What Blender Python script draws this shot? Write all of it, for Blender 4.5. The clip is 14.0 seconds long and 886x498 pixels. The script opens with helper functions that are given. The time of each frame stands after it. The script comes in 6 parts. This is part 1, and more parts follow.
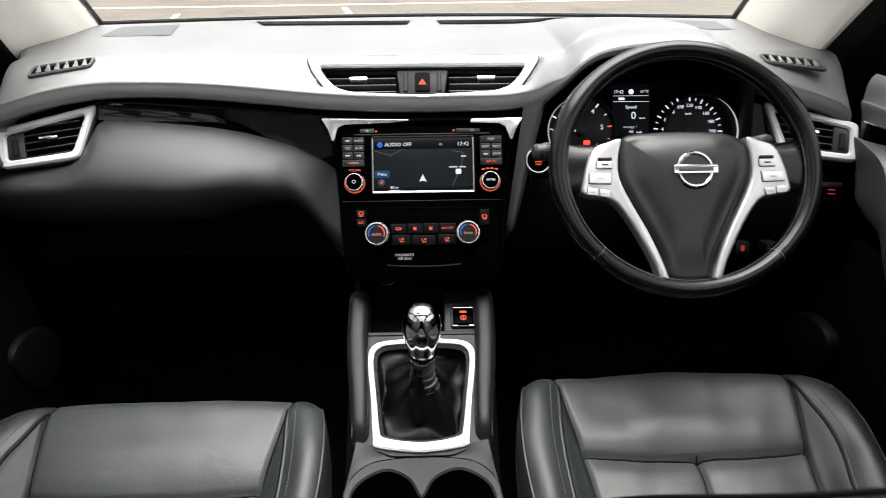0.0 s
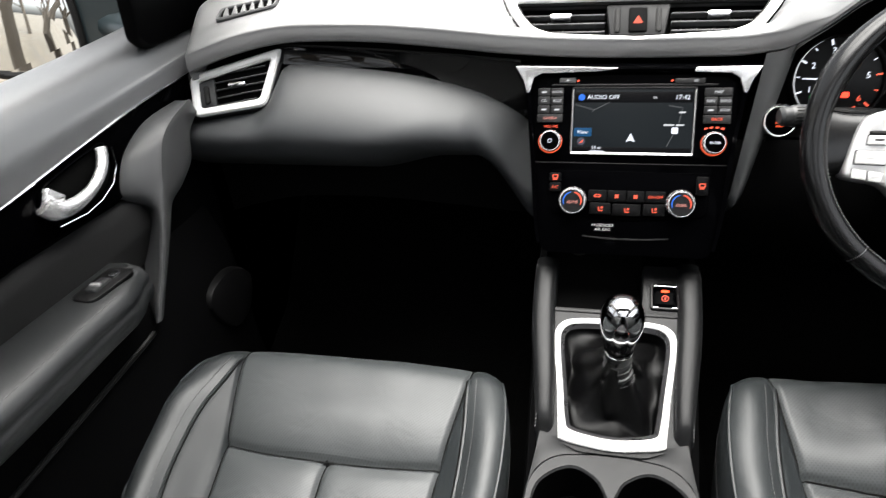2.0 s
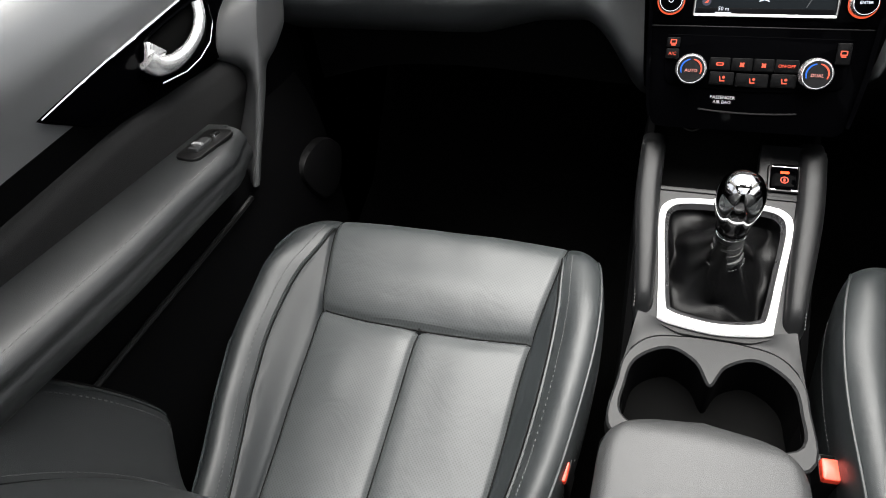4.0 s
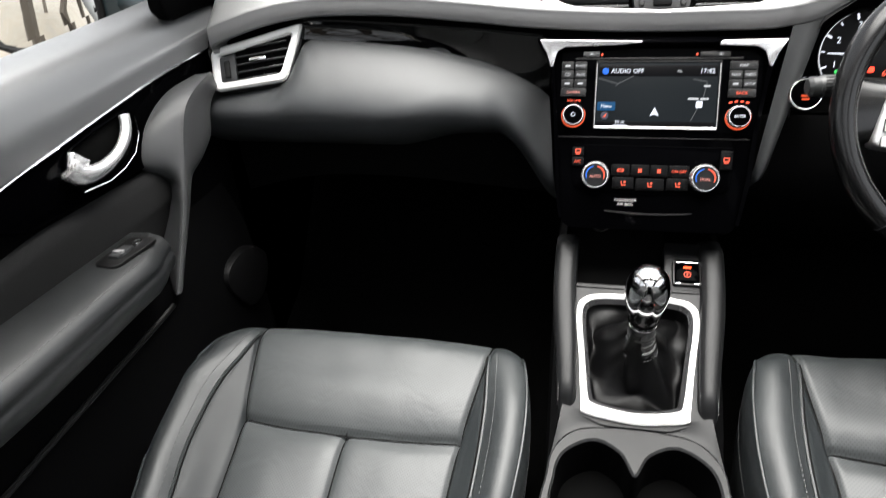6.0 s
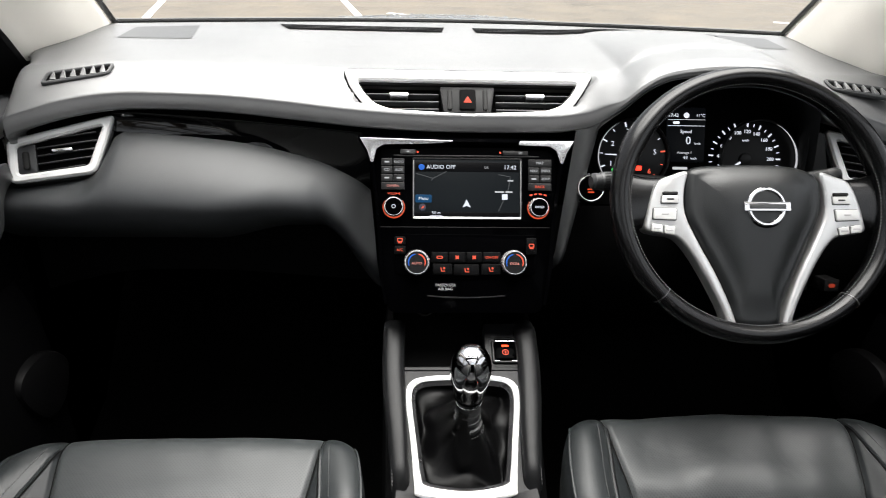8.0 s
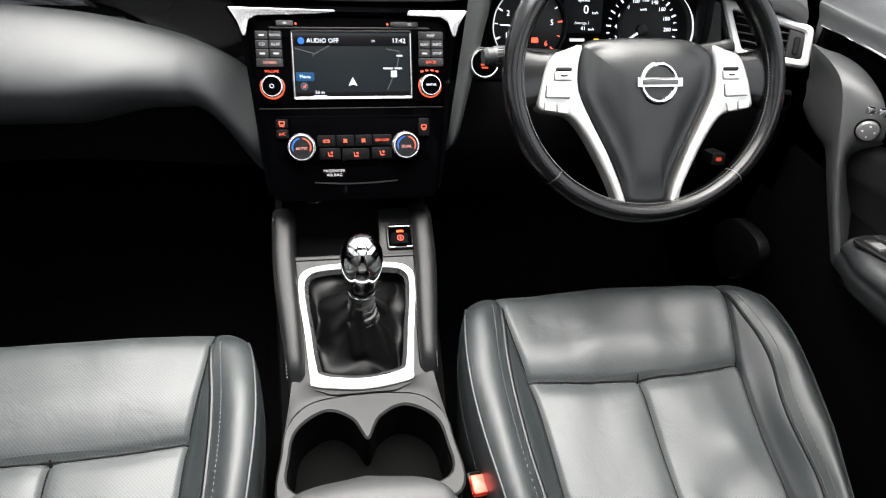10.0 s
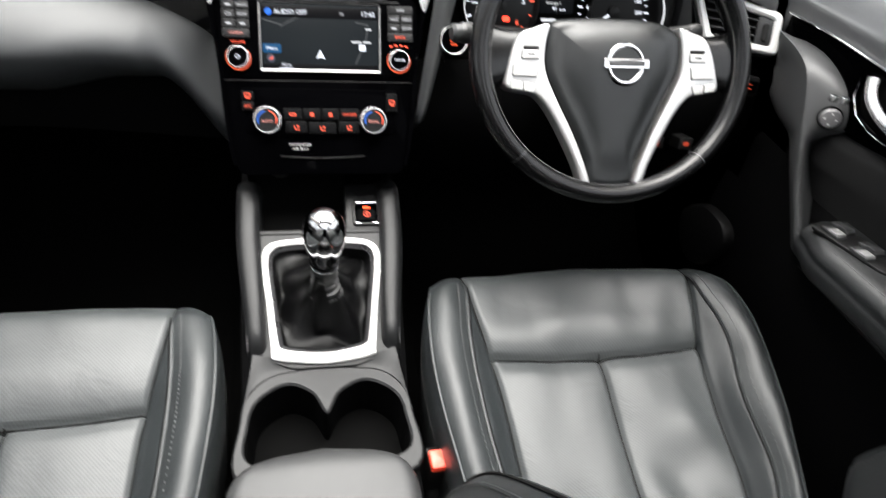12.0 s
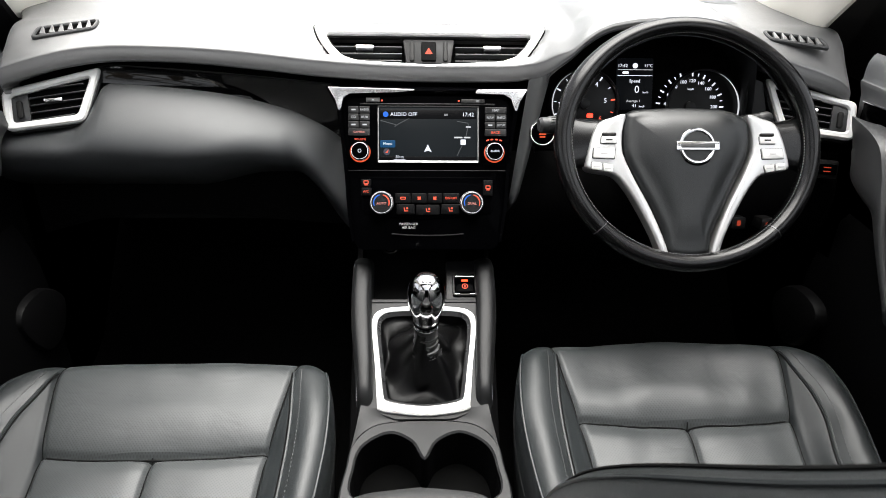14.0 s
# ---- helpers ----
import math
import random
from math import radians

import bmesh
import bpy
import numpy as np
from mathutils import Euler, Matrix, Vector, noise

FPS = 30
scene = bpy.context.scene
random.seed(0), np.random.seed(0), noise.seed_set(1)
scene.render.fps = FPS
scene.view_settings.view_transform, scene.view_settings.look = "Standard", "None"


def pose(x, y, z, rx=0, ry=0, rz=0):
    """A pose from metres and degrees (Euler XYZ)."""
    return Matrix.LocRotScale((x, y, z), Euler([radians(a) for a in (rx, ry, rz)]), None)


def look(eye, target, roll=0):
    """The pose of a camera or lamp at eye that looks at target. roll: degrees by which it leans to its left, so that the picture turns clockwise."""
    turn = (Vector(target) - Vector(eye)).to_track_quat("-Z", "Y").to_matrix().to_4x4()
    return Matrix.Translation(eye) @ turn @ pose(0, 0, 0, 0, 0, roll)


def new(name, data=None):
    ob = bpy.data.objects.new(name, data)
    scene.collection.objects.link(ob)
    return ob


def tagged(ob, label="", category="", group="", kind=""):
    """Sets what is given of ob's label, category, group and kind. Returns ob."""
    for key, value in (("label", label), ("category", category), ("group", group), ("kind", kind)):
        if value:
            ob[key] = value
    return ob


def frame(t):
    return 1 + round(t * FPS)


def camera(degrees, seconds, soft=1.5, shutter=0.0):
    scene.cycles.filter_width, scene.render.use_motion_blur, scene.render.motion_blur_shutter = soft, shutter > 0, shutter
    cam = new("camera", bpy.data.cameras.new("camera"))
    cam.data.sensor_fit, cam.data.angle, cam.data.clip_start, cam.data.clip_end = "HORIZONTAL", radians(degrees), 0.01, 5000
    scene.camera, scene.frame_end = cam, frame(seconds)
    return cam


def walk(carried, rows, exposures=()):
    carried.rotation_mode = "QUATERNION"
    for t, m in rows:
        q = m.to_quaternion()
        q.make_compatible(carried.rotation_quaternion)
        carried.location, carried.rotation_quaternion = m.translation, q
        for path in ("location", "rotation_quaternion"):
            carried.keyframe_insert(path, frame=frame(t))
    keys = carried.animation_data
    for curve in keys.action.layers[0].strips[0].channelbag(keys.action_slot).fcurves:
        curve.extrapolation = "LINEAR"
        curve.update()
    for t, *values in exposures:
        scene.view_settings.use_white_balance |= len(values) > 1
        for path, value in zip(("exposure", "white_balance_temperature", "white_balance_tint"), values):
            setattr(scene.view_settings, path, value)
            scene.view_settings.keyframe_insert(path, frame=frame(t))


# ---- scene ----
cam = camera(67.1, 14.0, 0.9, 0.4)
EXPOSURE = 3.07
PATH = [
    (0, (0.006, 0.084, 0.943), (0.051, 1.895, 0.096), -0.4),
    (0.5, (-0.021, 0.117, 0.977), (-0.033, 1.895, 0.062), 0.7),
    (1, (-0.027, 0.16, 0.99), (-0.166, 1.898, 0.011), -1.9),
    (1.5, (-0.045, 0.187, 0.991), (-0.302, 1.879, -0.043), -2.9),
    (2, (-0.047, 0.218, 0.996), (-0.469, 1.823, -0.12), -5.5),
    (2.5, (-0.076, 0.219, 0.982), (-0.569, 1.731, -0.231), -6.1),
    (3, (-0.093, 0.222, 0.976), (-0.642, 1.631, -0.332), -7.2),
    (3.2, (-0.095, 0.227, 0.977), (-0.679, 1.58, -0.376), -8.7),
    (5.3, (-0.074, 0.183, 0.93), (-0.665, 1.601, -0.351), -8.3),
    (5.5, (-0.083, 0.191, 0.942), (-0.597, 1.663, -0.311), -6.9),
    (6, (-0.074, 0.192, 0.962), (-0.496, 1.805, -0.142), -5.0),
    (6.5, (-0.085, 0.177, 0.959), (-0.365, 1.905, -0.009), -2.6),
    (7, (-0.086, 0.168, 0.964), (-0.209, 1.96, 0.083), -1.0),
    (7.5, (-0.081, 0.169, 0.968), (-0.084, 1.971, 0.1), 0.6),
    (7.7, (-0.079, 0.168, 0.968), (-0.042, 1.971, 0.102), 1.0),
    (9.8, (-0.043, 0.202, 0.965), (0.269, 1.796, -0.202), 4.2),
    (10, (-0.042, 0.208, 0.968), (0.296, 1.775, -0.229), 4.5),
    (10.5, (-0.039, 0.217, 0.957), (0.391, 1.697, -0.318), 6.8),
    (11, (-0.035, 0.226, 0.942), (0.475, 1.59, -0.429), 9.9),
    (11.3, (-0.039, 0.219, 0.932), (0.508, 1.548, -0.459), 11.7),
    (11.5, (-0.021, 0.219, 0.94), (0.511, 1.553, -0.451), 11.6),
    (12, (-0.02, 0.197, 0.961), (0.368, 1.729, -0.265), 7.0),
    (12.5, (-0.019, 0.174, 0.963), (0.131, 1.836, -0.14), 2.1),
    (13, (-0.022, 0.156, 0.979), (0.099, 1.884, -0.021), 2.0),
    (13.5, (-0.016, 0.115, 0.971), (0.074, 1.859, -0.004), 1.5),
    (14, (-0.016, 0.073, 0.96), (0.061, 1.833, 0.014), 1.1),
]
# the picture brightens as the view turns down from the windscreen
STOPS = [(0.0, -0.55), (1.0, -0.55), (2.0, -0.05), (2.5, 0.2), (3.0, 0.18), (5.5, -0.35), (6.0, 0.05), (6.5, 0.14), (7.0, -0.45), (7.5, -0.66), (10.0, 0.4), (10.5, 0.27), (11.0, -0.13), (11.5, -0.15), (12.0, 0.22), (12.5, 0.52), (13.0, 0.1), (13.5, -0.2), (14.0, -0.22)]
walk(cam, [(t, look(eye, target, roll)) for t, eye, target, roll in PATH], [(t, EXPOSURE + e) for t, e in STOPS])

# ---- world and light ----
world = bpy.data.worlds.new("overcast_sky")
scene.world = world
world.use_nodes = True
wn = world.node_tree.nodes
wl = world.node_tree.links
sky = wn.new("ShaderNodeTexSky")
sky.sky_type = "NISHITA"
sky.sun_disc = False
sky.sun_elevation = radians(80)
sky.sun_rotation = radians(130)
sky.air_density, sky.dust_density, sky.ozone_density = 1.0, 4.0, 1.0
grey = wn.new("ShaderNodeHueSaturation")
grey.inputs["Saturation"].default_value = 0.18
wl.new(sky.outputs["Color"], grey.inputs["Color"])
wl.new(grey.outputs["Color"], wn["Background"].inputs["Color"])
wn["Background"].inputs["Strength"].default_value = 0.06

sun_data = bpy.data.lights.new("sun", "SUN")
sun_data.energy = 1.6
sun_data.angle = radians(70)
sun_data.color = (1.0, 0.97, 0.93)
sun_ob = new("sun", sun_data)
sun_ob.matrix_world = look((0.1, 1.8, 9.0), (0, 0.4, 0))

# ---- materials ----


def material(name, colour, rough=0.5, metal=0.0, grain=0.0, size=400.0, vary=0.0, blotch=6.0, coat=0.0, spec=0.5, rvary=0.0, pattern="noise", sheen=0.0, crease=0.0):
    """A surface with grain (bump of that depth at that many cells a metre), and blotches of tone and gloss."""
    m = bpy.data.materials.new(name)
    m.use_nodes = True
    n, l = m.node_tree.nodes, m.node_tree.links
    b = n["Principled BSDF"]
    b.inputs["Base Color"].default_value = (*colour, 1)
    b.inputs["Roughness"].default_value = rough
    b.inputs["Metallic"].default_value = metal
    b.inputs["Coat Weight"].default_value = coat
    b.inputs["Coat Roughness"].default_value = 0.04
    b.inputs["Specular IOR Level"].default_value = spec
    b.inputs["Sheen Weight"].default_value = sheen
    co = n.new("ShaderNodeTexCoord")
    if vary or rvary:
        big = n.new("ShaderNodeTexNoise")
        big.inputs["Scale"].default_value = blotch
        big.inputs["Detail"].default_value = 6
        big.inputs["Roughness"].default_value = 0.65
        l.new(co.outputs["Object"], big.inputs["Vector"])
        if vary:
            mix = n.new("ShaderNodeMix")
            mix.data_type = "RGBA"
            mix.inputs["A"].default_value = (*[c * (1 - vary) for c in colour], 1)
            mix.inputs["B"].default_value = (*[c * (1 + vary) for c in colour], 1)
            l.new(big.outputs["Fac"], mix.inputs["Factor"])
            l.new(mix.outputs["Result"], b.inputs["Base Color"])
        if rvary:
            mr = n.new("ShaderNodeMapRange")
            mr.inputs["From Min"].default_value, mr.inputs["From Max"].default_value = 0.3, 0.7
            mr.inputs["To Min"].default_value, mr.inputs["To Max"].default_value = max(0.02, rough - rvary), min(1, rough + rvary)
            l.new(big.outputs["Fac"], mr.inputs["Value"])
            l.new(mr.outputs["Result"], b.inputs["Roughness"])
    if grain:
        if pattern == "cells":
            tex = n.new("ShaderNodeTexVoronoi")
            tex.feature = "DISTANCE_TO_EDGE"
            tex.inputs["Scale"].default_value = size
            out = tex.outputs["Distance"]
        elif pattern == "holes":
            tex = n.new("ShaderNodeTexVoronoi")
            tex.inputs["Scale"].default_value = size
            tex.inputs["Randomness"].default_value = 0.0
            tex.voronoi_dimensions = "2D"
            turn = n.new("ShaderNodeMapping")
            turn.inputs["Rotation"].default_value = (0, 0, radians(45))
            l.new(co.outputs["Object"], turn.inputs["Vector"])
            ramp = n.new("ShaderNodeMapRange")
            ramp.inputs["From Min"].default_value, ramp.inputs["From Max"].default_value = 0.22, 0.34
            l.new(tex.outputs["Distance"], ramp.inputs["Value"])
            out = ramp.outputs["Result"]
            dark = n.new("ShaderNodeMix")
            dark.data_type = "RGBA"
            dark.inputs["A"].default_value = (*[c * 0.62 for c in colour], 1)
            src = b.inputs["Base Color"].links[0].from_socket if b.inputs["Base Color"].links else None
            if src:
                l.new(src, dark.inputs["B"])
            else:
                dark.inputs["B"].default_value = (*colour, 1)
            l.new(out, dark.inputs["Factor"])
            l.new(dark.outputs["Result"], b.inputs["Base Color"])
        else:
            tex = n.new("ShaderNodeTexNoise")
            tex.inputs["Scale"].default_value = size
            tex.inputs["Detail"].default_value = 3
            out = tex.outputs["Fac"]
        l.new(turn.outputs["Vector"] if pattern == "holes" else co.outputs["Object"], tex.inputs["Vector"])
        bump = n.new("ShaderNodeBump")
        bump.inputs["Strength"].default_value = 0.6
        bump.inputs["Distance"].default_value = grain
        l.new(out, bump.inputs["Height"])
        l.new(bump.outputs["Normal"], b.inputs["Normal"])
        if crease:
            folds = n.new("ShaderNodeTexNoise")
            folds.inputs["Scale"].default_value = 18
            folds.inputs["Detail"].default_value = 2
            folds.inputs["Distortion"].default_value = 1.4
            l.new(co.outputs["Object"], folds.inputs["Vector"])
            soft_bump = n.new("ShaderNodeBump")
            soft_bump.inputs["Strength"].default_value = 0.5
            soft_bump.inputs["Distance"].default_value = crease
            l.new(folds.outputs["Fac"], soft_bump.inputs["Height"])
            l.new(soft_bump.outputs["Normal"], bump.inputs["Normal"])
    return m


def glow(name, colour, strength):
    """A lit mark, as bright in the picture as its strength says."""
    m = bpy.data.materials.new(name)
    m.use_nodes = True
    b = m.node_tree.nodes["Principled BSDF"]
    b.inputs["Base Color"].default_value = (*[c * 0.02 for c in colour], 1)
    b.inputs["Emission Color"].default_value = (*colour, 1)
    b.inputs["Emission Strength"].default_value = strength * 2 ** -EXPOSURE
    b.inputs["Specular IOR Level"].default_value = 0.05
    b.inputs["Roughness"].default_value = 0.3
    return m


def clear(name, colour, rough=0.0):
    m = bpy.data.materials.new(name)
    m.use_nodes = True
    b = m.node_tree.nodes["Principled BSDF"]
    b.inputs["Base Color"].default_value = (*colour, 1)
    b.inputs["Roughness"].default_value = rough
    b.inputs["Transmission Weight"].default_value = 1.0
    b.inputs["IOR"].default_value = 1.01
    b.inputs["Specular IOR Level"].default_value = 0.2
    return m


# the SOFT plastic again, paler so windscreen glare sits in the colour
PAD = material("dash_top_glare_plastic", (0.082, 0.083, 0.084), 0.40, spec=1.0, grain=0.0003, size=900, vary=0.12, rvary=0.05, pattern="cells")
MESHP = material("speaker_mesh_plastic", (0.030, 0.031, 0.032), 0.48, spec=0.6, grain=0.0006, size=450, vary=0.12, rvary=0.05)
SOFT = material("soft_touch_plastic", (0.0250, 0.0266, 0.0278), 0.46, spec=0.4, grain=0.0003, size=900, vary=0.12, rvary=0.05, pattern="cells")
# base colour far below real plastic: deep shade is put into it
HARD = material("shade_dark_hard_plastic", (0.0008, 0.0008, 0.0009), 0.6, spec=0.03, grain=0.0003, size=1200, vary=0.15, rvary=0.05)
SMOOTHP = material("satin_black_plastic", (0.0022, 0.0022, 0.0023), 0.4, spec=0.25, grain=0.0001, size=900, vary=0.1, rvary=0.06)
GREYP = material("satin_grey_plastic", (0.013, 0.0136, 0.0142), 0.40, spec=0.45, grain=0.0002, size=1200, vary=0.12, rvary=0.05)
PIANO = material("piano_black", (0.0003, 0.0003, 0.0004), 0.035, spec=0.006, rvary=0.012, blotch=25, vary=0.1)
SPOKE = material("brushed_spoke_silver", (0.43, 0.43, 0.428), 0.30, metal=0.8, vary=0.05, rvary=0.02, blotch=10)
LACQUER = material("gloss_black_lacquer", (0.0006, 0.0006, 0.0007), 0.02, spec=0.4, blotch=25, vary=0.1)
SATIN = material("satin_silver_trim", (0.64, 0.64, 0.635), 0.34, metal=0.25, vary=0.05, rvary=0.06, blotch=18, grain=0.00005, size=700)
CHROME = material("chrome", (0.82, 0.82, 0.83), 0.09, metal=1.0, rvary=0.03, blotch=40)
LEATHER = material("black_leather", (0.0138, 0.0157, 0.0165), 0.38, spec=0.38, grain=0.00035, size=800, vary=0.18, rvary=0.07, pattern="cells", blotch=9, crease=0.0016)
PERF = material("perforated_leather", (0.0288, 0.0316, 0.0326), 0.41, spec=0.36, grain=0.00007, size=320, vary=0.15, rvary=0.06, pattern="holes", blotch=9, crease=0.0018)
RIML = material("rim_leather", (0.0014, 0.0014, 0.0015), 0.23, spec=0.36, vary=0.1, blotch=60)
THREAD = material("grey_thread", (0.045, 0.045, 0.046), 0.8, vary=0.2, blotch=300)
PALETHREAD = material("pale_thread", (0.034, 0.034, 0.035), 0.8, vary=0.2, blotch=300)
# carpet colour likewise carries the shade of the footwells
CARPET = material("shade_dark_carpet", (0.0006, 0.0006, 0.0006), 0.95, spec=0.03, grain=0.003, size=500, vary=0.4, blotch=30)
RUBBER = material("black_rubber", (0.006, 0.006, 0.006), 0.7, spec=0.2, grain=0.0002, size=500, vary=0.2)
# near-black colour that stands for shade inside hollows
VOID = material("cavity_shade", (0.002, 0.002, 0.002), 0.95, spec=0.02, vary=0.2)
CREAM = material("cream_trim", (0.74, 0.71, 0.65), 0.75, grain=0.0003, size=800, vary=0.06, blotch=8)
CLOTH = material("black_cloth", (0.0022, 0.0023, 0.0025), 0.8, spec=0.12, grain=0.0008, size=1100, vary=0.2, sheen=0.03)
REDP = material("red_plastic", (0.75, 0.06, 0.03), 0.35, vary=0.1, blotch=30)
PAINT = material("dark_teal_paint", (0.006, 0.0125, 0.0145), 0.4, coat=0.25, vary=0.15)
# paler than the car's teal: sky glare is in the colour
BONNET = material("wet_sky_glare_paint", (0.35, 0.4, 0.45), 0.2, coat=0.8, vary=0.12, blotch=5, grain=0.002, size=60)
KEYBLACK = material("black_key_plastic", (0.0012, 0.0012, 0.0013), 0.35, spec=0.06, vary=0.1)
KEYGREY = material("dark_key_plastic", (0.007, 0.0072, 0.0075), 0.45, spec=0.15, vary=0.1, blotch=40)
INSERT = material("plain_insert_leather", (0.0085, 0.0103, 0.0112), 0.48, spec=0.3, grain=0.0003, size=800, vary=0.15, rvary=0.06, pattern="cells", blotch=9)
WHITEM = material("printed_white", (0.75, 0.75, 0.75), 0.5)
GREYM = material("printed_grey", (0.22, 0.22, 0.22), 0.5)
FUSED = material("fused_black_glass_edge", (0.01, 0.01, 0.01), 0.3, vary=0.1)
ORANGE = glow("orange_backlight", (1.0, 0.13, 0.05), 0.9)
LITRED = glow("red_backlight", (1.0, 0.14, 0.08), 1.5)
LITPINK = glow("pink_backlight", (1.0, 0.42, 0.36), 1.3)
LITFAINT = glow("faint_red_backlight", (1.0, 0.12, 0.06), 0.4)
LITWHITE = glow("white_backlight", (0.85, 0.9, 1.0), 1.5)
DOORL = material("door_armrest_leather", (0.0055, 0.0061, 0.0065), 0.42, spec=0.45, grain=0.0003, size=800, vary=0.18, rvary=0.07, pattern="cells", blotch=9)
LITDIM = glow("dim_white_backlight", (0.7, 0.72, 0.75), 1.2)
LITBLUE = glow("blue_backlight", (0.05, 0.22, 0.9), 1.0)
LITGREEN = glow("green_backlight", (0.1, 0.9, 0.2), 1.0)
LITAMBER = glow("amber_backlight", (1.0, 0.6, 0.05), 1.2)
MAPDARK = glow("map_screen", (0.016, 0.02, 0.023), 1.0)
MAPHEAD = glow("screen_header", (0.004, 0.004, 0.005), 1.0)
MAPROAD = glow("map_road", (0.2, 0.21, 0.22), 0.6)
# pale base colour stands for window light on the upper door
DOORTOP = material("door_top_lit_plastic", (0.058, 0.060, 0.062), 0.36, spec=0.9, grain=0.0003, size=900, vary=0.12, rvary=0.05, pattern="cells")
STRUT = material("strut_plastic", (0.033, 0.034, 0.035), 0.42, spec=0.4, grain=0.0002, size=1200, vary=0.12)
GLASS = clear("window_glass", (0.97, 0.99, 0.98))
BRIGHT = material("bright_chrome", (0.85, 0.85, 0.86), 0.22, metal=0.85, rvary=0.05, blotch=40)
# pale grey for slabs that stand for reflections on gloss black
GLINT = material("bevel_glint_grey", (0.42, 0.42, 0.425), 0.24, metal=0.8, rvary=0.05, blotch=40)
SATINGREY = material("satin_switch_grey", (0.16, 0.16, 0.162), 0.35, metal=0.3, vary=0.08, blotch=30)
DARKMETAL = material("dark_chrome", (0.07, 0.07, 0.073), 0.3, metal=0.7, rvary=0.06, blotch=40)
MIRROR = material("mirror_glass", (0.85, 0.88, 0.88), 0.02, metal=1.0)

# ---- shaping helpers ----


def finish(bm, name, mat, parent=None, label="", sharp=42):
    bmesh.ops.recalc_face_normals(bm, faces=bm.faces)
    me = bpy.data.meshes.new(name)
    bm.to_mesh(me)
    bm.free()
    me.materials.append(mat)
    me.shade_smooth()
    me.set_sharp_from_angle(angle=radians(sharp))
    ob = new(name, me)
    if parent is not None:
        ob.parent = parent
    if label:
        ob["label"] = label
    return ob


def part(name, bm, mat, parent, label="", sharp=42):
    """One mesh as a part of a thing, or of a part."""
    return finish(bm, name, mat, parent, label, sharp)


def thing(name, label, category, group="", kind=""):
    return tagged(new(name), label, category, group, kind)


def basis(o, u, v):
    u, v = Vector(u).normalized(), Vector(v)
    n = u.cross(v).normalized()
    v = n.cross(u)
    return Matrix(((u.x, v.x, n.x, o[0]), (u.y, v.y, n.y, o[1]), (u.z, v.z, n.z, o[2]), (0, 0, 0, 1)))


def spline(pts, n=8, closed=True):
    """Points along a smooth curve through the control points, of any dimension."""
    k, out = len(pts), []
    for i in range(k if closed else k - 1):
        p = [np.array(pts[(i + d) % k] if closed else pts[min(max(i + d, 0), k - 1)], float) for d in (-1, 0, 1, 2)]
        for j in range(n):
            t = j / n
            out.append(0.5 * (2 * p[1] + (p[2] - p[0]) * t + (2 * p[0] - 5 * p[1] + 4 * p[2] - p[3]) * t * t + (3 * p[1] - p[0] - 3 * p[2] + p[3]) * t ** 3))
    if not closed:
        out.append(np.array(pts[-1], float))
    return out


def curve_at(keys, x):
    """The smooth value at x of a curve through (x, value) keys."""
    xs = [k[0] for k in keys]
    if x <= xs[0]:
        return keys[0][1]
    if x >= xs[-1]:
        return keys[-1][1]
    i = max(j for j in range(len(xs) - 1) if xs[j] <= x)
    t = (x - xs[i]) / (xs[i + 1] - xs[i])
    m = []
    for j in (i, i + 1):
        a, b = max(j - 1, 0), min(j + 1, len(xs) - 1)
        m.append((keys[b][1] - keys[a][1]) / (xs[b] - xs[a]))
    h = xs[i + 1] - xs[i]
    t2, t3 = t * t, t ** 3
    return (2 * t3 - 3 * t2 + 1) * keys[i][1] + (t3 - 2 * t2 + t) * h * m[0] + (3 * t2 - 2 * t3) * keys[i + 1][1] + (t3 - t2) * h * m[1]


def rrect(w, h, r, cx=0.0, cy=0.0, n=5):
    out = []
    for k, (sx, sy) in enumerate(((1, 1), (-1, 1), (-1, -1), (1, -1))):
        for j in range(n + 1):
            a = math.pi / 2 * (k + j / n)
            out.append((cx + sx * (w / 2 - r) + r * math.cos(a), cy + sy * (h / 2 - r) + r * math.sin(a)))
    return out


def circle(r, cx=0.0, cy=0.0, n=32, squash=1.0):
    return [(cx + r * math.cos(2 * math.pi * i / n), cy + squash * r * math.sin(2 * math.pi * i / n)) for i in range(n)]


def polygon(pts, r, n=4):
    """A polygon with its corners rounded."""
    out, k = [], len(pts)
    for i in range(k):
        p, a, b = (Vector(pts[j % k]) for j in (i, i - 1, i + 1))
        ra = min(r, 0.45 * (a - p).length, 0.45 * (b - p).length)
        p0, p1 = p + (a - p).normalized() * ra, p + (b - p).normalized() * ra
        for j in range(n + 1):
            t = j / n
            out.append(tuple((1 - t) ** 2 * p0 + 2 * t * (1 - t) * p + t * t * p1))
    return out


def inset(pts, d):
    """The outline moved inwards by d."""
    k, area = len(pts), 0.0
    for i in range(k):
        area += pts[i - 1][0] * pts[i][1] - pts[i][0] * pts[i - 1][1]
    s, out = (1 if area > 0 else -1), []
    for i in range(k):
        p, a, b = Vector(pts[i]), Vector(pts[i - 1]), Vector(pts[(i + 1) % k])
        t = (b - p).normalized() + (p - a).normalized() if (b - p).length > 1e-9 and (p - a).length > 1e-9 else b - a
        t = t.normalized() if t.length > 1e-9 else Vector((1, 0))
        out.append((p.x - s * t.y * d, p.y + s * t.x * d))
    return out


def bridge(bm, a, b, closed=True):
    k = len(a)
    for i in range(k if closed else k - 1):
        j = (i + 1) % k
        try:
            bm.faces.new((a[i], a[j], b[j], b[i]))
        except ValueError:
            pass


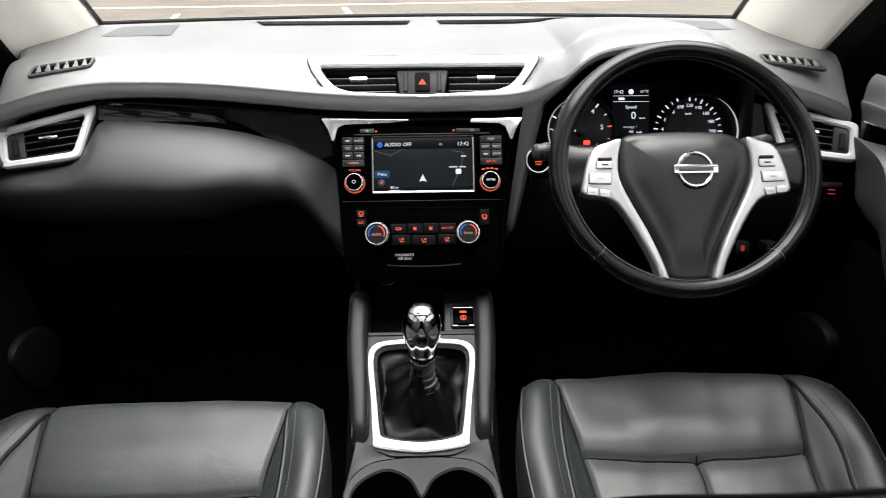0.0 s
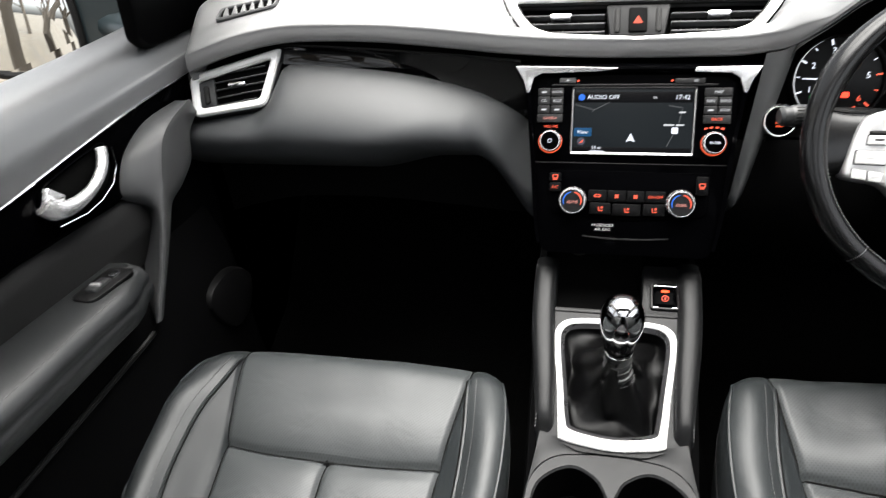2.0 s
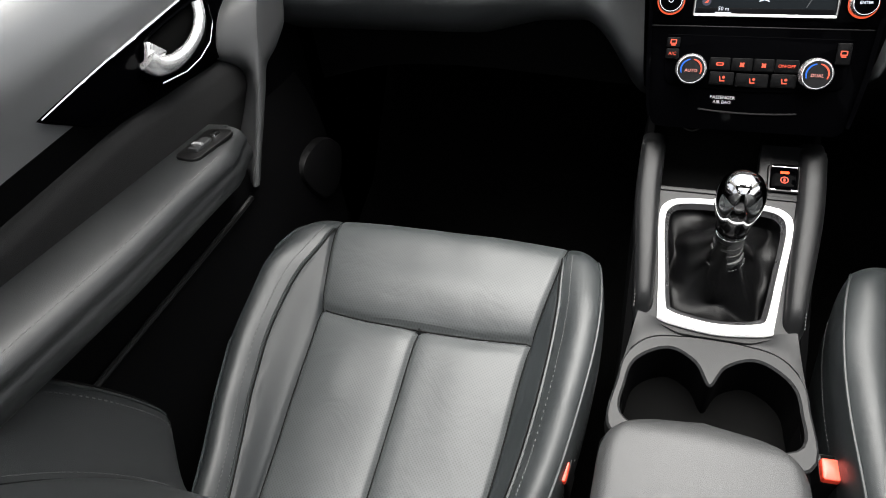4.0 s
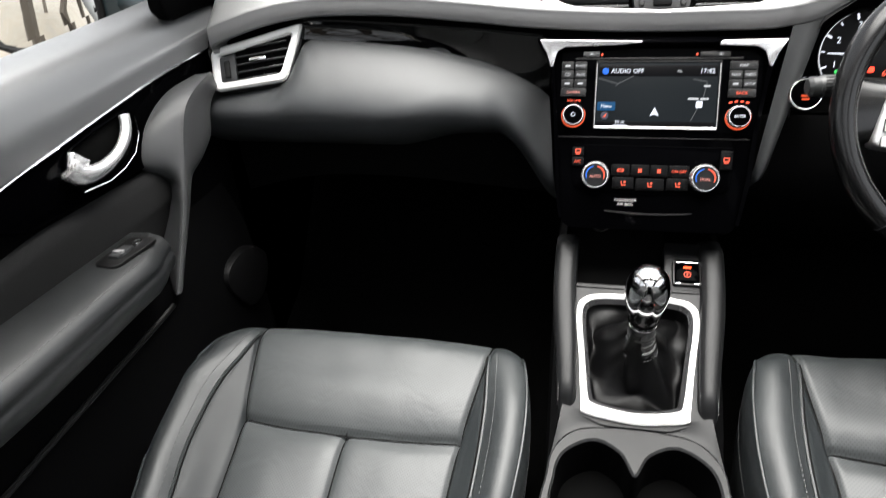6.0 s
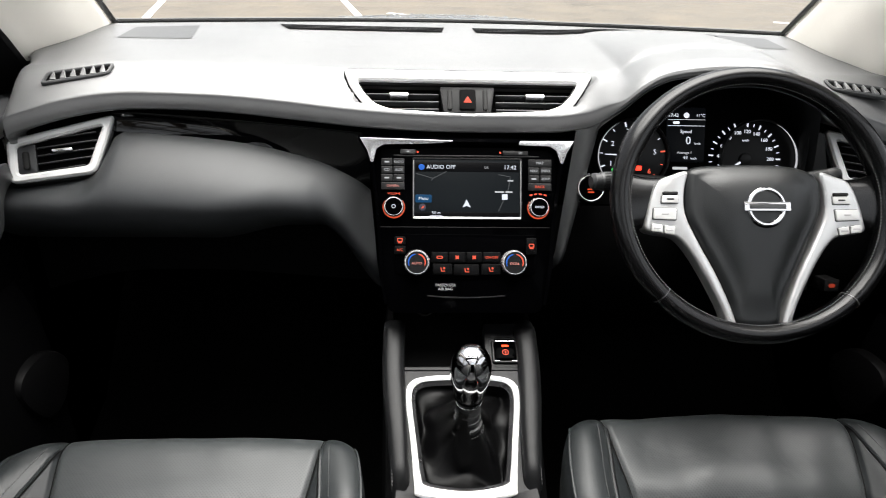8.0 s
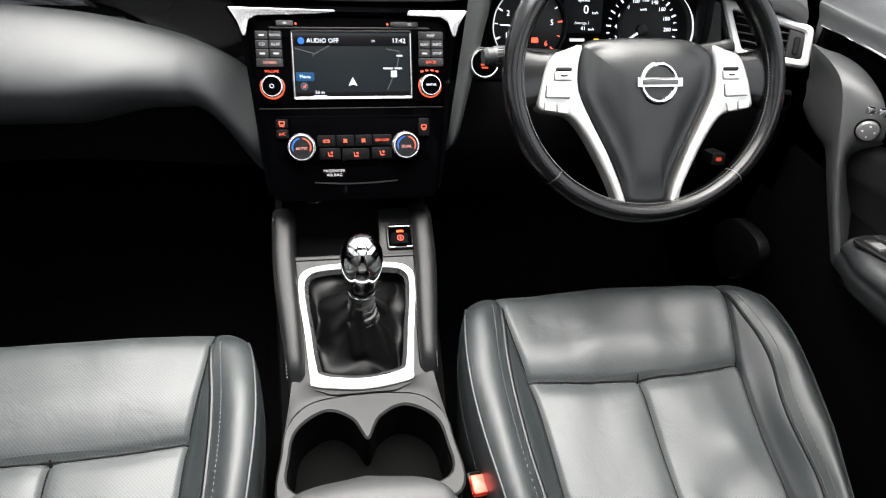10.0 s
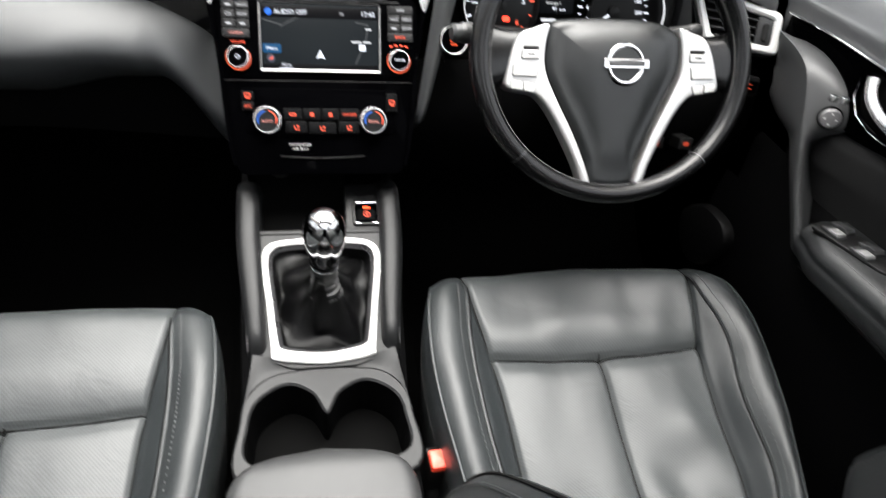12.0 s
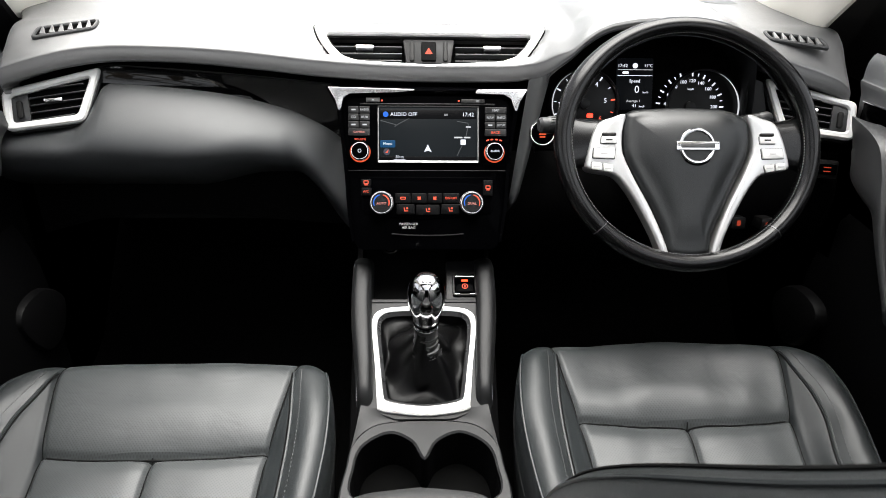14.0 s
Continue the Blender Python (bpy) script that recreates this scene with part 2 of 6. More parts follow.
def loft(rows, closed=False, cap=False, m=None, bm=None):
    """A skin over rows of points."""
    bm = bm or bmesh.new()
    made = []
    for row in rows:
        made.append([bm.verts.new(m @ Vector(p) if m is not None else Vector(p)) for p in row])
    for a, b in zip(made, made[1:]):
        bridge(bm, a, b, closed)
    if cap:
        bm.faces.new(made[0])
        bm.faces.new(made[-1])
    return bm


def slab(outline, depth, m, bevel=0.001, base=0.0, steps=2, crown=0.0, bm=None):
    """A solid of that outline, from base to base + depth above the plane m, with a rounded upper edge."""
    rows = [[(x, y, base) for x, y in outline]]
    for j in range(steps + 1):
        a = math.pi / 2 * j / steps
        rows.append([(x, y, base + depth - bevel + bevel * math.sin(a)) for x, y in inset(outline, bevel * (1 - math.cos(a)))])
    if crown:
        cx = sum(p[0] for p in outline) / len(outline)
        cy = sum(p[1] for p in outline) / len(outline)
        last = rows[-1]
        for f, h in ((0.8, 0.36), (0.55, 0.7), (0.28, 0.92)):
            rows.append([(cx + (x - cx) * f, cy + (y - cy) * f, z + crown * h) for x, y, z in last])
    return loft(rows, True, True, m, bm)


def band(outer, inner, depth, m, bevel=0.001, base=0.0, tilt=0.0, bm=None):
    """A frame between two outlines of as many points. tilt: how much higher its inner edge stands."""
    o2, i2 = inset(outer, bevel), inset(inner, -bevel)
    rows = [[(x, y, base) for x, y in outer], [(x, y, base + depth - bevel) for x, y in outer],
            [(x, y, base + depth) for x, y in o2], [(x, y, base + depth + tilt) for x, y in i2],
            [(x, y, base + depth + tilt - bevel) for x, y in inner], [(x, y, base) for x, y in inner]]
    bm = loft(rows, True, False, m, bm)
    return bm


def tube(path, radius, seg=10, closed=False, squash=1.0, bm=None, up=(0, 0, 1)):
    """A round bar along a path. radius: a number, or one for each point."""
    pts = [Vector(p) for p in path]
    k, rows = len(pts), []
    for i, p in enumerate(pts):
        a = pts[i - 1] if (i or closed) else p
        b = pts[(i + 1) % k] if (i < k - 1 or closed) else p
        t = (b - a).normalized()
        x = t.cross(Vector(up))
        x = x.normalized() if x.length > 1e-5 else Vector((1, 0, 0))
        y = x.cross(t)
        r = radius[i] if isinstance(radius, (list, tuple)) else radius
        rows.append([p + r * (math.cos(2 * math.pi * j / seg) * x + squash * math.sin(2 * math.pi * j / seg) * y) for j in range(seg)])
    if closed:
        rows.append(rows[0])
    bm = loft(rows, True, not closed, None, bm)
    if closed:
        bmesh.ops.remove_doubles(bm, verts=bm.verts, dist=1e-6)
    return bm


def lathe(profile, m, seg=32, bm=None):
    """A turned solid of (radius, height) rows about m's third axis."""
    rows = [[(r * math.cos(2 * math.pi * j / seg), r * math.sin(2 * math.pi * j / seg), h) for j in range(seg)] for r, h in profile]
    return loft(rows, True, True, m, bm)


def box(w, d, h, m, r=0.002, bm=None):
    """A block of that width, depth and height, standing on m, with rounded edges."""
    return slab(rrect(w, d, min(r, w / 2.1, d / 2.1), n=3), h, m, min(r, h / 2.1), bm=bm)


def words(name, text, size, mat, m, parent, align="CENTER", depth=0.0002):
    """Lettering as a mesh, in the plane m."""
    cu = bpy.data.curves.new(name, "FONT")
    cu.body, cu.size, cu.align_x, cu.align_y, cu.extrude, cu.resolution_u = text, size, align, "CENTER", depth, 2
    tmp = bpy.data.objects.new(name, cu)
    me = bpy.data.meshes.new_from_object(tmp)
    bpy.data.objects.remove(tmp)
    bpy.data.curves.remove(cu)
    me.name = name
    me.materials.clear()
    me.materials.append(mat)
    me.transform(m)
    ob = new(name, me)
    ob.parent = parent
    return ob


def at(m, u, v, n=0.0, turn=0.0):
    """The plane m, moved by u, v, n within itself and turned."""
    return m @ Matrix.Translation((u, v, n)) @ Matrix.Rotation(radians(turn), 4, "Z")


def smooth(a, b, x):
    t = min(max((x - a) / (b - a), 0.0), 1.0)
    return t * t * (3 - 2 * t)


# ---- the setting: ground, cabin shell, glass ----
GROUND = -0.40
asphalt = material("damp_asphalt", (0.105, 0.088, 0.066), 0.6, grain=0.004, size=180, vary=0.55, rvary=0.2, blotch=1.6)
LINE = material("road_paint", (0.75, 0.75, 0.72), 0.6, vary=0.08, blotch=9)
bm = loft([[(-400, -400, GROUND), (400, -400, GROUND)], [(-400, 400, GROUND), (400, 400, GROUND)]])
tagged(part("ground", bm, asphalt, None), "damp sandy-grey car park surface", "ground", kind="structure")
for x, y, w, d, turn in ((-3.6, 9.5, 0.1, 5.0, 12), (-0.9, 10.3, 0.1, 5.0, 12), (2.2, 9.0, 0.1, 6.0, 62), (4.6, 8.0, 0.1, 7.0, 68), (7.4, 9.0, 0.1, 5.0, 62), (0.5, 13.4, 14.0, 0.12, 4)):
    bm = slab(rrect(w, d, 0.02), 0.006, pose(x, y, GROUND, 0, 0, turn), 0.001)
    tagged(part("bay_line", bm, LINE, None), "white painted parking bay line on the asphalt", "road marking", "parking bay lines")

kerb_m = material("concrete_kerb", (0.4, 0.39, 0.36), 0.8, grain=0.003, size=90, vary=0.2)
kerb = thing("kerb", "row of pale concrete kerb stones at the car park's edge", "kerb", kind="structure")
for k in range(14):
    part("kerb_stone", slab(rrect(0.9, 0.14, 0.01), 0.13, pose(-9.0 + 0.915 * k, 15.4, GROUND), 0.012), kerb_m, kerb)
hedge_m = material("brown_hedge_leaf", (0.13, 0.085, 0.045), 0.8, vary=0.5, blotch=3)
rng = random.Random(5)
bm = bmesh.new()
for k in range(2600):
    x, y, z = rng.uniform(-9, 4.0), 16.2 + rng.gauss(0, 0.35), GROUND + abs(rng.gauss(0, 0.5))
    s = rng.uniform(0.05, 0.12)
    a, b = Vector((rng.gauss(0, 1), rng.gauss(0, 1), rng.gauss(0, 1))).normalized(), Vector((rng.gauss(0, 1), rng.gauss(0, 1), rng.gauss(0, 1)))
    b = a.cross(b).normalized()
    p = Vector((x, y, z))
    bm.faces.new([bm.verts.new(p + s * q) for q in (a, b * 0.5, -a, -b * 0.5)])
tagged(part("hedge", bm, hedge_m, None), "low bare brown hedge beyond the kerb", "hedge", kind="stuff")


def bare_tree(x, y, height, seed, depth=4):
    """A leafless tree of forking limbs."""
    r = random.Random(seed)
    wood = bpy.data.materials["bare_bark"] if "bare_bark" in bpy.data.materials else material("bare_bark", (0.09, 0.075, 0.06), 0.9, grain=0.01, size=30, vary=0.3)
    tree = thing("tree", "leafless winter tree with forking dark branches", "tree", "trees beyond the car park")
    bt, bl = bmesh.new(), bmesh.new()

    def grow(p, way, length, rad, level):
        pts, q = [p], p
        for k in range(4):
            way = (way + Vector((r.gauss(0, 0.13), r.gauss(0, 0.13), r.gauss(0.03, 0.08)))).normalized()
            q = q + way * length / 4
            pts.append(q)
        tube(pts, [rad * (1 - 0.11 * k) for k in range(5)], 6 if level < 2 else 4, bm=bt if level == 0 else bl)
        if level < depth:
            for k in range(3 if level else 4):
                side = Vector((r.gauss(0, 1), r.gauss(0, 1), r.gauss(0.1, 0.5))).normalized()
                grow(pts[2 + k % 3], (way + 0.9 * side).normalized(), length * r.uniform(0.55, 0.78), rad * 0.5, level + 1)

    grow(Vector((x, y, GROUND)), Vector((0, 0, 1)), height * 0.4, height * 0.018, 0)
    part("trunk", bt, wood, tree)
    part("crown", bl, wood, tree)


bare_tree(-6.5, 19.0, 9.0, 3)
bare_tree(-1.5, 21.0, 10.0, 8)
bare_tree(5.5, 20.0, 9.0, 11)
bare_tree(-2.3, -0.9, 8.5, 21, 5)
bare_tree(-2.6, -4.6, 6.5, 33, 5)
bare_tree(-4.8, -7.0, 8.0, 35, 5)
bare_tree(-2.0, -2.4, 7.0, 41, 5)
bare_tree(-1.7, -3.6, 6.0, 47, 5)

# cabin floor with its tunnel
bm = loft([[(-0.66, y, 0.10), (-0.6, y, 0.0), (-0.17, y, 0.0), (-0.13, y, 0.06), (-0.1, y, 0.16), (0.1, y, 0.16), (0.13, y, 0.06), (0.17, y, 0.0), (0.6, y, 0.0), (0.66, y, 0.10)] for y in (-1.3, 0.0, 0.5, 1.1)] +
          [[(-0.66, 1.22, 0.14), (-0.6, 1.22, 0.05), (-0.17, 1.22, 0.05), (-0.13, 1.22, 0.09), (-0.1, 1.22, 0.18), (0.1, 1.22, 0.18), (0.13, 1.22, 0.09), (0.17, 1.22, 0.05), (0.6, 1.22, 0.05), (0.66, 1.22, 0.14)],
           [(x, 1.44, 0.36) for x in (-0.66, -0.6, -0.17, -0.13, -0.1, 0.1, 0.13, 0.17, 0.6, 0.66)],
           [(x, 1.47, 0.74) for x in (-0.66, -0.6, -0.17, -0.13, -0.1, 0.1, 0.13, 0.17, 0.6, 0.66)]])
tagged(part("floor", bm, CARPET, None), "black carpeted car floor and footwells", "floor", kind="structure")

# out of view; far darker than real lining, to cut bounced light
LINING = material("low_bounce_roof_cloth", (0.022, 0.0215, 0.021), 0.9, spec=0.1, grain=0.0006, size=700, vary=0.1)
# roof lining, rear and side walls that close the cabin
ROOF = [(0.62, 1.212), (0.45, 1.245), (0.36, 1.252), (0.1, 1.265), (-0.5, 1.26), (-0.62, 1.257), (-1.35, 1.2)]


def roof_piece(name, x0, x1, y0, y1, label):
    bm = loft([[(x, y, curve_at([r for r in reversed(ROOF)], y) - 0.045 * (x / 0.6) ** 4) for x in np.linspace(x0, x1, 9)] for y in np.linspace(y0, y1, 12)])
    bmesh.ops.solidify(bm, geom=bm.faces[:], thickness=0.03)
    return tagged(part(name, bm, LINING, None), label, "ceiling", kind="structure")


roof_piece("ceiling", -0.6, 0.6, -1.35, -0.62, "unseen cloth roof lining, darkened to cut bounced light")
roof_piece("ceiling", -0.6, 0.6, 0.42, 0.62, "unseen cloth lining over the windscreen, darkened to cut bounced light")
roof_piece("ceiling", -0.6, -0.40, -0.62, 0.42, "unseen cloth lining beside the glass roof, darkened to cut bounced light")
roof_piece("ceiling", 0.40, 0.6, -0.62, 0.42, "unseen cloth lining beside the glass roof, darkened to cut bounced light")
bm = loft([[(x, y, curve_at([r for r in reversed(ROOF)], y) + 0.012 - 0.045 * (x / 0.6) ** 4) for x in np.linspace(-0.42, 0.42, 9)] for y in np.linspace(-0.64, 0.44, 14)])
roof_glass = tagged(part("window_2", bm, GLASS, None), "clear glass roof panel over the seats", "glass roof", kind="structure")
roof_glass.visible_shadow = False
# added unseen walls, solid past the rear windows to block light
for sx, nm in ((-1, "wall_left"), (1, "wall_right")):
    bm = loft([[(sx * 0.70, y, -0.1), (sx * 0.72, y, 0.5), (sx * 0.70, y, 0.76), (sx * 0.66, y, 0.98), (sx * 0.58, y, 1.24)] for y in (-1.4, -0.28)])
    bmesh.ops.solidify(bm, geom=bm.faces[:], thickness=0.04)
    tagged(part(nm, bm, HARD, None), "unseen dark side wall added to block rear light", "wall", kind="structure")
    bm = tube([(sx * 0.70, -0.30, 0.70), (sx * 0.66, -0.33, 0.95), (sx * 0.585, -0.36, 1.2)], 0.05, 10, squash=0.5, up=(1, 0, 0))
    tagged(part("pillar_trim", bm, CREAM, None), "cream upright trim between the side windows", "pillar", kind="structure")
# the rear window is left out too, so no light enters there
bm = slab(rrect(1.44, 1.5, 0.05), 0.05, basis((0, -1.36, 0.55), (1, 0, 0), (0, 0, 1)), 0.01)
tagged(part("wall_rear", bm, HARD, None), "unseen dark rear wall added to block light", "wall", kind="structure")
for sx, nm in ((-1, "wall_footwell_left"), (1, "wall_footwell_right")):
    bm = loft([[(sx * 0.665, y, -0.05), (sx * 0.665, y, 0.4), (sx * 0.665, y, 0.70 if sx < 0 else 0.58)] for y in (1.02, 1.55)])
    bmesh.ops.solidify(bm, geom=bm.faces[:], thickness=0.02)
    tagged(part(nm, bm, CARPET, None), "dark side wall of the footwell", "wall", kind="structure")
    # added filler that keeps sky from showing beside the door
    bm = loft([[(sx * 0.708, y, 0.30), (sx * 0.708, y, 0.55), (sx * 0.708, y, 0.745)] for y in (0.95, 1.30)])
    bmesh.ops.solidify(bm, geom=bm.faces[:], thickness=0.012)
    tagged(part("wall_edge_filler", bm, HARD, None), "dark filler added behind the door's edge to stop a light leak", "wall", kind="structure")
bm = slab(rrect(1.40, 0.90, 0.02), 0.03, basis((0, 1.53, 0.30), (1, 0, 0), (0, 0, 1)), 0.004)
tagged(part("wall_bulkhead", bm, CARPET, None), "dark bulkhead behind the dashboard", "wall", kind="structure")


def base_y(x):
    """The line where the windscreen meets the dashboard."""
    return 1.50 - 0.22 * abs(x) ** 1.8


# windscreen with its dark edge
rows = []
for j in range(9):
    t = j / 8
    rows.append([(x * (1 - 0.12 * t), base_y(x) * (1 - t) + (0.62 - 0.1 * x * x) * t + 0.03, 0.80 * (1 - t) + 1.225 * t + 0.06 * math.sin(math.pi * t)) for x in np.linspace(-0.66, 0.66, 23)])
ws = tagged(part("window_1", loft(rows), GLASS, None), "clear windscreen with rain specks", "windscreen", kind="structure")
ws.visible_shadow = False
bm = tube([(x, base_y(x) + 0.012, 0.800) for x in np.linspace(-0.66, 0.66, 41)], 0.004, 8)
tagged(part("trim", bm, FUSED, None), "black rubber edge along the foot of the windscreen", "trim", kind="structure")

# bonnet, wet, with the sky's glare put into its pale colour
rows = []
for j in range(13):
    t = j / 12
    rows.append([(x, base_y(x) + 0.07 + t * (0.95 - 0.15 * x * x), 0.768 + 0.02 * math.cos(3 * x) - 0.16 * t ** 1.6 - 0.03 * x * x) for x in np.linspace(-0.72, 0.72, 25)])
bm = loft(rows)
bmesh.ops.solidify(bm, geom=bm.faces[:], thickness=0.01)
tagged(part("bonnet", bm, BONNET, None), "wet bonnet beaded with rain, sky glare in its pale colour", "bonnet")
rain = bmesh.new()
for k in range(150):
    x, t = rng.uniform(-0.6, 0.6), rng.uniform(0.0, 0.5)
    r = rng.uniform(0.002, 0.005)
    z = 0.768 + 0.02 * math.cos(3 * x) - 0.16 * t ** 1.6 - 0.03 * x * x
    lathe([(r, 0), (r * 0.8, r * 0.35), (r * 0.35, r * 0.55)], pose(x, base_y(x) + 0.07 + t * (0.95 - 0.15 * x * x), z + 0.0005), 6, rain)
tagged(part("raindrops", rain, clear("water", (1, 1, 1)), None), "beads of rain on the bonnet", "rain", kind="stuff")
# front pillars in pale trim, wide at the foot
for sx in (-1, 1):
    rows = []
    for t in np.linspace(0, 1, 15):
        bow = 0.035 * math.sin(math.pi * t)
        up = Vector((0.605 - 0.10 * t, 1.43 - 0.83 * t, 0.785 + 0.45 * t + bow))
        lo = Vector((0.628 - 0.088 * t, 1.16 - 0.66 * t, 0.770 + 0.382 * t + bow)) if sx > 0 else Vector((0.658 - 0.118 * t, 1.225 - 0.725 * t, 0.745 + 0.407 * t + bow))
        sec = [up + Vector((0.05, 0.02, 0.0)), up, up * 0.75 + lo * 0.25 + Vector((-0.012, 0, -0.004)), up * 0.5 + lo * 0.5 + Vector((-0.016, 0, -0.006)), up * 0.25 + lo * 0.75 + Vector((-0.010, 0, -0.004)), lo, lo + (Vector((0.055, 0, 0.01)) if sx < 0 else Vector((0.035, 0.04, 0.0)))]
        rows.append([(sx * p[0], p[1], p[2]) for p in spline([tuple(q) for q in sec], 4, False)])
    bm = loft(rows)
    tagged(part("pillar_trim", bm, CREAM, None), "cream windscreen pillar trim", "pillar", kind="structure")
    edge_line = [(sx * (0.603 - 0.10 * t), 1.437 - 0.83 * t, 0.787 + 0.45 * t + 0.035 * math.sin(math.pi * t)) for t in np.linspace(0, 1, 15)]
    tagged(part("trim", tube(edge_line, 0.005, 8), FUSED, None), "black edge where the windscreen meets the pillar", "trim", kind="structure")
    tagged(part("trim", tube([(sx * a, b, c) for a, b, c in ((0.652, 1.21, 0.775), (0.653, 1.165, 0.737), (0.652, 1.125, 0.702), (0.650, 1.100, 0.66))], 0.010, 8), RUBBER, None), "black rubber door seal", "trim", kind="structure")

# ---- dashboard ----
BROW = [(-0.66, 0.698), (-0.61, 0.713), (-0.55, 0.728), (-0.483, 0.735), (-0.377, 0.735), (-0.253, 0.726), (-0.16, 0.718), (-0.04, 0.712), (0.087, 0.712), (0.145, 0.7145),
        (0.177, 0.7245), (0.206, 0.7525), (0.228, 0.776), (0.253, 0.7915), (0.283, 0.799), (0.32, 0.803), (0.36, 0.804), (0.42, 0.798), (0.460, 0.780), (0.487, 0.758), (0.508, 0.739), (0.55, 0.7255), (0.605, 0.709), (0.66, 0.689), (0.69, 0.678)]
dash = thing("dashboard", "black soft-touch dashboard under the windscreen", "dashboard")


def brow_y(x):
    return 1.088 + 0.012 * smooth(0.1, 0.35, abs(x)) - 0.045 * smooth(0.15, 0.23, x) * (1 - smooth(0.44, 0.50, x)) - 0.065 * smooth(0.46, 0.66, -x) - 0.030 * smooth(0.45, 0.50, x)


CV = basis((0.002, 1.117, 0.741), (1, 0, 0), (0, 1, 1))
vent_outer = polygon([(-0.178, 0.046), (0.184, 0.045), (0.167, 0.014), (0.146, -0.016), (0.120, -0.028), (0.0, -0.035), (-0.117, -0.028), (-0.144, -0.016), (-0.167, 0.016)], 0.012)
vent_inner = polygon([(-0.158, 0.028), (0.160, 0.027), (0.150, 0.009), (0.134, -0.0095), (0.111, -0.0185), (0.0, -0.0245), (-0.108, -0.0185), (-0.132, -0.0095), (-0.149, 0.010)], 0.007)
cvi = CV.inverted()


def inside(p, poly):
    n, c = len(poly), False
    for i in range(n):
        (x1, y1), (x2, y2) = poly[i - 1], poly[i]
        if (y1 > p[1]) != (y2 > p[1]) and p[0] < (x2 - x1) * (p[1] - y1) / (y2 - y1) + x1:
            c = not c
    return c


hole, seat_line = inset(vent_outer, 0.006), inset(vent_outer, -0.005)
rows, xs = [], list(np.linspace(-0.653, 0.672, 266))


def pad_end(y):
    """How far the dash top reaches towards the passenger's door."""
    return -0.611 - 0.042 * smooth(1.13, 1.24, y)


cols = []
for x in xs:
    y0, z0 = brow_y(x), curve_at(BROW, x)
    hood = smooth(0.17, 0.25, x) * (1 - smooth(0.43, 0.52, x))
    top = 0.779 + 0.012 * hood - 0.004 * smooth(0.45, 0.68, abs(x)) - 0.004 * math.cos(4 * x)
    zt = max(top, z0 + 0.016)
    lip = smooth(0.02, 0.05, zt - z0)
    keys = [(y0 + 0.045, z0 - 0.016), (y0 + 0.006, z0 - 0.011), (y0, z0 - 0.004), (y0 + 0.0005, z0 + 0.010 * lip), (y0 + 0.004, z0 + 0.004 + 0.014 * lip), (y0 + 0.030 - 0.012 * hood, z0 + 0.42 * (zt - z0) + 0.004 + 0.006 * lip), (y0 + 0.066 + 0.01 * hood, zt - 0.003),
            (y0 + 0.11, zt + 0.002), (0.5 * (y0 + 0.11 + base_y(x)), 0.5 * (zt + 0.797) + 0.004), (base_y(x) - 0.03, 0.798), (base_y(x) + 0.012, 0.796)]
    cols.append(spline(keys, 6, False))
for j in range(len(cols[0])):
    row = []
    for x, c in zip(xs, cols):
        if x < -0.611:
            c = cols[9]
        p = Vector((x, c[j][0], c[j][1]))
        if x < -0.5:
            over = pad_end(p.y) - x
            edge = min(1.0, max(0.0, 1 + over / 0.010))
            p.z -= 0.005 * (1 - math.sqrt(1 - edge * edge)) + 0.2 * max(0.0, over)
            p.x = max(p.x, pad_end(p.y) + 0.002 * min(1.0, max(0.0, over / 0.02)))
        if x > 0.622:
            edge = min(1.0, (x - 0.622) / 0.030)
            p.z -= 0.012 * (1 - math.sqrt(1 - edge * edge)) + 0.8 * max(0.0, x - 0.652)
            p.x = min(p.x, 0.652 + 0.1 * max(0.0, x - 0.652))
        if abs(x) < 0.2:
            q = cvi @ p
            if q.z > -0.02 and inside((q.x, q.y), hole):
                q.z = min(q.z, -0.004) - 0.030
                p = CV @ q
            elif q.y > -0.012 and inside((q.x, q.y), seat_line):
                q.z = min(q.z, 0.002)
                p = CV @ q
        row.append(p)
    rows.append(row)
part("top_pad", loft(rows), PAD, dash, "soft black dash top, windscreen glare put into its paler colour")



def pad_z(x, y):
    """The height of the dash top at a place well behind its front edge."""
    c = cols[min(range(len(xs)), key=lambda k: abs(xs[k] - x))]
    for p, q in zip(c[31:], c[32:]):
        if p[0] <= y <= q[0]:
            return p[1] + (q[1] - p[1]) * (y - p[0]) / max(1e-6, q[0] - p[0])
    return c[-1][1]


def on_pad(pts, lift, m=7, n=7):
    """A skin over a four-cornered stretch of the dash top, corners in turn."""
    rows = []
    for i in range(m + 1):
        row = []
        for j in range(n + 1):
            u, v = i / m, j / n
            x = (1 - v) * ((1 - u) * pts[0][0] + u * pts[1][0]) + v * ((1 - u) * pts[3][0] + u * pts[2][0])
            y = (1 - v) * ((1 - u) * pts[0][1] + u * pts[1][1]) + v * ((1 - u) * pts[3][1] + u * pts[2][1])
            row.append((x, y, pad_z(x, y) + lift))
        rows.append(row)
    return loft(rows)


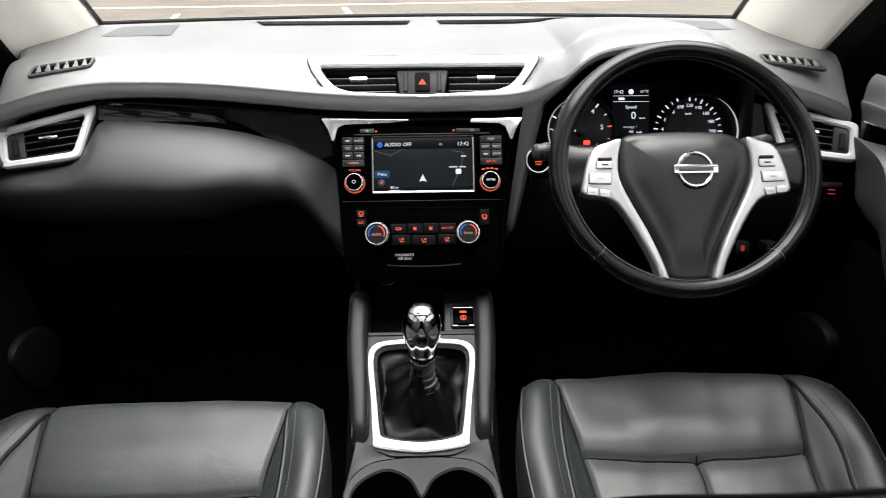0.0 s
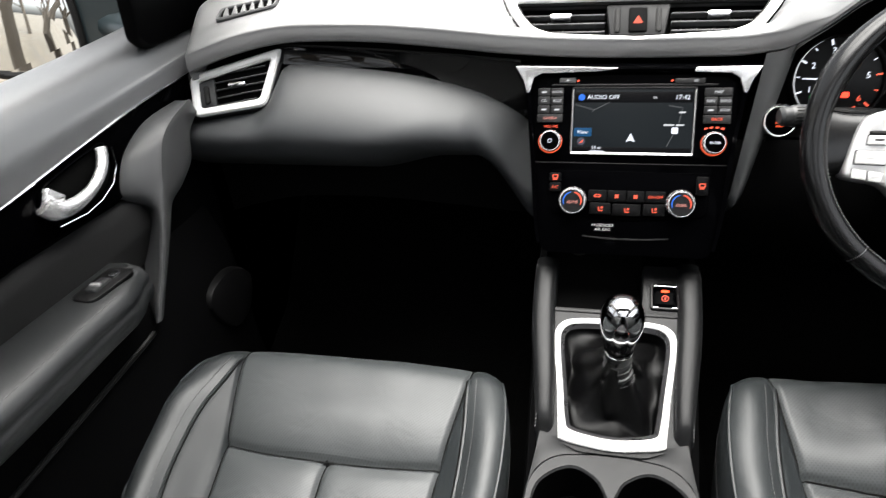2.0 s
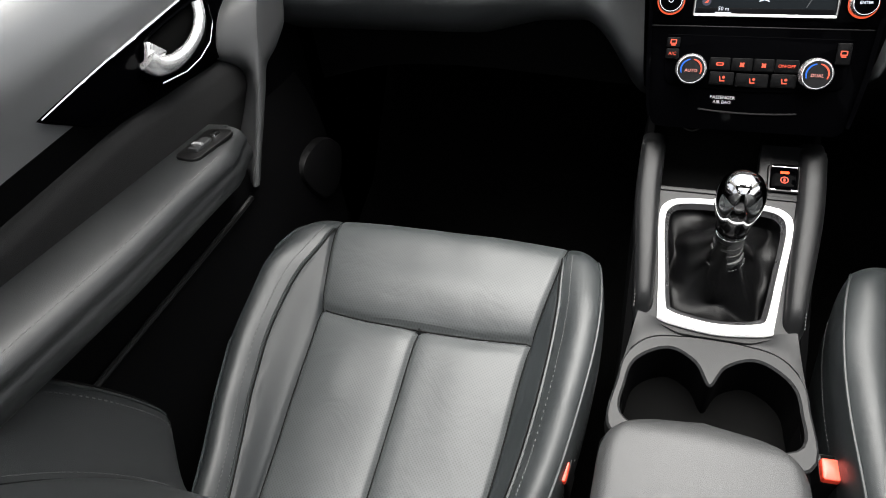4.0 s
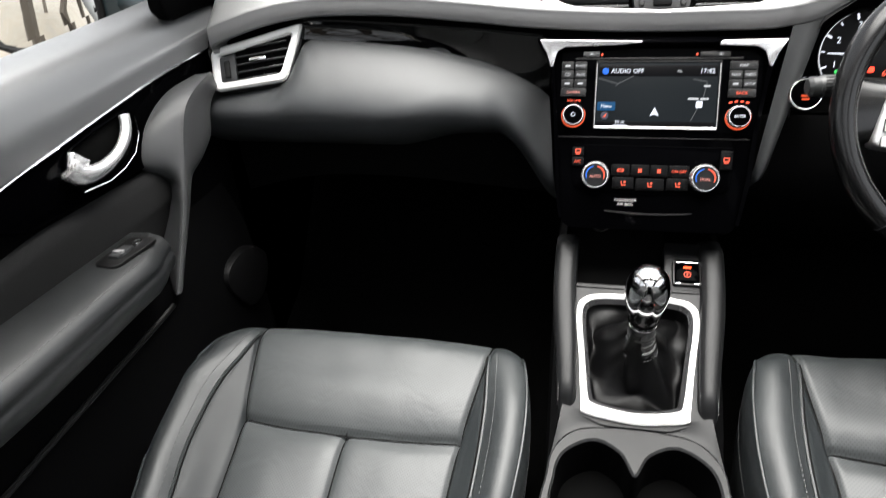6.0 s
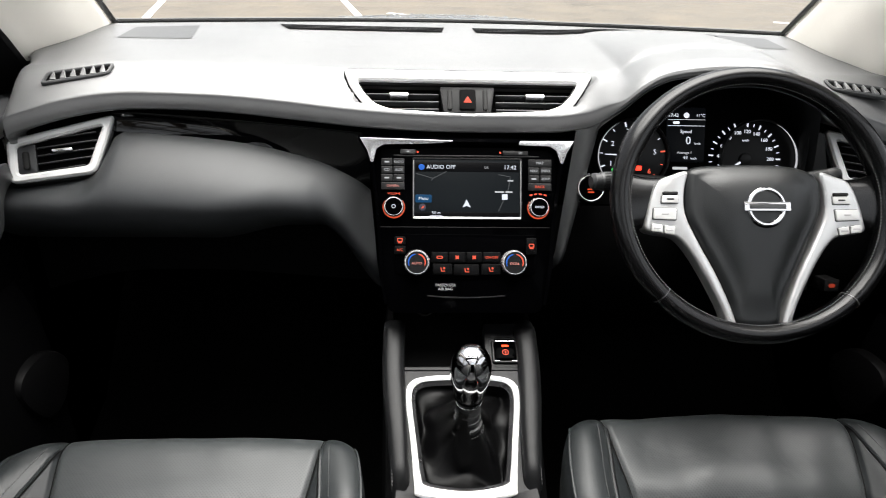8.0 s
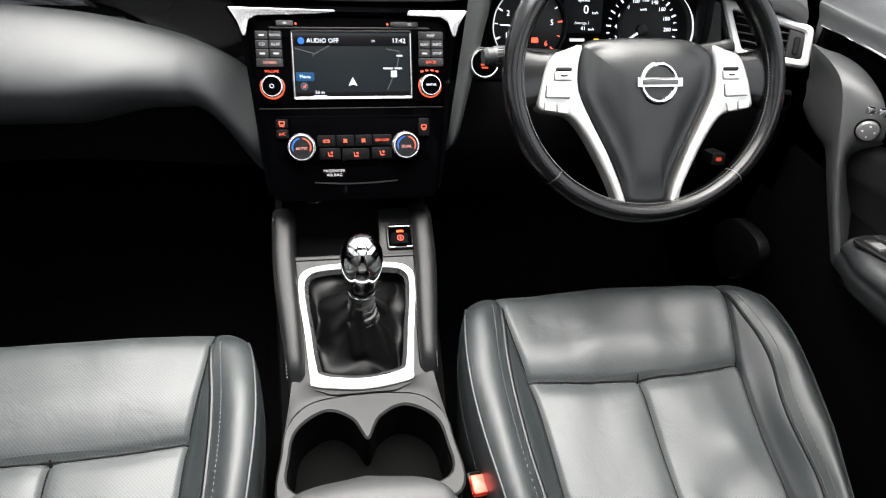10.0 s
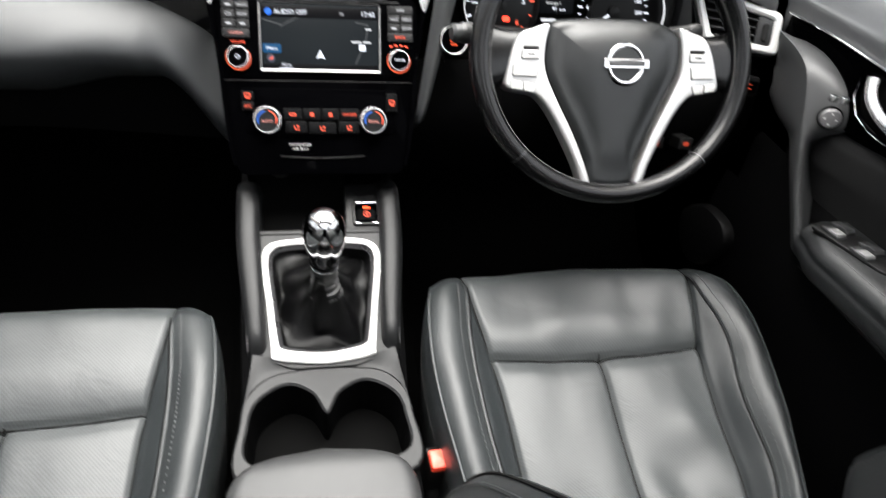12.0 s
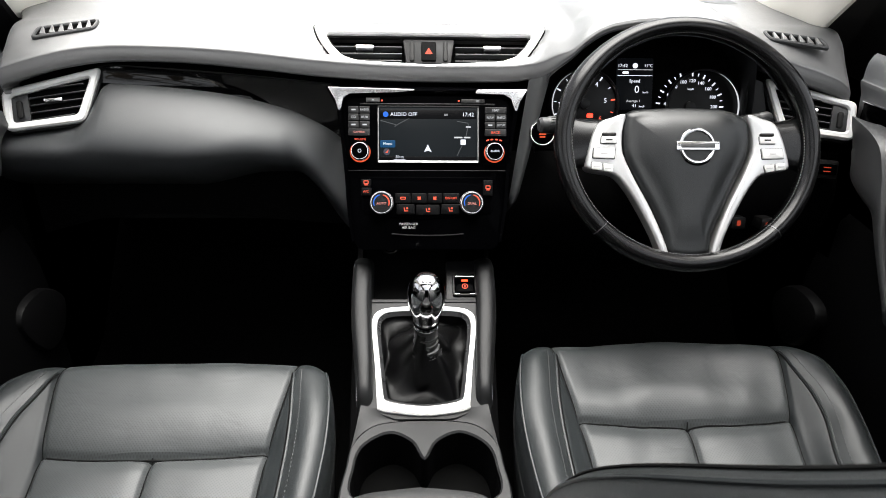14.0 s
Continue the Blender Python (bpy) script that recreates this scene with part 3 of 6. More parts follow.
# demister slots by the windscreen, and loudspeaker covers in the corners
for x0, x1 in ((-0.315, -0.02), (0.03, 0.335)):
    pts = [(x0, 1.432), (x1, 1.436), (x1 - 0.006, 1.398), (x0 + 0.022, 1.394)] if x0 < 0 else [(x0, 1.436), (x1, 1.430), (x1 - 0.022, 1.390), (x0 + 0.006, 1.398)]
    # near-black skin on the pad colours in the slot's shade
    slot = part("demister_slot", on_pad(pts, 0.0012, 20, 4), VOID, dash, "windscreen demister slot, its depth coloured as shade")
    for k in range(3):
        f0, f1 = 0.22 + 0.26 * k, 0.27 + 0.26 * k
        a, b, c, d = (Vector(p) for p in pts)
        q = [tuple(a + (d - a) * f0), tuple(b + (c - b) * f0), tuple(b + (c - b) * f1), tuple(a + (d - a) * f1)]
        part("slot_rib", on_pad(q, 0.0022, 20, 1), SMOOTHP, slot)
for sx in (-1, 1):
    q = [(sx * 0.435, 1.305), (sx * 0.548, 1.292), (sx * 0.545, 1.372), (sx * 0.447, 1.400)]
    part("speaker_cover", on_pad(q, 0.0008), MESHP, dash, "fine-mesh corner loudspeaker cover")
for sx in (-1, 1):
    m = basis((-0.537 if sx < 0 else 0.563, 1.121 if sx < 0 else 1.105, 0.770 if sx < 0 else 0.768), (0.067, 0.034 if sx < 0 else -0.018, 0.006 * -sx), (0, 0.9, 0.42))
    o = polygon([(sx * a, b) for a, b in ((0.050, -0.012), (-0.038, -0.010), (-0.050, 0.012), (0.038, 0.012))], 0.008)
    i = inset(o, 0.0045)
    g = part("side_demister", band(o, i, 0.006, m, 0.0015, -0.004), MESHP, dash, "slatted side window demister grille")
    # flat sheet whose colour is the shade inside the grille
    part("grille_shade_sheet", slab(i, 0.001, m, 0.0003, -0.002), VOID, g)
    for k in range(6):
        part("grille_slat", slab(polygon([(-0.0035, -0.0085), (0.0045, -0.0085), (0.0012, 0.0085), (-0.0012, 0.0085)], 0.0008), 0.005, at(m, -0.031 + 0.0125 * k, 0.0, -0.002, 14 * sx), 0.001), PAD, g)

# gloss-black strip across the passenger side
PTOP = [(-0.505, 0.716), (-0.486, 0.717), (-0.38, 0.711), (-0.256, 0.701), (-0.152, 0.691), (-0.139, 0.690)]
PBOT = [(-0.505, 0.692), (-0.49, 0.692), (-0.386, 0.685), (-0.302, 0.674), (-0.219, 0.652), (-0.180, 0.634), (-0.152, 0.617), (-0.139, 0.606)]


def strip_y(x, t):
    """The strip's face, hollowed towards its foot."""
    return 1.116 - 0.0065 * (1 - 0.4 * smooth(-0.34, -0.20, x)) * t ** 2.2


rows = []
for t in np.linspace(0, 1, 14):
    rows.append([(x, strip_y(x, t), (1 - t) * curve_at(PTOP, x) + t * curve_at(PBOT, x)) for x in np.linspace(-0.505, -0.139, 60)])
part("gloss_strip", loft(rows), LACQUER, dash, "gloss black trim strip mirroring bare branches")
part("strip_edge", tube([(x, 1.1155, curve_at(PTOP, x) + 0.0005) for x in np.linspace(-0.50, -0.150, 50)], 0.0013, 6), SMOOTHP, dash)

# swelling lower panel with the glove box: a sloping shelf that rolls over to an undercut
left_rise = spline([(-0.660, 0.632), (-0.60, 0.632), (-0.545, 0.633), (-0.522, 0.642), (-0.507, 0.664), (-0.497, 0.684), (-0.484, 0.6918)], 8, False)
top_run = [(x, curve_at(PBOT, x)) for x in np.linspace(-0.480, -0.139, 84)]
right_fall = spline([(-0.139, 0.606), (-0.133, 0.58), (-0.127, 0.53), (-0.121, 0.46), (-0.117, 0.36)], 20, False)
crest = [(float(p[0]), float(p[1])) for p in left_rise] + top_run


level = [(x, 0.692) for x in np.linspace(-0.66, -0.485, 30)] + top_run


def swell(x, z):
    d = min(math.hypot(x - e[0], z - e[1]) for e in level)
    side = min(math.hypot(x - e[0], z - e[1]) for e in right_fall)
    near = min(math.hypot(x - e[0], z - e[1]) for e in left_rise)
    flank = smooth(-0.23, -0.135, x)
    roll = 0.076 * math.sin(math.pi / 2 * min(d / 0.080, 1.0)) + 0.008 * (1 - math.exp(-d / 0.006))
    ramp = 0.008 * (1 - math.exp(-d / 0.006)) + 0.46 * min(d, 0.085) + 0.36 * max(0.0, d - 0.085)
    bulge = (roll + (min(ramp, 0.10) - roll) * flank) * (1 - 0.10 * math.exp(-side / 0.007))
    if x < -0.44:
        bulge *= 1 - (1 - smooth(-0.49, -0.44, x)) * math.exp(-near / 0.008) * 0.6
    return bulge - min(0.30, 11.0 * max(0.0, 0.614 + 0.022 * smooth(-0.38, -0.26, x) - 0.115 * smooth(-0.22, -0.12, x) - z) ** 2)


rows = []
for s in np.linspace(0, 1, 60):
    row = []
    for k, (ex, ez) in enumerate(crest):
        u = k / (len(crest) - 1)
        x = ex + (-0.655 + 0.538 * u - ex) * s
        z = ez - (ez - 0.36) * s ** 1.25
        base = strip_y(x, 1.0)
        row.append((x, base + 0.0005 - swell(x, z), z))
    rows.append(row)
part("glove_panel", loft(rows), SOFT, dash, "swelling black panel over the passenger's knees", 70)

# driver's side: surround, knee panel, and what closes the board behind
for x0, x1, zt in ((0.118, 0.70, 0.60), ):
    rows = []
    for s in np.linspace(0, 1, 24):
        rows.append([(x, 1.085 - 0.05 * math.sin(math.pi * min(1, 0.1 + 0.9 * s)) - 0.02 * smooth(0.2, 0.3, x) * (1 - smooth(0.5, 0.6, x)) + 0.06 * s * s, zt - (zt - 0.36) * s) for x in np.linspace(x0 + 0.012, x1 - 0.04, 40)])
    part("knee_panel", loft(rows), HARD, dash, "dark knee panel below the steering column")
# near-black cover: the dark under the board is put into its colour
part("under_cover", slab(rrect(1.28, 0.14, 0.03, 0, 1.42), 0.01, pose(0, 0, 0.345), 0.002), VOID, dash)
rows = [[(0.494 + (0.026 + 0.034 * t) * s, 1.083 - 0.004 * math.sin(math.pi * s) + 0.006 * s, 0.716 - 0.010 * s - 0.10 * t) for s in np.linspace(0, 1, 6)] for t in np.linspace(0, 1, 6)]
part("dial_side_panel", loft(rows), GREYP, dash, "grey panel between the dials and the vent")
# added backing sheets colour the gaps below the brow as shade
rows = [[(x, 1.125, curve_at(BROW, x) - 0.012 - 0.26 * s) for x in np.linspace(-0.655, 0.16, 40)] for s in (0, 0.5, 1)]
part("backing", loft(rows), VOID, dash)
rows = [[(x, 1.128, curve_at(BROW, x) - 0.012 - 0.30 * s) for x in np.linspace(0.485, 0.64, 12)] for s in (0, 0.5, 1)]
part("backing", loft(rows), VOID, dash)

# ---- centre vent ----
vent = thing("air_vent", "wide centre air vent in a satin silver frame", "air vent", "dashboard vents")
part("frame", band(vent_outer, vent_inner, 0.010, CV, 0.003, -0.002), SATIN, vent, "satin silver vent frame")
# no real gap here: a dark band paints its shadow line
part("gap_shade_band", band(inset(vent_outer, -0.0022), inset(vent_outer, 0.002), 0.004, CV, 0.0004, -0.0005), VOID, vent, "thin raised band coloured as the shade of a gap")
# black sheet behind the slats paints the duct's darkness
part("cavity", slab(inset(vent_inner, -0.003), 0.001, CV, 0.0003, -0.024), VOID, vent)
part("lip", band(inset(vent_inner, -0.001), inset(vent_inner, 0.003), 0.006, CV, 0.001, -0.006), SMOOTHP, vent)
for side in (-1, 1):
    for k, v in enumerate((0.015, 0.003, -0.009)):
        a, b = 0.041, (0.150, 0.146, 0.128)[k]
        part("slat", slab(rrect(b - a, 0.0022, 0.001, side * (a + b) / 2, v - 0.002, n=2), 0.012, CV, 0.0008, -0.018), STRUT, vent)
    for k in range(5):
        part("blade", slab(rrect(0.0015, 0.036, 0.0007, side * (0.055 + 0.02 * k), 0.002, n=2), 0.006, CV, 0.0005, -0.024), SMOOTHP, vent)
    part("tab", slab(rrect(0.028, 0.0075, 0.003, side * 0.098, 0.0095), 0.012, CV, 0.002, -0.012), CHROME, vent, "chrome vane tab")
hz = part("centre_block", slab(polygon([(-0.040, 0.0235), (0.040, 0.0235), (0.033, -0.0195), (-0.034, -0.0195)], 0.004), 0.012, CV, 0.0015, -0.013), KEYGREY, vent, "black block between the vents")
part("hazard_button", slab(rrect(0.023, 0.033, 0.003, 0, 0.001), 0.004, CV, 0.001, -0.002), HARD, hz, "hazard switch with a red triangle")
tri = polygon([(-0.0062, -0.0045), (0.0062, -0.0045), (0.0, 0.0065)], 0.001)
part("triangle", band(tri, [(x * 0.5, y * 0.5) for x, y in tri], 0.0005, CV, 0.0001, 0.0019), LITRED, hz)
part("triangle_core", slab([(x * 0.42, y * 0.42) for x, y in tri], 0.0005, CV, 0.0001, 0.0019), LITRED, hz)
for side in (-1, 1):
    part("thumbwheel", slab(rrect(0.007, 0.034, 0.003, side * 0.0255, 0.001), 0.004, CV, 0.002, -0.002), RUBBER, hz, "ribbed vent thumbwheel")

# ---- side vents ----


def side_vent(m, flip, label):
    """A side vent whose tall end stands towards the middle of the car; flip: -1 for the passenger's."""
    v = thing("air_vent", label, "air vent", "dashboard vents")
    q = [(-0.062, 0.046), (-0.029, -0.0345), (0.078, -0.0415), (0.0765, 0.0175)]
    o = polygon([(flip * a, b) for a, b in q], 0.010)
    i = polygon([(flip * a, b) for a, b in [(-0.0445, 0.0315), (-0.0205, -0.0235), (0.0665, -0.030), (0.0650, 0.0085)]], 0.006)
    part("frame", band(o, i, 0.012, m, 0.003, -0.006), SATIN, v, "satin silver vent frame")
    part("housing", slab(inset(o, -0.004), 0.02, m, 0.004, -0.0265), SMOOTHP, v)
    # shallow sheet coloured as the shade of a deep duct
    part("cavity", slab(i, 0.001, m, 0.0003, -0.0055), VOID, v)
    for k in range(5):
        b = 0.0195 - 0.0110 * k
        a0 = (-0.034, -0.036, -0.032, -0.028, -0.016)[k]
        part("slat", slab(rrect(0.043 - a0, 0.0022, 0.001, n=2), 0.006, at(m, flip * (a0 + 0.043) / 2, b, -0.004, -5 * flip), 0.0008), GREYP, v)
    for k in range(3):
        part("blade", slab(rrect(0.0030, 0.034, 0.0012, flip * (-0.010 + 0.016 * k), -0.009, n=2), 0.0012, m, 0.0004, -0.0046), HARD, v)
    part("end_plate", slab(polygon([(flip * a, b) for a, b in [(0.043, 0.012), (0.066, 0.0065), (0.067, -0.031), (0.043, -0.031)]], 0.003), 0.006, m, 0.001, -0.004), GREYP, v)
    part("thumbwheel", slab(rrect(0.009, 0.026, 0.004, flip * 0.0555, -0.011), 0.006, m, 0.003, 0.0), RUBBER, v, "ribbed vent thumbwheel")
    part("tab", slab(rrect(0.026, 0.006, 0.0025, flip * 0.010, 0.0005), 0.006, m, 0.002, 0.0), CHROME, v, "chrome vane tab")
    return v


side_vent(basis((0.588, 1.080, 0.665), (0.96, -0.27, 0), (0.12, 0.43, 0.89)), 1, "corner air vent with a satin silver frame beside the wheel")
side_vent(basis((-0.549, 1.080, 0.673), (0.96, 0.27, 0), (-0.12, 0.43, 0.89)), -1, "corner air vent with a satin silver frame by the passenger door")

# ---- centre stack ----
S27, C27 = math.sin(radians(27)), math.cos(radians(27))
FP = basis((0, 1.0, 0.54), (1, 0, 0), (0, S27, C27))
stack = thing("centre_stack", "gloss black centre stack panel", "console panel")
outer = polygon([(-0.155, 0.178), (0.157, 0.176), (0.139, 0.146), (0.124, 0.060), (0.120, 0.0), (0.114, -0.045), (0.108, -0.072), (-0.110, -0.072), (-0.117, -0.042), (-0.121, 0.0), (-0.125, 0.060), (-0.138, 0.148)], 0.006)
inner = polygon([(-0.131, 0.166), (0.133, 0.165), (0.131, 0.146), (0.1205, 0.060), (0.117, 0.0), (0.110, -0.045), (0.105, -0.068), (-0.107, -0.068), (-0.113, -0.042), (-0.118, 0.0), (-0.1215, 0.060), (-0.130, 0.148)], 0.012)
bm = band(outer, inner, 0.012, FP, 0.004, -0.010, 0.004)
bmesh.ops.delete(bm, geom=[v for v in bm.verts if (FP.inverted() @ v.co).y < -0.06], context="VERTS")
part("surround", bm, PIANO, stack, "gloss black surround; the shine on its upper bevel is laid on")
# added slabs in the shape of the reflections on the upper chamfer
for q in ([(-0.150, 0.1745), (-0.020, 0.1715), (-0.020, 0.1695), (-0.045, 0.1668), (-0.116, 0.1645), (-0.126, 0.1590), (-0.1310, 0.1400), (-0.1342, 0.1400), (-0.139, 0.1560)], [(0.152, 0.1725), (0.074, 0.1715), (0.072, 0.1655), (0.116, 0.1640), (0.126, 0.1580), (0.1320, 0.1400), (0.1352, 0.1400), (0.140, 0.1540)]):
    part("corner_glint", slab(polygon(q, 0.002), 0.0025, FP, 0.001, 0.0045), GLINT, stack, "reflection on a glossy upper corner, laid on as a pale slab")
part("face", slab(inset(inner, -0.002), 0.008, FP, 0.0005, -0.012), PIANO, stack, "gloss black face")
part("seam", slab(rrect(0.240, 0.0012, 0.0004, -0.001, 0.0505, n=2), 0.0012, FP, 0.0002, -0.0045), SMOOTHP, stack)
part("body", slab(inset(outer, 0.004), 0.10, FP, 0.001, -0.112), VOID, stack)
part("tray_lip", tube([FP @ Vector((u, -0.0485 + 0.9 * u * u, -0.003)) for u in np.linspace(-0.055, 0.055, 14)], 0.0012, 6), SMOOTHP, stack)
for k, t in enumerate(("PASSENGER", "AIR BAG")):
    words("lettering", t, 0.0055, GREYM, at(FP, -0.029, -0.031 - 0.0055 * k, -0.0035), stack)

radio = thing("infotainment_unit", "infotainment unit with lit map screen and orange-lit knobs", "car stereo")
part("panel", slab(rrect(0.252, 0.112, 0.010, 0.001, 0.1085), 0.003, FP, 0.001, -0.005), PIANO, radio, "gloss black front panel")
part("screen_frame", band(rrect(0.155, 0.0865, 0.003, 0.001, 0.105), rrect(0.149, 0.0805, 0.002, 0.001, 0.1055), 0.0025, FP, 0.0006, -0.002), SMOOTHP, radio)
part("frame_foot", slab(rrect(0.152, 0.003, 0.001, 0.001, 0.0635, n=2), 0.0012, FP, 0.0005, 0.0002), SATIN, radio, "silver lower edge of the screen")
for u in (-0.0745, 0.0765):
    part("frame_side", slab(rrect(0.0015, 0.080, 0.0006, u, 0.1045, n=2), 0.0012, FP, 0.0005, 0.0002), SATINGREY, radio)
scr = part("screen", slab(rrect(0.148, 0.080, 0.001, 0.001, 0.1055, n=2), 0.001, FP, 0.0002, -0.002), MAPDARK, radio, "dark grey map on a lit screen")
SP = at(FP, 0, 0, -0.0009)
part("screen_header", slab(rrect(0.146, 0.0135, 0.0005, 0.001, 0.1352, n=2), 0.0002, SP, 0.0001), MAPHEAD, scr)
part("screen_footer", slab(rrect(0.146, 0.006, 0.0005, 0.001, 0.0685, n=2), 0.0002, SP, 0.0001), MAPHEAD, scr)
part("source_icon", slab(circle(0.0042, -0.0635, 0.1350, 20), 0.0003, SP, 0.0001, 0.0002), LITBLUE, scr)
words("lettering", "AUDIO OFF", 0.0078, LITWHITE, at(SP, -0.0565, 0.1350, 0.0004), scr, "LEFT")
words("lettering", "17:42", 0.0082, LITWHITE, at(SP, 0.0705, 0.1350, 0.0004), scr, "RIGHT")
words("lettering", "DR", 0.004, LITDIM, at(SP, 0.028, 0.1346, 0.0004), scr)
part("menu_key", slab(rrect(0.023, 0.011, 0.0015, -0.0605, 0.0905), 0.0004, SP, 0.0001, 0.0002), glow("menu_blue", (0.02, 0.11, 0.26), 0.8), scr)
words("lettering", "Menu", 0.0062, LITWHITE, at(SP, -0.0605, 0.0905, 0.0009), scr)
part("compass_mark", slab(circle(0.005, -0.062, 0.0785, 18), 0.0004, SP, 0.0001, 0.0002), glow("compass_grey", (0.12, 0.12, 0.16), 0.8), scr)
part("compass_arrow", slab([(-0.0645, 0.0765), (-0.0605, 0.077), (-0.0592, 0.0815)], 0.0003, SP, 0.0001, 0.0007), LITRED, scr)
words("lettering", "50 m", 0.006, LITWHITE, at(SP, -0.0425, 0.0705, 0.0005), scr)
part("scale_bar", slab(rrect(0.018, 0.0012, 0.0003, -0.0425, 0.0662, n=2), 0.0003, SP, 0.0001, 0.0003), LITWHITE, scr)
part("car_arrow", slab([(-0.0055, 0.0785), (0.0002, 0.0805), (0.006, 0.0785), (0.0002, 0.0898)], 0.0004, SP, 0.0001, 0.0002), LITWHITE, scr)
for x0, y0, x1, y1 in ((-0.072, 0.126, -0.047, 0.119), (-0.047, 0.119, -0.028, 0.129), (-0.05, 0.116, -0.047, 0.119), (0.045, 0.125, 0.062, 0.122), (0.062, 0.121, 0.058, 0.10), (0.058, 0.10, 0.045, 0.073)):
    a = math.degrees(math.atan2(y1 - y0, x1 - x0))
    part("map_road", slab(rrect(math.hypot(x1 - x0, y1 - y0), 0.0011, 0.0004, n=2), 0.0002, at(SP, (x0 + x1) / 2, (y0 + y1) / 2, 0.0001, a), 0.0001), MAPROAD, scr)
part("street_sign", slab(rrect(0.008, 0.008, 0.001, 0.054, 0.0935), 0.0003, SP, 0.0001, 0.0002), LITWHITE, scr)
for k, w in enumerate((0.013, 0.010)):
    part("text_bar", slab(rrect(w, 0.0022, 0.0004, 0.0465 + 0.0135 * k, 0.1005, n=2), 0.0003, SP, 0.0001, 0.0002), LITDIM, scr)
part("text_bar", slab(rrect(0.008, 0.002, 0.0004, 0.062, 0.1165, n=2), 0.0003, SP, 0.0001, 0.0002), LITDIM, scr)
RP = at(FP, 0, 0, -0.002)
part("disc_slot", slab(rrect(0.205, 0.0022, 0.001, 0.0, 0.1508, n=2), 0.0009, RP, 0.0002), SMOOTHP, radio)
part("eject_button", slab(rrect(0.021, 0.0065, 0.001, -0.0825, 0.1565), 0.0025, RP, 0.0006), GREYP, radio)
part("eject_mark", slab([(-0.085, 0.1555), (-0.080, 0.1555), (-0.0825, 0.158)], 0.0002, RP, 0.0001, 0.0026), LITDIM, radio)
part("card_cover", slab(rrect(0.036, 0.0065, 0.001, 0.069, 0.1555), 0.002, RP, 0.0006), SMOOTHP, radio)
words("lettering", "SD", 0.0045, LITDIM, at(RP, 0.076, 0.1555, 0.0022), radio)
for u in (-0.069, 0.0475):
    part("indicator_dot", slab(circle(0.0015, u, 0.156, 10), 0.0006, RP, 0.0002), LITRED, radio)
for side, labels in ((-1, (("", "RADIO"), ("CD", "AUX"), ("", ""), ("CAMERA",))), (1, (("MAP",), ("NAV", "INFO"), ("", "SETUP"), ("BACK",)))):
    for r, row in enumerate(labels):
        for c in range(len(row)):
            w = 0.033 if len(row) == 1 else 0.0158
            u = side * 0.1035 + (0 if len(row) == 1 else (c - 0.5) * 0.0168)
            v = 0.1415 - 0.0112 * r
            key = part("button", slab(rrect(w, 0.0104, 0.0012, u, v, n=3), 0.003, RP, 0.0008), KEYGREY, radio)
            lit = (LITPINK if side < 0 else LITRED) if r == 3 else LITDIM
            txt = row[c]
            if txt and txt not in ("bar", "bars"):
                words("lettering", txt, 0.0054 if len(txt) < 5 else 0.0044, lit, at(RP, u, v, 0.0032), key)
            else:
                part("text_bar", slab(rrect(w * 0.42, 0.0022, 0.0004, u, v, n=2), 0.0002, RP, 0.0001, 0.003), lit, key)
for u, t in ((-0.102, ""), (0.1015, "ENTER")):
    v = 0.0785
    part("glow_ring", tube([RP @ Vector((u + 0.0152 * math.cos(a), v + 0.0152 * math.sin(a), 0.0012)) for a in np.linspace(2.5, 6.92, 30)], [0.0003 + 0.0006 * math.sin(math.pi * k / 29) for k in range(30)], 6), ORANGE, radio, "orange-lit ring")
    kn = part("knob", lathe([(0.0145, 0), (0.0145, 0.003), (0.0135, 0.010), (0.0125, 0.0125), (0.0105, 0.0125), (0.0098, 0.0118)], at(RP, u, v), 36), BRIGHT, radio, "chrome-rimmed rotary knob")
    part("knob_cap", lathe([(0.0122, 0.0115), (0.0118, 0.0130), (0.006, 0.0134)], at(RP, u, v), 28), PIANO, kn)
    if t:
        words("lettering", t, 0.0044, LITWHITE, at(RP, u, v, 0.0137), kn)
    else:
        part("power_mark", band(circle(0.0028, u, v, 16), circle(0.0021, u, v, 16), 0.0003, RP, 0.0001, 0.0136), LITWHITE, kn)
    if t:
        for k in (-0.010, -0.0035, 0.0035, 0.010):
            part("arc_symbol", slab(rrect(0.0042, 0.0022, 0.0004, n=2), 0.0002, at(RP, u + k, v + 0.0195 - 14 * k * k, 0.0, -1300 * k), 0.0001), LITRED, radio)
    else:
        words("lettering", "VOLUME", 0.0046, LITRED, at(RP, u, v + 0.0188, 0.0002), radio)

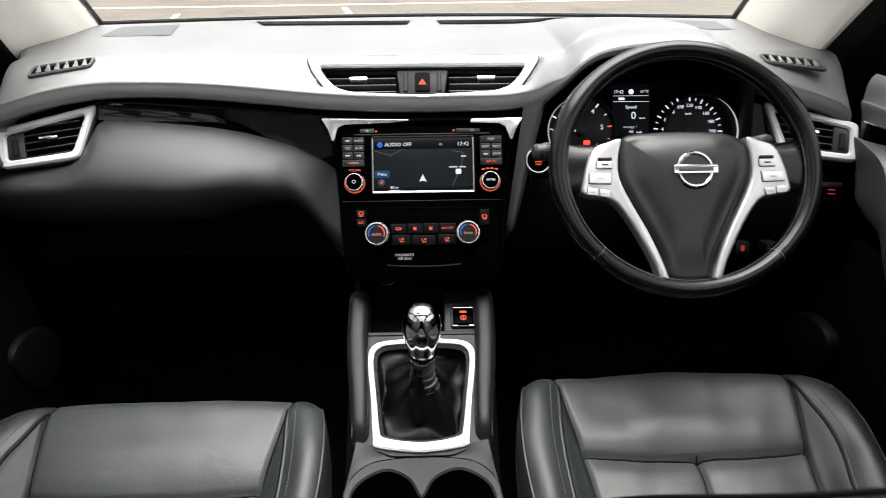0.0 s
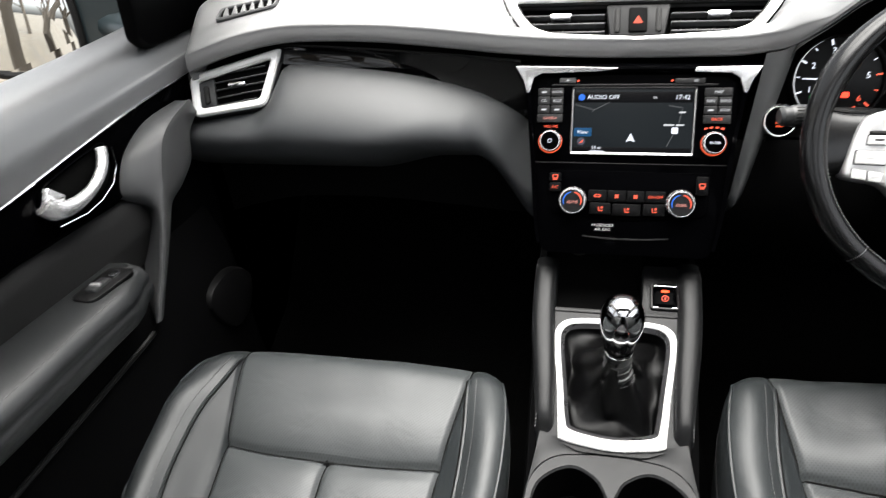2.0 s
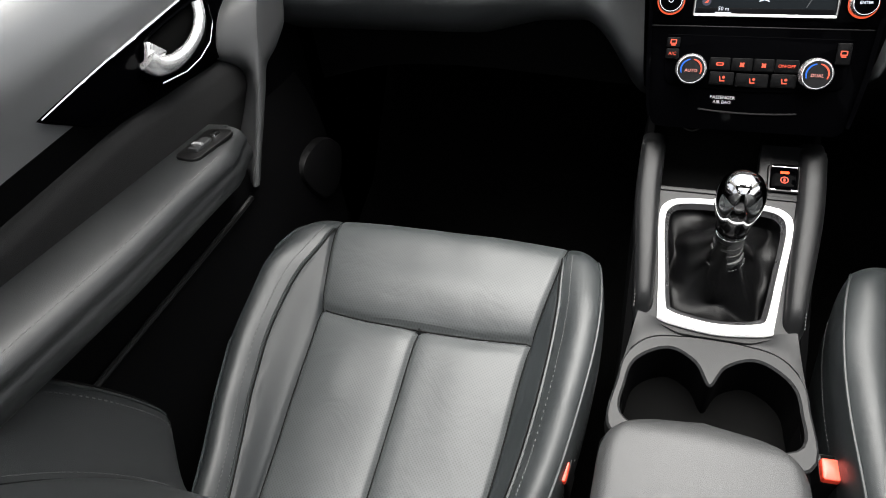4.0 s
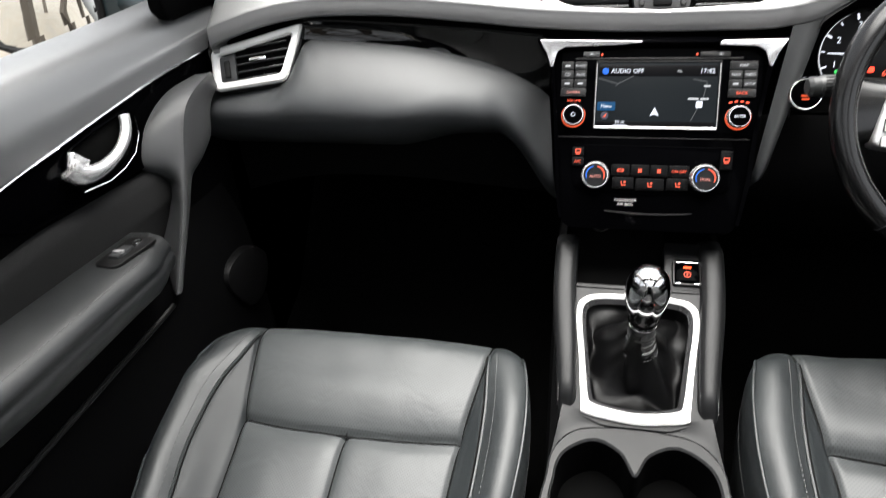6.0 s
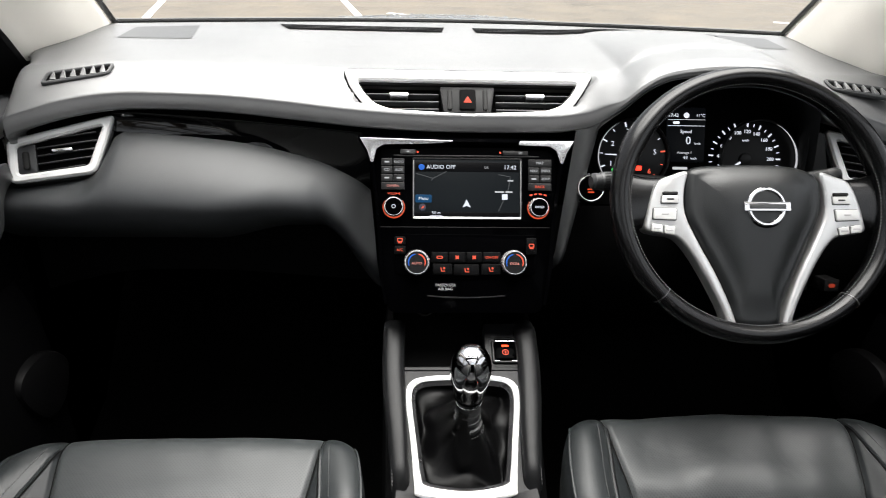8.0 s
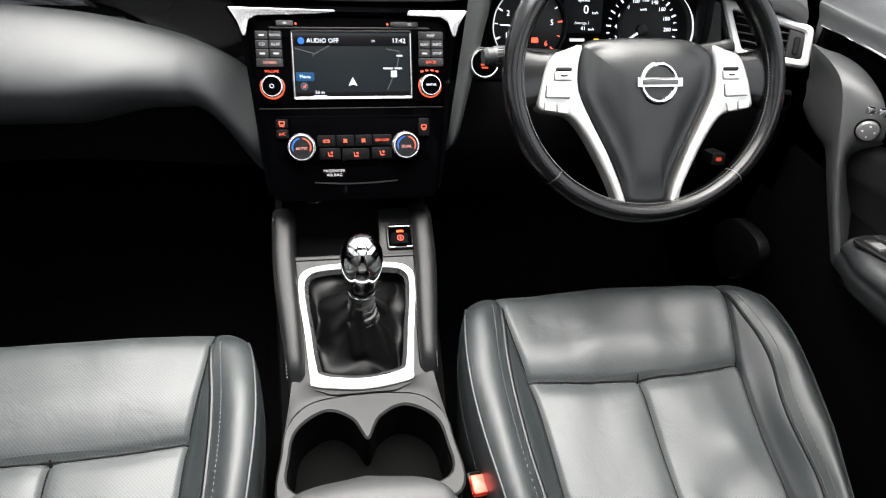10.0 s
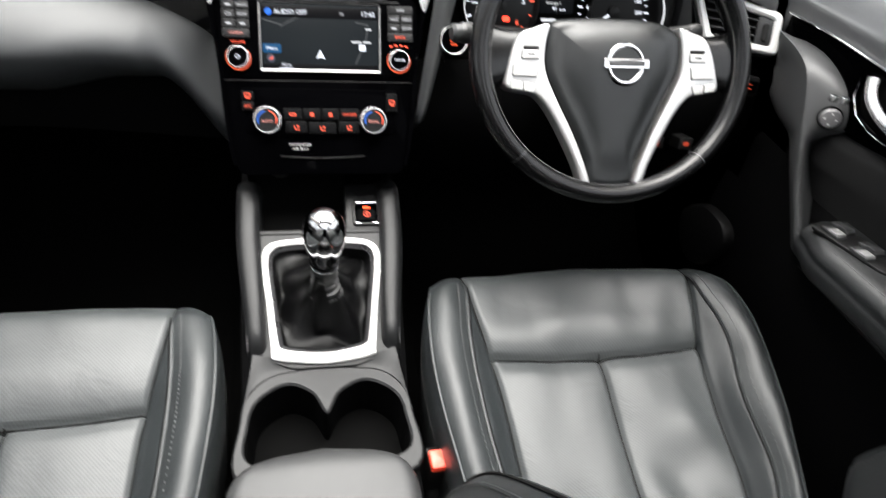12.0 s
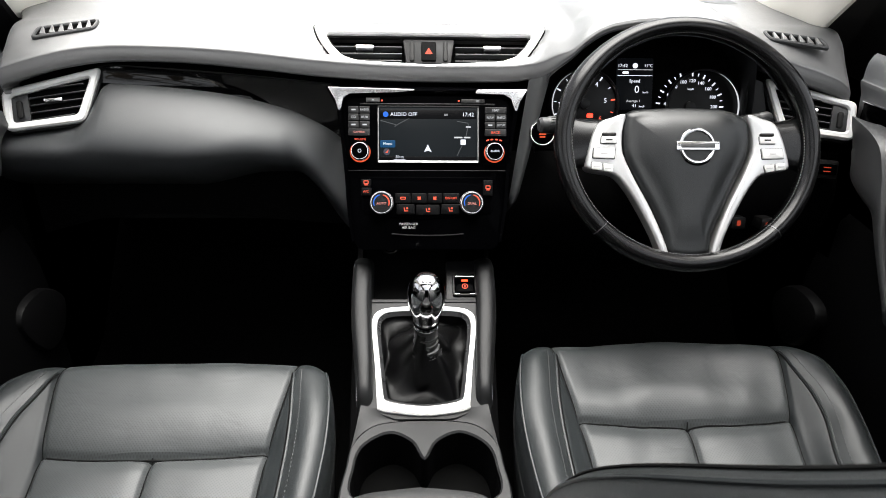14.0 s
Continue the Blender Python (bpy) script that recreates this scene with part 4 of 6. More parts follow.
climate = thing("climate_panel", "climate control panel with chrome dials and red-lit buttons", "climate control")
part("panel", slab(polygon([(-0.104, 0.041), (0.103, 0.040), (0.099, -0.016), (0.05, -0.021), (0.0, -0.0235), (-0.05, -0.021), (-0.099, -0.016)], 0.008), 0.003, FP, 0.001, -0.005), PIANO, climate)
DISC = material("dial_face", (0.002, 0.002, 0.0022), 0.4, spec=0.2)
for u, t in ((-0.0695, "AUTO"), (0.0665, "DUAL")):
    d = part("dial", lathe([(0.0182, 0), (0.0182, 0.004), (0.0172, 0.0135), (0.0160, 0.0150), (0.0138, 0.0150), (0.0132, 0.0138)], at(RP, u, 0.001), 44), material("dial_metal", (0.6, 0.6, 0.61), 0.22, metal=0.85, rvary=0.05, blotch=60) if "dial_metal" not in bpy.data.materials else bpy.data.materials["dial_metal"], climate, "knurled silver temperature dial")
    part("dial_face", lathe([(0.0156, 0.0135), (0.0152, 0.0150), (0.005, 0.0151)], at(RP, u, 0.001), 28), DISC, d)
    for a0, a1, lit in ((205, 100, LITBLUE), (80, -25, LITRED)):
        arc = [RP @ Vector((u + 0.0116 * math.cos(math.radians(a)), 0.001 + 0.0116 * math.sin(math.radians(a)), 0.0153)) for a in np.linspace(a0, a1, 14)]
        part("arc_mark", tube(arc, [0.0006 + 0.0004 * math.sin(math.pi * k / 13) for k in range(14)], 6), lit, d)
    words("lettering", t, 0.0052, LITPINK, at(RP, u, -0.0005, 0.0156), d)
for u, v, w, h, t in ((-0.0932, 0.0312, 0.0155, 0.0118, ""), (-0.0932, 0.0182, 0.0155, 0.0118, "A/C"), (0.0918, 0.0240, 0.0150, 0.024, "")):
    b = part("button", slab(rrect(w, h, 0.002, u, v), 0.003, RP, 0.0008), KEYBLACK, climate)
    if t:
        words("lettering", t, 0.0055, LITRED, at(RP, u, v, 0.0032), b)
    else:
        part("symbol", band(rrect(0.0075, 0.0055, 0.001, u, v + 0.001), rrect(0.005, 0.003, 0.0005, u, v + 0.001), 0.0003, RP, 0.0001, 0.003), LITRED, b)
        part("symbol", slab(rrect(0.0055, 0.0014, 0.0003, u, v - 0.003, n=2), 0.0003, RP, 0.0001, 0.003), LITRED, b)
for u, v, w, t in ((-0.0375, 0.0082, 0.0235, "r"), (-0.0130, 0.0082, 0.0235, "f"), (0.0108, 0.0082, 0.0225, "f"), (0.0355, 0.0082, 0.0255, "ON·OFF"), (-0.0335, -0.0085, 0.0275, "s"), (0.0, -0.0095, 0.036, "s"), (0.0345, -0.0085, 0.0275, "s")):
    b = part("button", slab(rrect(w, 0.0150 if v > 0 else 0.0155, 0.0018, u, v), 0.003, RP, 0.0008), KEYBLACK, climate)
    P3 = at(RP, u, v, 0.003)
    if len(t) > 1:
        words("lettering", t, 0.0052, LITRED, at(P3, 0, 0, 0.0002), b)
    elif t == "r":
        part("symbol", band(rrect(0.009, 0.004, 0.0018), rrect(0.006, 0.0018, 0.0008), 0.0003, P3, 0.0001), LITRED, b)
    elif t == "f":
        for a in (45, 135):
            part("symbol", slab(circle(0.0034, 0, 0, 14, 0.42), 0.0003, at(P3, 0, 0, 0, a), 0.0001), LITRED, b)
    else:
        part("symbol", slab(rrect(0.0012, 0.0062, 0.0004, -0.0018, 0, n=2), 0.0003, at(P3, 0, 0, 0, 12), 0.0001), LITRED, b)
        part("symbol", slab(rrect(0.0052, 0.0013, 0.0004, 0.0012, -0.0026, n=2), 0.0003, P3, 0.0001), LITRED, b)
        part("symbol", slab(circle(0.0016, 0.0022, 0.0015, 12), 0.0003, P3, 0.0001), LITRED, b)

# ---- instruments ----
cluster = thing("instrument_cluster", "instrument cluster with two dials and a lit display", "instrument cluster")
CP = basis((0.35, 1.12, 0.70), (1, 0, 0), (0, 0.35, 0.937))
part("backplate", slab(polygon([(-0.178, -0.11), (0.165, -0.11), (0.165, 0.03), (0.12, 0.075), (-0.06, 0.085), (-0.155, 0.03)], 0.03), 0.006, CP, 0.002, -0.010), VOID, cluster)
rows = []
hoodkeys = [(0.168, 0.600), (0.170, 0.66), (0.1755, 0.700), (0.1815, 0.721), (0.209, 0.749), (0.231, 0.772), (0.256, 0.787), (0.286, 0.794), (0.36, 0.799), (0.43, 0.791), (0.468, 0.768), (0.488, 0.735), (0.497, 0.70), (0.501, 0.66), (0.503, 0.600)]
hc = spline(hoodkeys, 8, False)
for t in np.linspace(0, 1, 8):
    rows.append([(0.35 + (x - 0.35) * (1 - 0.03 * t), 1.044 + 0.02 * (1 - smooth(0.70, 0.78, z)) + (0.10 + 0.02 * (z - 0.7)) * t, z - 0.020 * t * smooth(0.68, 0.78, z) - 0.002) for x, z in hc])
part("hood_lining", loft(rows), SMOOTHP, cluster, "dark inside of the instrument hood")
for u, v, r, nums, red in ((-0.101, -0.037, 0.052, ("1", "2", "3", "4", "5", "6"), 5), (0.091, -0.041, 0.057, ("0", "20", "40", "60", "80", "100", "120", "140", "160", "180", "200", "220"), 99)):
    g = part("dial", slab(circle(r - 0.001, u, v, 48), 0.002, CP, 0.0005, -0.003), DISC, cluster, "round black dial with white figures")
    a0, a1 = (200, -40) if r < 0.055 else (217, -21)
    fu = u if r < 0.055 else u - 0.022
    ring = [(u + r * math.cos(math.radians(a)), v + r * math.sin(math.radians(a))) for a in np.linspace(115 if u < 0 else 65, 245 if u < 0 else -75, 40)]
    part("light_arc", tube([CP @ Vector((x, y, 0.002)) for x, y in ring], [0.0003 + 0.0013 * math.sin(math.pi * k / 39) for k in range(40)], 6), LITDIM, g, "bright crescent round the dial")
    part("dial_rim", band(circle(r + 0.004, u, v, 48), circle(r, u, v, 48), 0.008, CP, 0.002, -0.003), SMOOTHP, g)
    n = len(nums)
    for k, t in enumerate(nums):
        a = math.radians(a0 + (a1 - a0) * k / (n - 1))
        c, s = math.cos(a), math.sin(a)
        words("lettering", t, 0.0105 if n < 8 else 0.0075, LITRED if (red == 5 and k == 5) else LITWHITE, at(CP, fu + (r - 0.018) * c, v + (r - 0.016) * s, 0.0003), g)
        for q in range(2 if k < n - 1 else 1):
            b = math.radians(a0 + (a1 - a0) * (k + 0.5 * q) / (n - 1))
            part("tick", slab(rrect(0.007 if q == 0 else 0.0045, 0.0022 if q == 0 else 0.0013, 0.0003, n=2), 0.0004, at(CP, fu + (r - 0.0055) * math.cos(b), v + (r - 0.0055) * math.sin(b), -0.0008, math.degrees(b)), 0.0001), LITRED if (red == 5 and k >= 4) else LITWHITE, g)
    na = math.radians(178 if r < 0.055 else 212)
    part("needle", slab(polygon([(0.004, -0.0016), (r - 0.010, -0.0006), (r - 0.010, 0.0006), (0.004, 0.0016)], 0.0003), 0.001, at(CP, fu, v, 0.002, math.degrees(na)), 0.0003), LITWHITE, g, "white needle at rest")
    part("needle_hub", lathe([(0.009, 0), (0.0085, 0.004), (0.006, 0.005)], at(CP, fu, v, 0.0), 24), SMOOTHP, g)
words("lettering", "km/h", 0.005, LITWHITE, at(CP, 0.069, -0.013, 0.0004), cluster)
part("warning_lamp", slab(rrect(0.010, 0.007, 0.002, -0.0912, -0.0555), 0.0006, CP, 0.0002, -0.0008), glow("warning_red", (1.0, 0.04, 0.02), 5.0), cluster, "red parking brake lamp")
for u, v, mt in ((-0.079, -0.072, LITRED), (-0.066, -0.076, LITRED), (-0.129, -0.058, LITGREEN)):
    part("warning_lamp", slab(rrect(0.005, 0.005, 0.002, u, v), 0.0006, CP, 0.0002, -0.0008), mt, cluster)
disp = part("display", slab(rrect(0.058, 0.080, 0.003, -0.021, -0.006), 0.002, CP, 0.0005, -0.004), glow("display_dark", (0.012, 0.014, 0.018), 0.25), cluster, "trip computer display")
words("lettering", "17:42", 0.0072, LITWHITE, at(CP, -0.049, 0.0225, -0.0015), disp, "LEFT")
words("lettering", "11°C", 0.0066, LITWHITE, at(CP, 0.007, 0.0225, -0.0015), disp, "RIGHT")
part("weather_mark", slab(circle(0.0042, -0.021, 0.0228, 18), 0.0004, CP, 0.0001, -0.002), LITWHITE, disp)
part("rule", slab(rrect(0.056, 0.0008, 0.0002, -0.021, 0.0165, n=2), 0.0004, CP, 0.0001, -0.002), LITDIM, disp)
part("rule", slab(rrect(0.056, 0.0008, 0.0002, -0.021, 0.0075, n=2), 0.0004, CP, 0.0001, -0.002), LITWHITE, disp)
part("car_mark", slab(rrect(0.010, 0.004, 0.0015, -0.036, 0.012), 0.0004, CP, 0.0001, -0.002), LITWHITE, disp)
words("lettering", "Speed", 0.0072, LITWHITE, at(CP, -0.021, -0.001, -0.0015), disp)
words("lettering", "0", 0.0165, LITWHITE, at(CP, -0.017, -0.0145, -0.0015), disp)
words("lettering", "km/h", 0.0045, LITWHITE, at(CP, -0.003, -0.0185, -0.0015), disp)
words("lettering", "Average 1", 0.0055, LITDIM, at(CP, -0.022, -0.032, -0.0015), disp)
words("lettering", "41", 0.0075, LITWHITE, at(CP, -0.020, -0.0395, -0.0015), disp)
words("lettering", "km/h", 0.0045, LITWHITE, at(CP, -0.008, -0.0405, -0.0015), disp)
part("fuel_mark", slab(rrect(0.008, 0.004, 0.001, 0.001, -0.055), 0.0004, CP, 0.0001, -0.002), LITAMBER, disp)
part("odometer_bar", slab(rrect(0.022, 0.004, 0.0005, -0.028, -0.055, n=2), 0.0004, CP, 0.0001, -0.002), LITDIM, disp)

# the column surround left of the wheel, with the start button, and the stalks
rows = []
for t in np.linspace(0, 1, 16):
    z = 0.712 - 0.215 * t
    rows.append([(0.152 - 0.036 * t + (0.033 - 0.027 * t) * s, 1.072 - 0.008 * math.sin(math.pi * s) - 0.085 * t + 0.06 * smooth(0.75, 1.0, t) - 0.01 * s * t, z + 0.012 * s * (1 - t)) for s in np.linspace(0, 1, 10)])
bm = loft(rows)
bmesh.ops.solidify(bm, geom=bm.faces[:], thickness=-0.015)
col = thing("column_surround", "dark grey trim beside the steering column", "trim panel")
part("panel", bm, SOFT, col)
start = thing("start_button", "orange-lit engine start button in a chrome ring", "button")
SB = basis((0.172, 1.034, 0.641), (1, 0, 0), (0, 0.40, 0.916))
part("ring", lathe([(0.0205, -0.02), (0.0205, 0.002), (0.0195, 0.004), (0.0180, 0.004), (0.0160, 0.001)], SB, 36), CHROME, start, "chrome ring")
part("ring_edge", tube([SB @ Vector((0.0182 * math.cos(a), 0.0182 * math.sin(a), 0.003)) for a in np.linspace(0, 2 * math.pi, 33)[:-1]], 0.0011, 6, True), SATIN, start, "thin silver ring")
part("cap", lathe([(0.0162, 0.0), (0.0155, 0.0025), (0.008, 0.003)], SB, 28), PIANO, start)
for k, (w, v) in enumerate(((0.011, -0.002), (0.009, -0.006))):
    part("text_bar", slab(rrect(w, 0.0022, 0.001, 0, v, n=2), 0.0003, SB, 0.0001, 0.003), ORANGE, start)
stalk = thing("indicator_stalk", "black indicator stalk behind the steering wheel", "stalk")
part("lever", tube([(0.30, 1.02, 0.655), (0.25, 0.998, 0.665), (0.205, 0.985, 0.670), (0.190, 0.982, 0.671)], [0.007, 0.008, 0.009, 0.0095], 14), SMOOTHP, stalk)
part("switch_sleeve", tube([(0.191, 0.982, 0.671), (0.188, 0.981, 0.6712), (0.170, 0.978, 0.6716), (0.166, 0.977, 0.6718)], [0.010, 0.0125, 0.0125, 0.011], 18), GREYP, stalk, "ridged grey light switch sleeve")
for k in range(9):
    a = math.radians(20 + 17 * k)
    part("ridge", tube([(0.187, 0.981 - 0.0126 * math.sin(a), 0.6712 + 0.0126 * math.cos(a)), (0.171, 0.978 - 0.0126 * math.sin(a), 0.6716 + 0.0126 * math.cos(a))], 0.0006, 5), SMOOTHP, stalk)
part("end_cap", tube([(0.1665, 0.977, 0.6718), (0.158, 0.9755, 0.672), (0.1545, 0.975, 0.672)], [0.0110, 0.0112, 0.008], 14), GREYP, stalk)
stalk2 = thing("wiper_stalk", "black wiper stalk behind the steering wheel", "stalk")
part("lever", tube([(0.40, 1.02, 0.655), (0.43, 1.005, 0.664), (0.46, 0.997, 0.672), (0.480, 0.993, 0.676)], [0.007, 0.008, 0.010, 0.0105], 14), SMOOTHP, stalk2)
part("end_cap", tube([(0.478, 0.9935, 0.6755), (0.488, 0.991, 0.678), (0.493, 0.990, 0.679)], [0.0108, 0.0112, 0.008], 14), GREYP, stalk2)
sw = thing("trip_switch", "small dark switch with red lettering by the driver's vent", "switch")
TS = basis((0.622, 1.030, 0.586), (1, -0.15, 0), (0, 0.3, 0.95))
part("body", slab(rrect(0.036, 0.028, 0.004), 0.03, TS, 0.002, -0.028), SMOOTHP, sw)
part("key", slab(rrect(0.030, 0.016, 0.002), 0.003, TS, 0.001, 0.002), PIANO, sw)
for v in (-0.003, 0.003):
    part("text_bar", slab(rrect(0.011, 0.0016, 0.0005, 0, v, n=2), 0.0003, TS, 0.0001, 0.005), LITFAINT, sw)
for x, z in ((0.489, 0.505), (0.537, 0.503)):
    k = thing("dash_switch", "tiny red-lit switch low on the dashboard", "switch")
    KS = basis((x, 1.008, z), (1, 0, 0), (0, 0.25, 0.96))
    part("key", slab(rrect(0.022, 0.018, 0.002), 0.04, KS, 0.001, -0.032), SMOOTHP, k)
    part("lamp", slab(rrect(0.0060, 0.009, 0.002) if x < 0.5 else rrect(0.009, 0.006, 0.002), 0.0005, KS, 0.0001, 0.008), LITFAINT, k)

# ---- steering wheel ----
S31, C31 = math.sin(radians(31)), math.cos(radians(31))
WP = basis((0.350, 0.926, 0.662), (1, 0, 0), (0, S31, C31))
wheel = thing("steering_wheel", "black leather steering wheel with satin silver spokes", "steering wheel")
seam_at = [math.atan2(0.122, -0.116), math.atan2(0.116, 0.139), math.atan2(-0.118, -0.120), math.atan2(-0.128, 0.117)]
rows = []
N = 160
for i in range(N):
    a = 2 * math.pi * i / N
    cx, cy = 0.1697 * math.cos(a), (0.1630 if a < math.pi else 0.1612) * math.sin(a)
    grip = 0.0022 * (math.exp(-((math.degrees(a) - 30) / 14) ** 2) + math.exp(-((math.degrees(a) - 150) / 14) ** 2))
    cut = 0.0010 * sum(math.exp(-(((a - s + math.pi) % (2 * math.pi) - math.pi) / 0.009) ** 2) for s in seam_at)
    r = 0.0124 + grip - cut
    rows.append([Vector((cx + r * math.cos(b) * math.cos(a), cy + r * math.cos(b) * math.sin(a), 0.0158 / 0.0124 * r * math.sin(b))) for b in [2 * math.pi * j / 18 for j in range(18)]])
rows.append(rows[0])
bm = loft(rows, True, False, WP)
bmesh.ops.remove_doubles(bm, verts=bm.verts, dist=1e-6)
rim = part("rim", bm, RIML, wheel, "worn black leather rim", 60)
bm = bmesh.new()
for i in range(240):
    a = 2 * math.pi * i / 240
    r = 0.1697 - 0.0112
    m = WP @ Matrix.Translation((r * math.cos(a), (r - (0.0067 if a < math.pi else 0.0085)) * math.sin(a), 0.0062)) @ Matrix.Rotation(a, 4, "Z")
    slab(rrect(0.0012, 0.0026, 0.0004, n=1), 0.0012, m, 0.0003, steps=1, bm=bm)
tagged(part("stitching", bm, THREAD, rim, "seam of grey stitches inside the rim"), kind="stuff")
for a in seam_at:
    bm = bmesh.new()
    m = WP @ Matrix.Translation((0.1697 * math.cos(a), (0.1630 if math.sin(a) > 0 else 0.1612) * math.sin(a), 0)) @ Matrix.Rotation(a, 4, "Z") @ Matrix.Rotation(radians(-90), 4, "X")
    rr = [[(0.01255 * math.cos(b), 0.0160 * math.sin(b), h) for b in [2 * math.pi * j / 16 for j in range(16)]] for h in (-0.0006, 0.0006)]
    part("rim_seam", loft(rr, True, False, m, bm), DARKMETAL, rim)

hub_pts = [(-0.088, 0.030), (-0.079, 0.0455), (-0.04, 0.0495), (0.008, 0.0505), (0.056, 0.0475), (0.082, 0.036), (0.0885, 0.018), (0.086, -0.012), (0.070, -0.046), (0.051, -0.084), (0.032, -0.122), (0.022, -0.152), (-0.026, -0.152), (-0.037, -0.119), (-0.055, -0.081), (-0.075, -0.043), (-0.0895, -0.010)]
hub_pts = [(x * 0.985 if abs(x) > 0.04 else x, y) for x, y in hub_pts]
hub_out = [tuple(p) for p in spline(hub_pts, 5)]
rows = [[(x, y, -0.035) for x, y in hub_out], [(x, y, -0.004) for x, y in hub_out]]
for k, (f, h) in enumerate(((0.003, 0.001), (0.008, 0.004))):
    rows.append([(x, y, h) for x, y in inset(hub_out, f)])
last = rows[-1]
# a raised middle facet between two soft creases, narrowing downwards
for f in (0.96, 0.9, 0.82, 0.74, 0.66, 0.58, 0.5, 0.42, 0.34, 0.26, 0.18, 0.1, 0.03):
    row = []
    for x, y, z in last:
        u, v = x * f, -0.03 + (y + 0.03) * f
        crease = 0.016 + 0.022 * smooth(-0.15, 0.04, v)
        fall = 0.14 * (math.sqrt(max(0.0, abs(u - 0.002) - crease) ** 2 + 0.003 ** 2) - 0.003) if abs(u - 0.002) > crease else 0.0
        row.append((u, v, max(0.004 + 0.0025 * (1 - f), 0.004 + 0.0105 * (1 - f ** 6) - fall - 0.006 * smooth(-0.02, 0.10, -v))))
    rows.append(row)
hubob = part("airbag_cover", loft(rows, True, True, WP), material("airbag_cover_skin", (0.0026, 0.0032, 0.0035), 0.36, spec=0.4, grain=0.0003, size=650, pattern="cells", vary=0.15, rvary=0.07, blotch=14), wheel, "grained black airbag cover", 60)
for k, (w, v) in enumerate(((0.024, -0.046), (0.030, -0.0515))):
    part("moulded_mark", slab(rrect(w, 0.003, 0.0005, 0, v, n=2), 0.0006, WP, 0.0002, 0.0098), HARD, hubob)
part("moulded_mark", slab(rrect(0.008, 0.002, 0.0005, 0, -0.079, n=2), 0.0006, WP, 0.0002, 0.0062), HARD, hubob)
# round maker's badge as plain ring and bar
BP = at(WP, 0.008, -0.005, 0.0125)
badge = part("badge", band(circle(0.0245, 0, 0, 48), circle(0.0195, 0, 0, 48), 0.0035, BP, 0.0015), CHROME, wheel, "chrome ring badge with a plain bar")
part("badge_bar", slab(rrect(0.058, 0.0115, 0.001, 0, 0), 0.0045, BP, 0.001), CHROME, badge)
part("badge_mark", slab(rrect(0.046, 0.006, 0.0006, 0, 0, n=2), 0.0006, BP, 0.0002, 0.0042), GREYP, badge)
part("badge_bed", slab(circle(0.0262, 0, 0, 40), 0.001, BP, 0.0003, -0.0008), HARD, badge)


def spoke(s):
    """One silver side spoke with its keys and leather root; s: -1 on the left, 1 on the right."""
    pod = [(-0.084, 0.041), (-0.104, 0.036), (-0.121, 0.029), (-0.131, 0.010), (-0.138, -0.018), (-0.1385, -0.033), (-0.122, -0.038), (-0.101, -0.042), (-0.084, -0.060), (-0.066, -0.090), (-0.048, -0.126), (-0.039, -0.150), (-0.028, -0.1545),
           (-0.036, -0.125), (-0.054, -0.0835), (-0.074, -0.046), (-0.0885, -0.012), (-0.0885, 0.018)]
    pod = [(s * -x if s > 0 else x, y) for x, y in pod]
    o = [tuple(p) for p in spline(pod, 3)]
    sp = part("spoke", slab(o, 0.022, WP, 0.004, -0.019, 3), SPOKE, wheel, "satin silver spoke with switches")
    for pts, mt in (([(-0.119, 0.0105), (-0.097, 0.0105), (-0.0975, -0.0005), (-0.1205, -0.0005)], SATIN), ([(-0.130, -0.0055), (-0.099, -0.006), (-0.1005, -0.0215), (-0.1315, -0.0205)], SATIN),
                    ([(-0.1325, -0.0245), (-0.1185, -0.0265), (-0.1185, -0.0375), (-0.1335, -0.0355)], SATIN), ([(-0.1172, -0.0267), (-0.1020, -0.029), (-0.1045, -0.040), (-0.1172, -0.0378)], SATIN)):
        q = [(s * -x if s > 0 else x, y) for x, y in pts]
        part("gap", slab(polygon(q, 0.0018), 0.0006, WP, 0.0002, 0.0028), RUBBER, sp)
        c = (sum(p[0] for p in q) / 4, sum(p[1] for p in q) / 4)
        k = part("key", slab(polygon([(c[0] + (x - c[0]) * 0.93, c[1] + (y - c[1]) * 0.90) for x, y in q], 0.0016), 0.0030, WP, 0.0012, 0.0028), material("key_silver", (0.36, 0.36, 0.355), 0.4, metal=0.3) if "key_silver" not in bpy.data.materials else bpy.data.materials["key_silver"], sp)
        part("key_mark", slab(rrect(0.009, 0.002, 0.0005, c[0], c[1], n=2), 0.0003, WP, 0.0001, 0.0058), GREYM if c[1] < 0.0 else RUBBER, k)
    part("rocker", slab(rrect(0.019, 0.004, 0.0015, s * 0.108, 0.0125), 0.0045, WP, 0.0015, 0.0025), RUBBER, sp)
    rr = []
    for t in np.linspace(0, 1, 10):
        x = 0.118 + 0.046 * t
        hw = 0.030 + 0.012 * t * t
        cy = 0.004 - 0.002 * t
        rr.append([(s * x, cy + hw * math.cos(b), -0.010 + (0.0085 + 0.004 * t) * math.sin(b)) for b in [2 * math.pi * j / 20 for j in range(20)]])
    part("spoke_root", loft(rr, True, True, WP), RIML, wheel, "black leather spoke root", 60)


spoke(-1)
spoke(1)
part("foot_plate", slab(polygon([(-0.030, -0.150), (0.026, -0.150), (0.030, -0.160), (-0.034, -0.160)], 0.003), 0.010, WP, 0.002, -0.010), RUBBER, wheel)
part("column", lathe([(0.045, -0.16), (0.05, -0.10), (0.05, -0.03), (0.04, -0.02)], WP, 28), SMOOTHP, wheel, "dark steering column shroud")

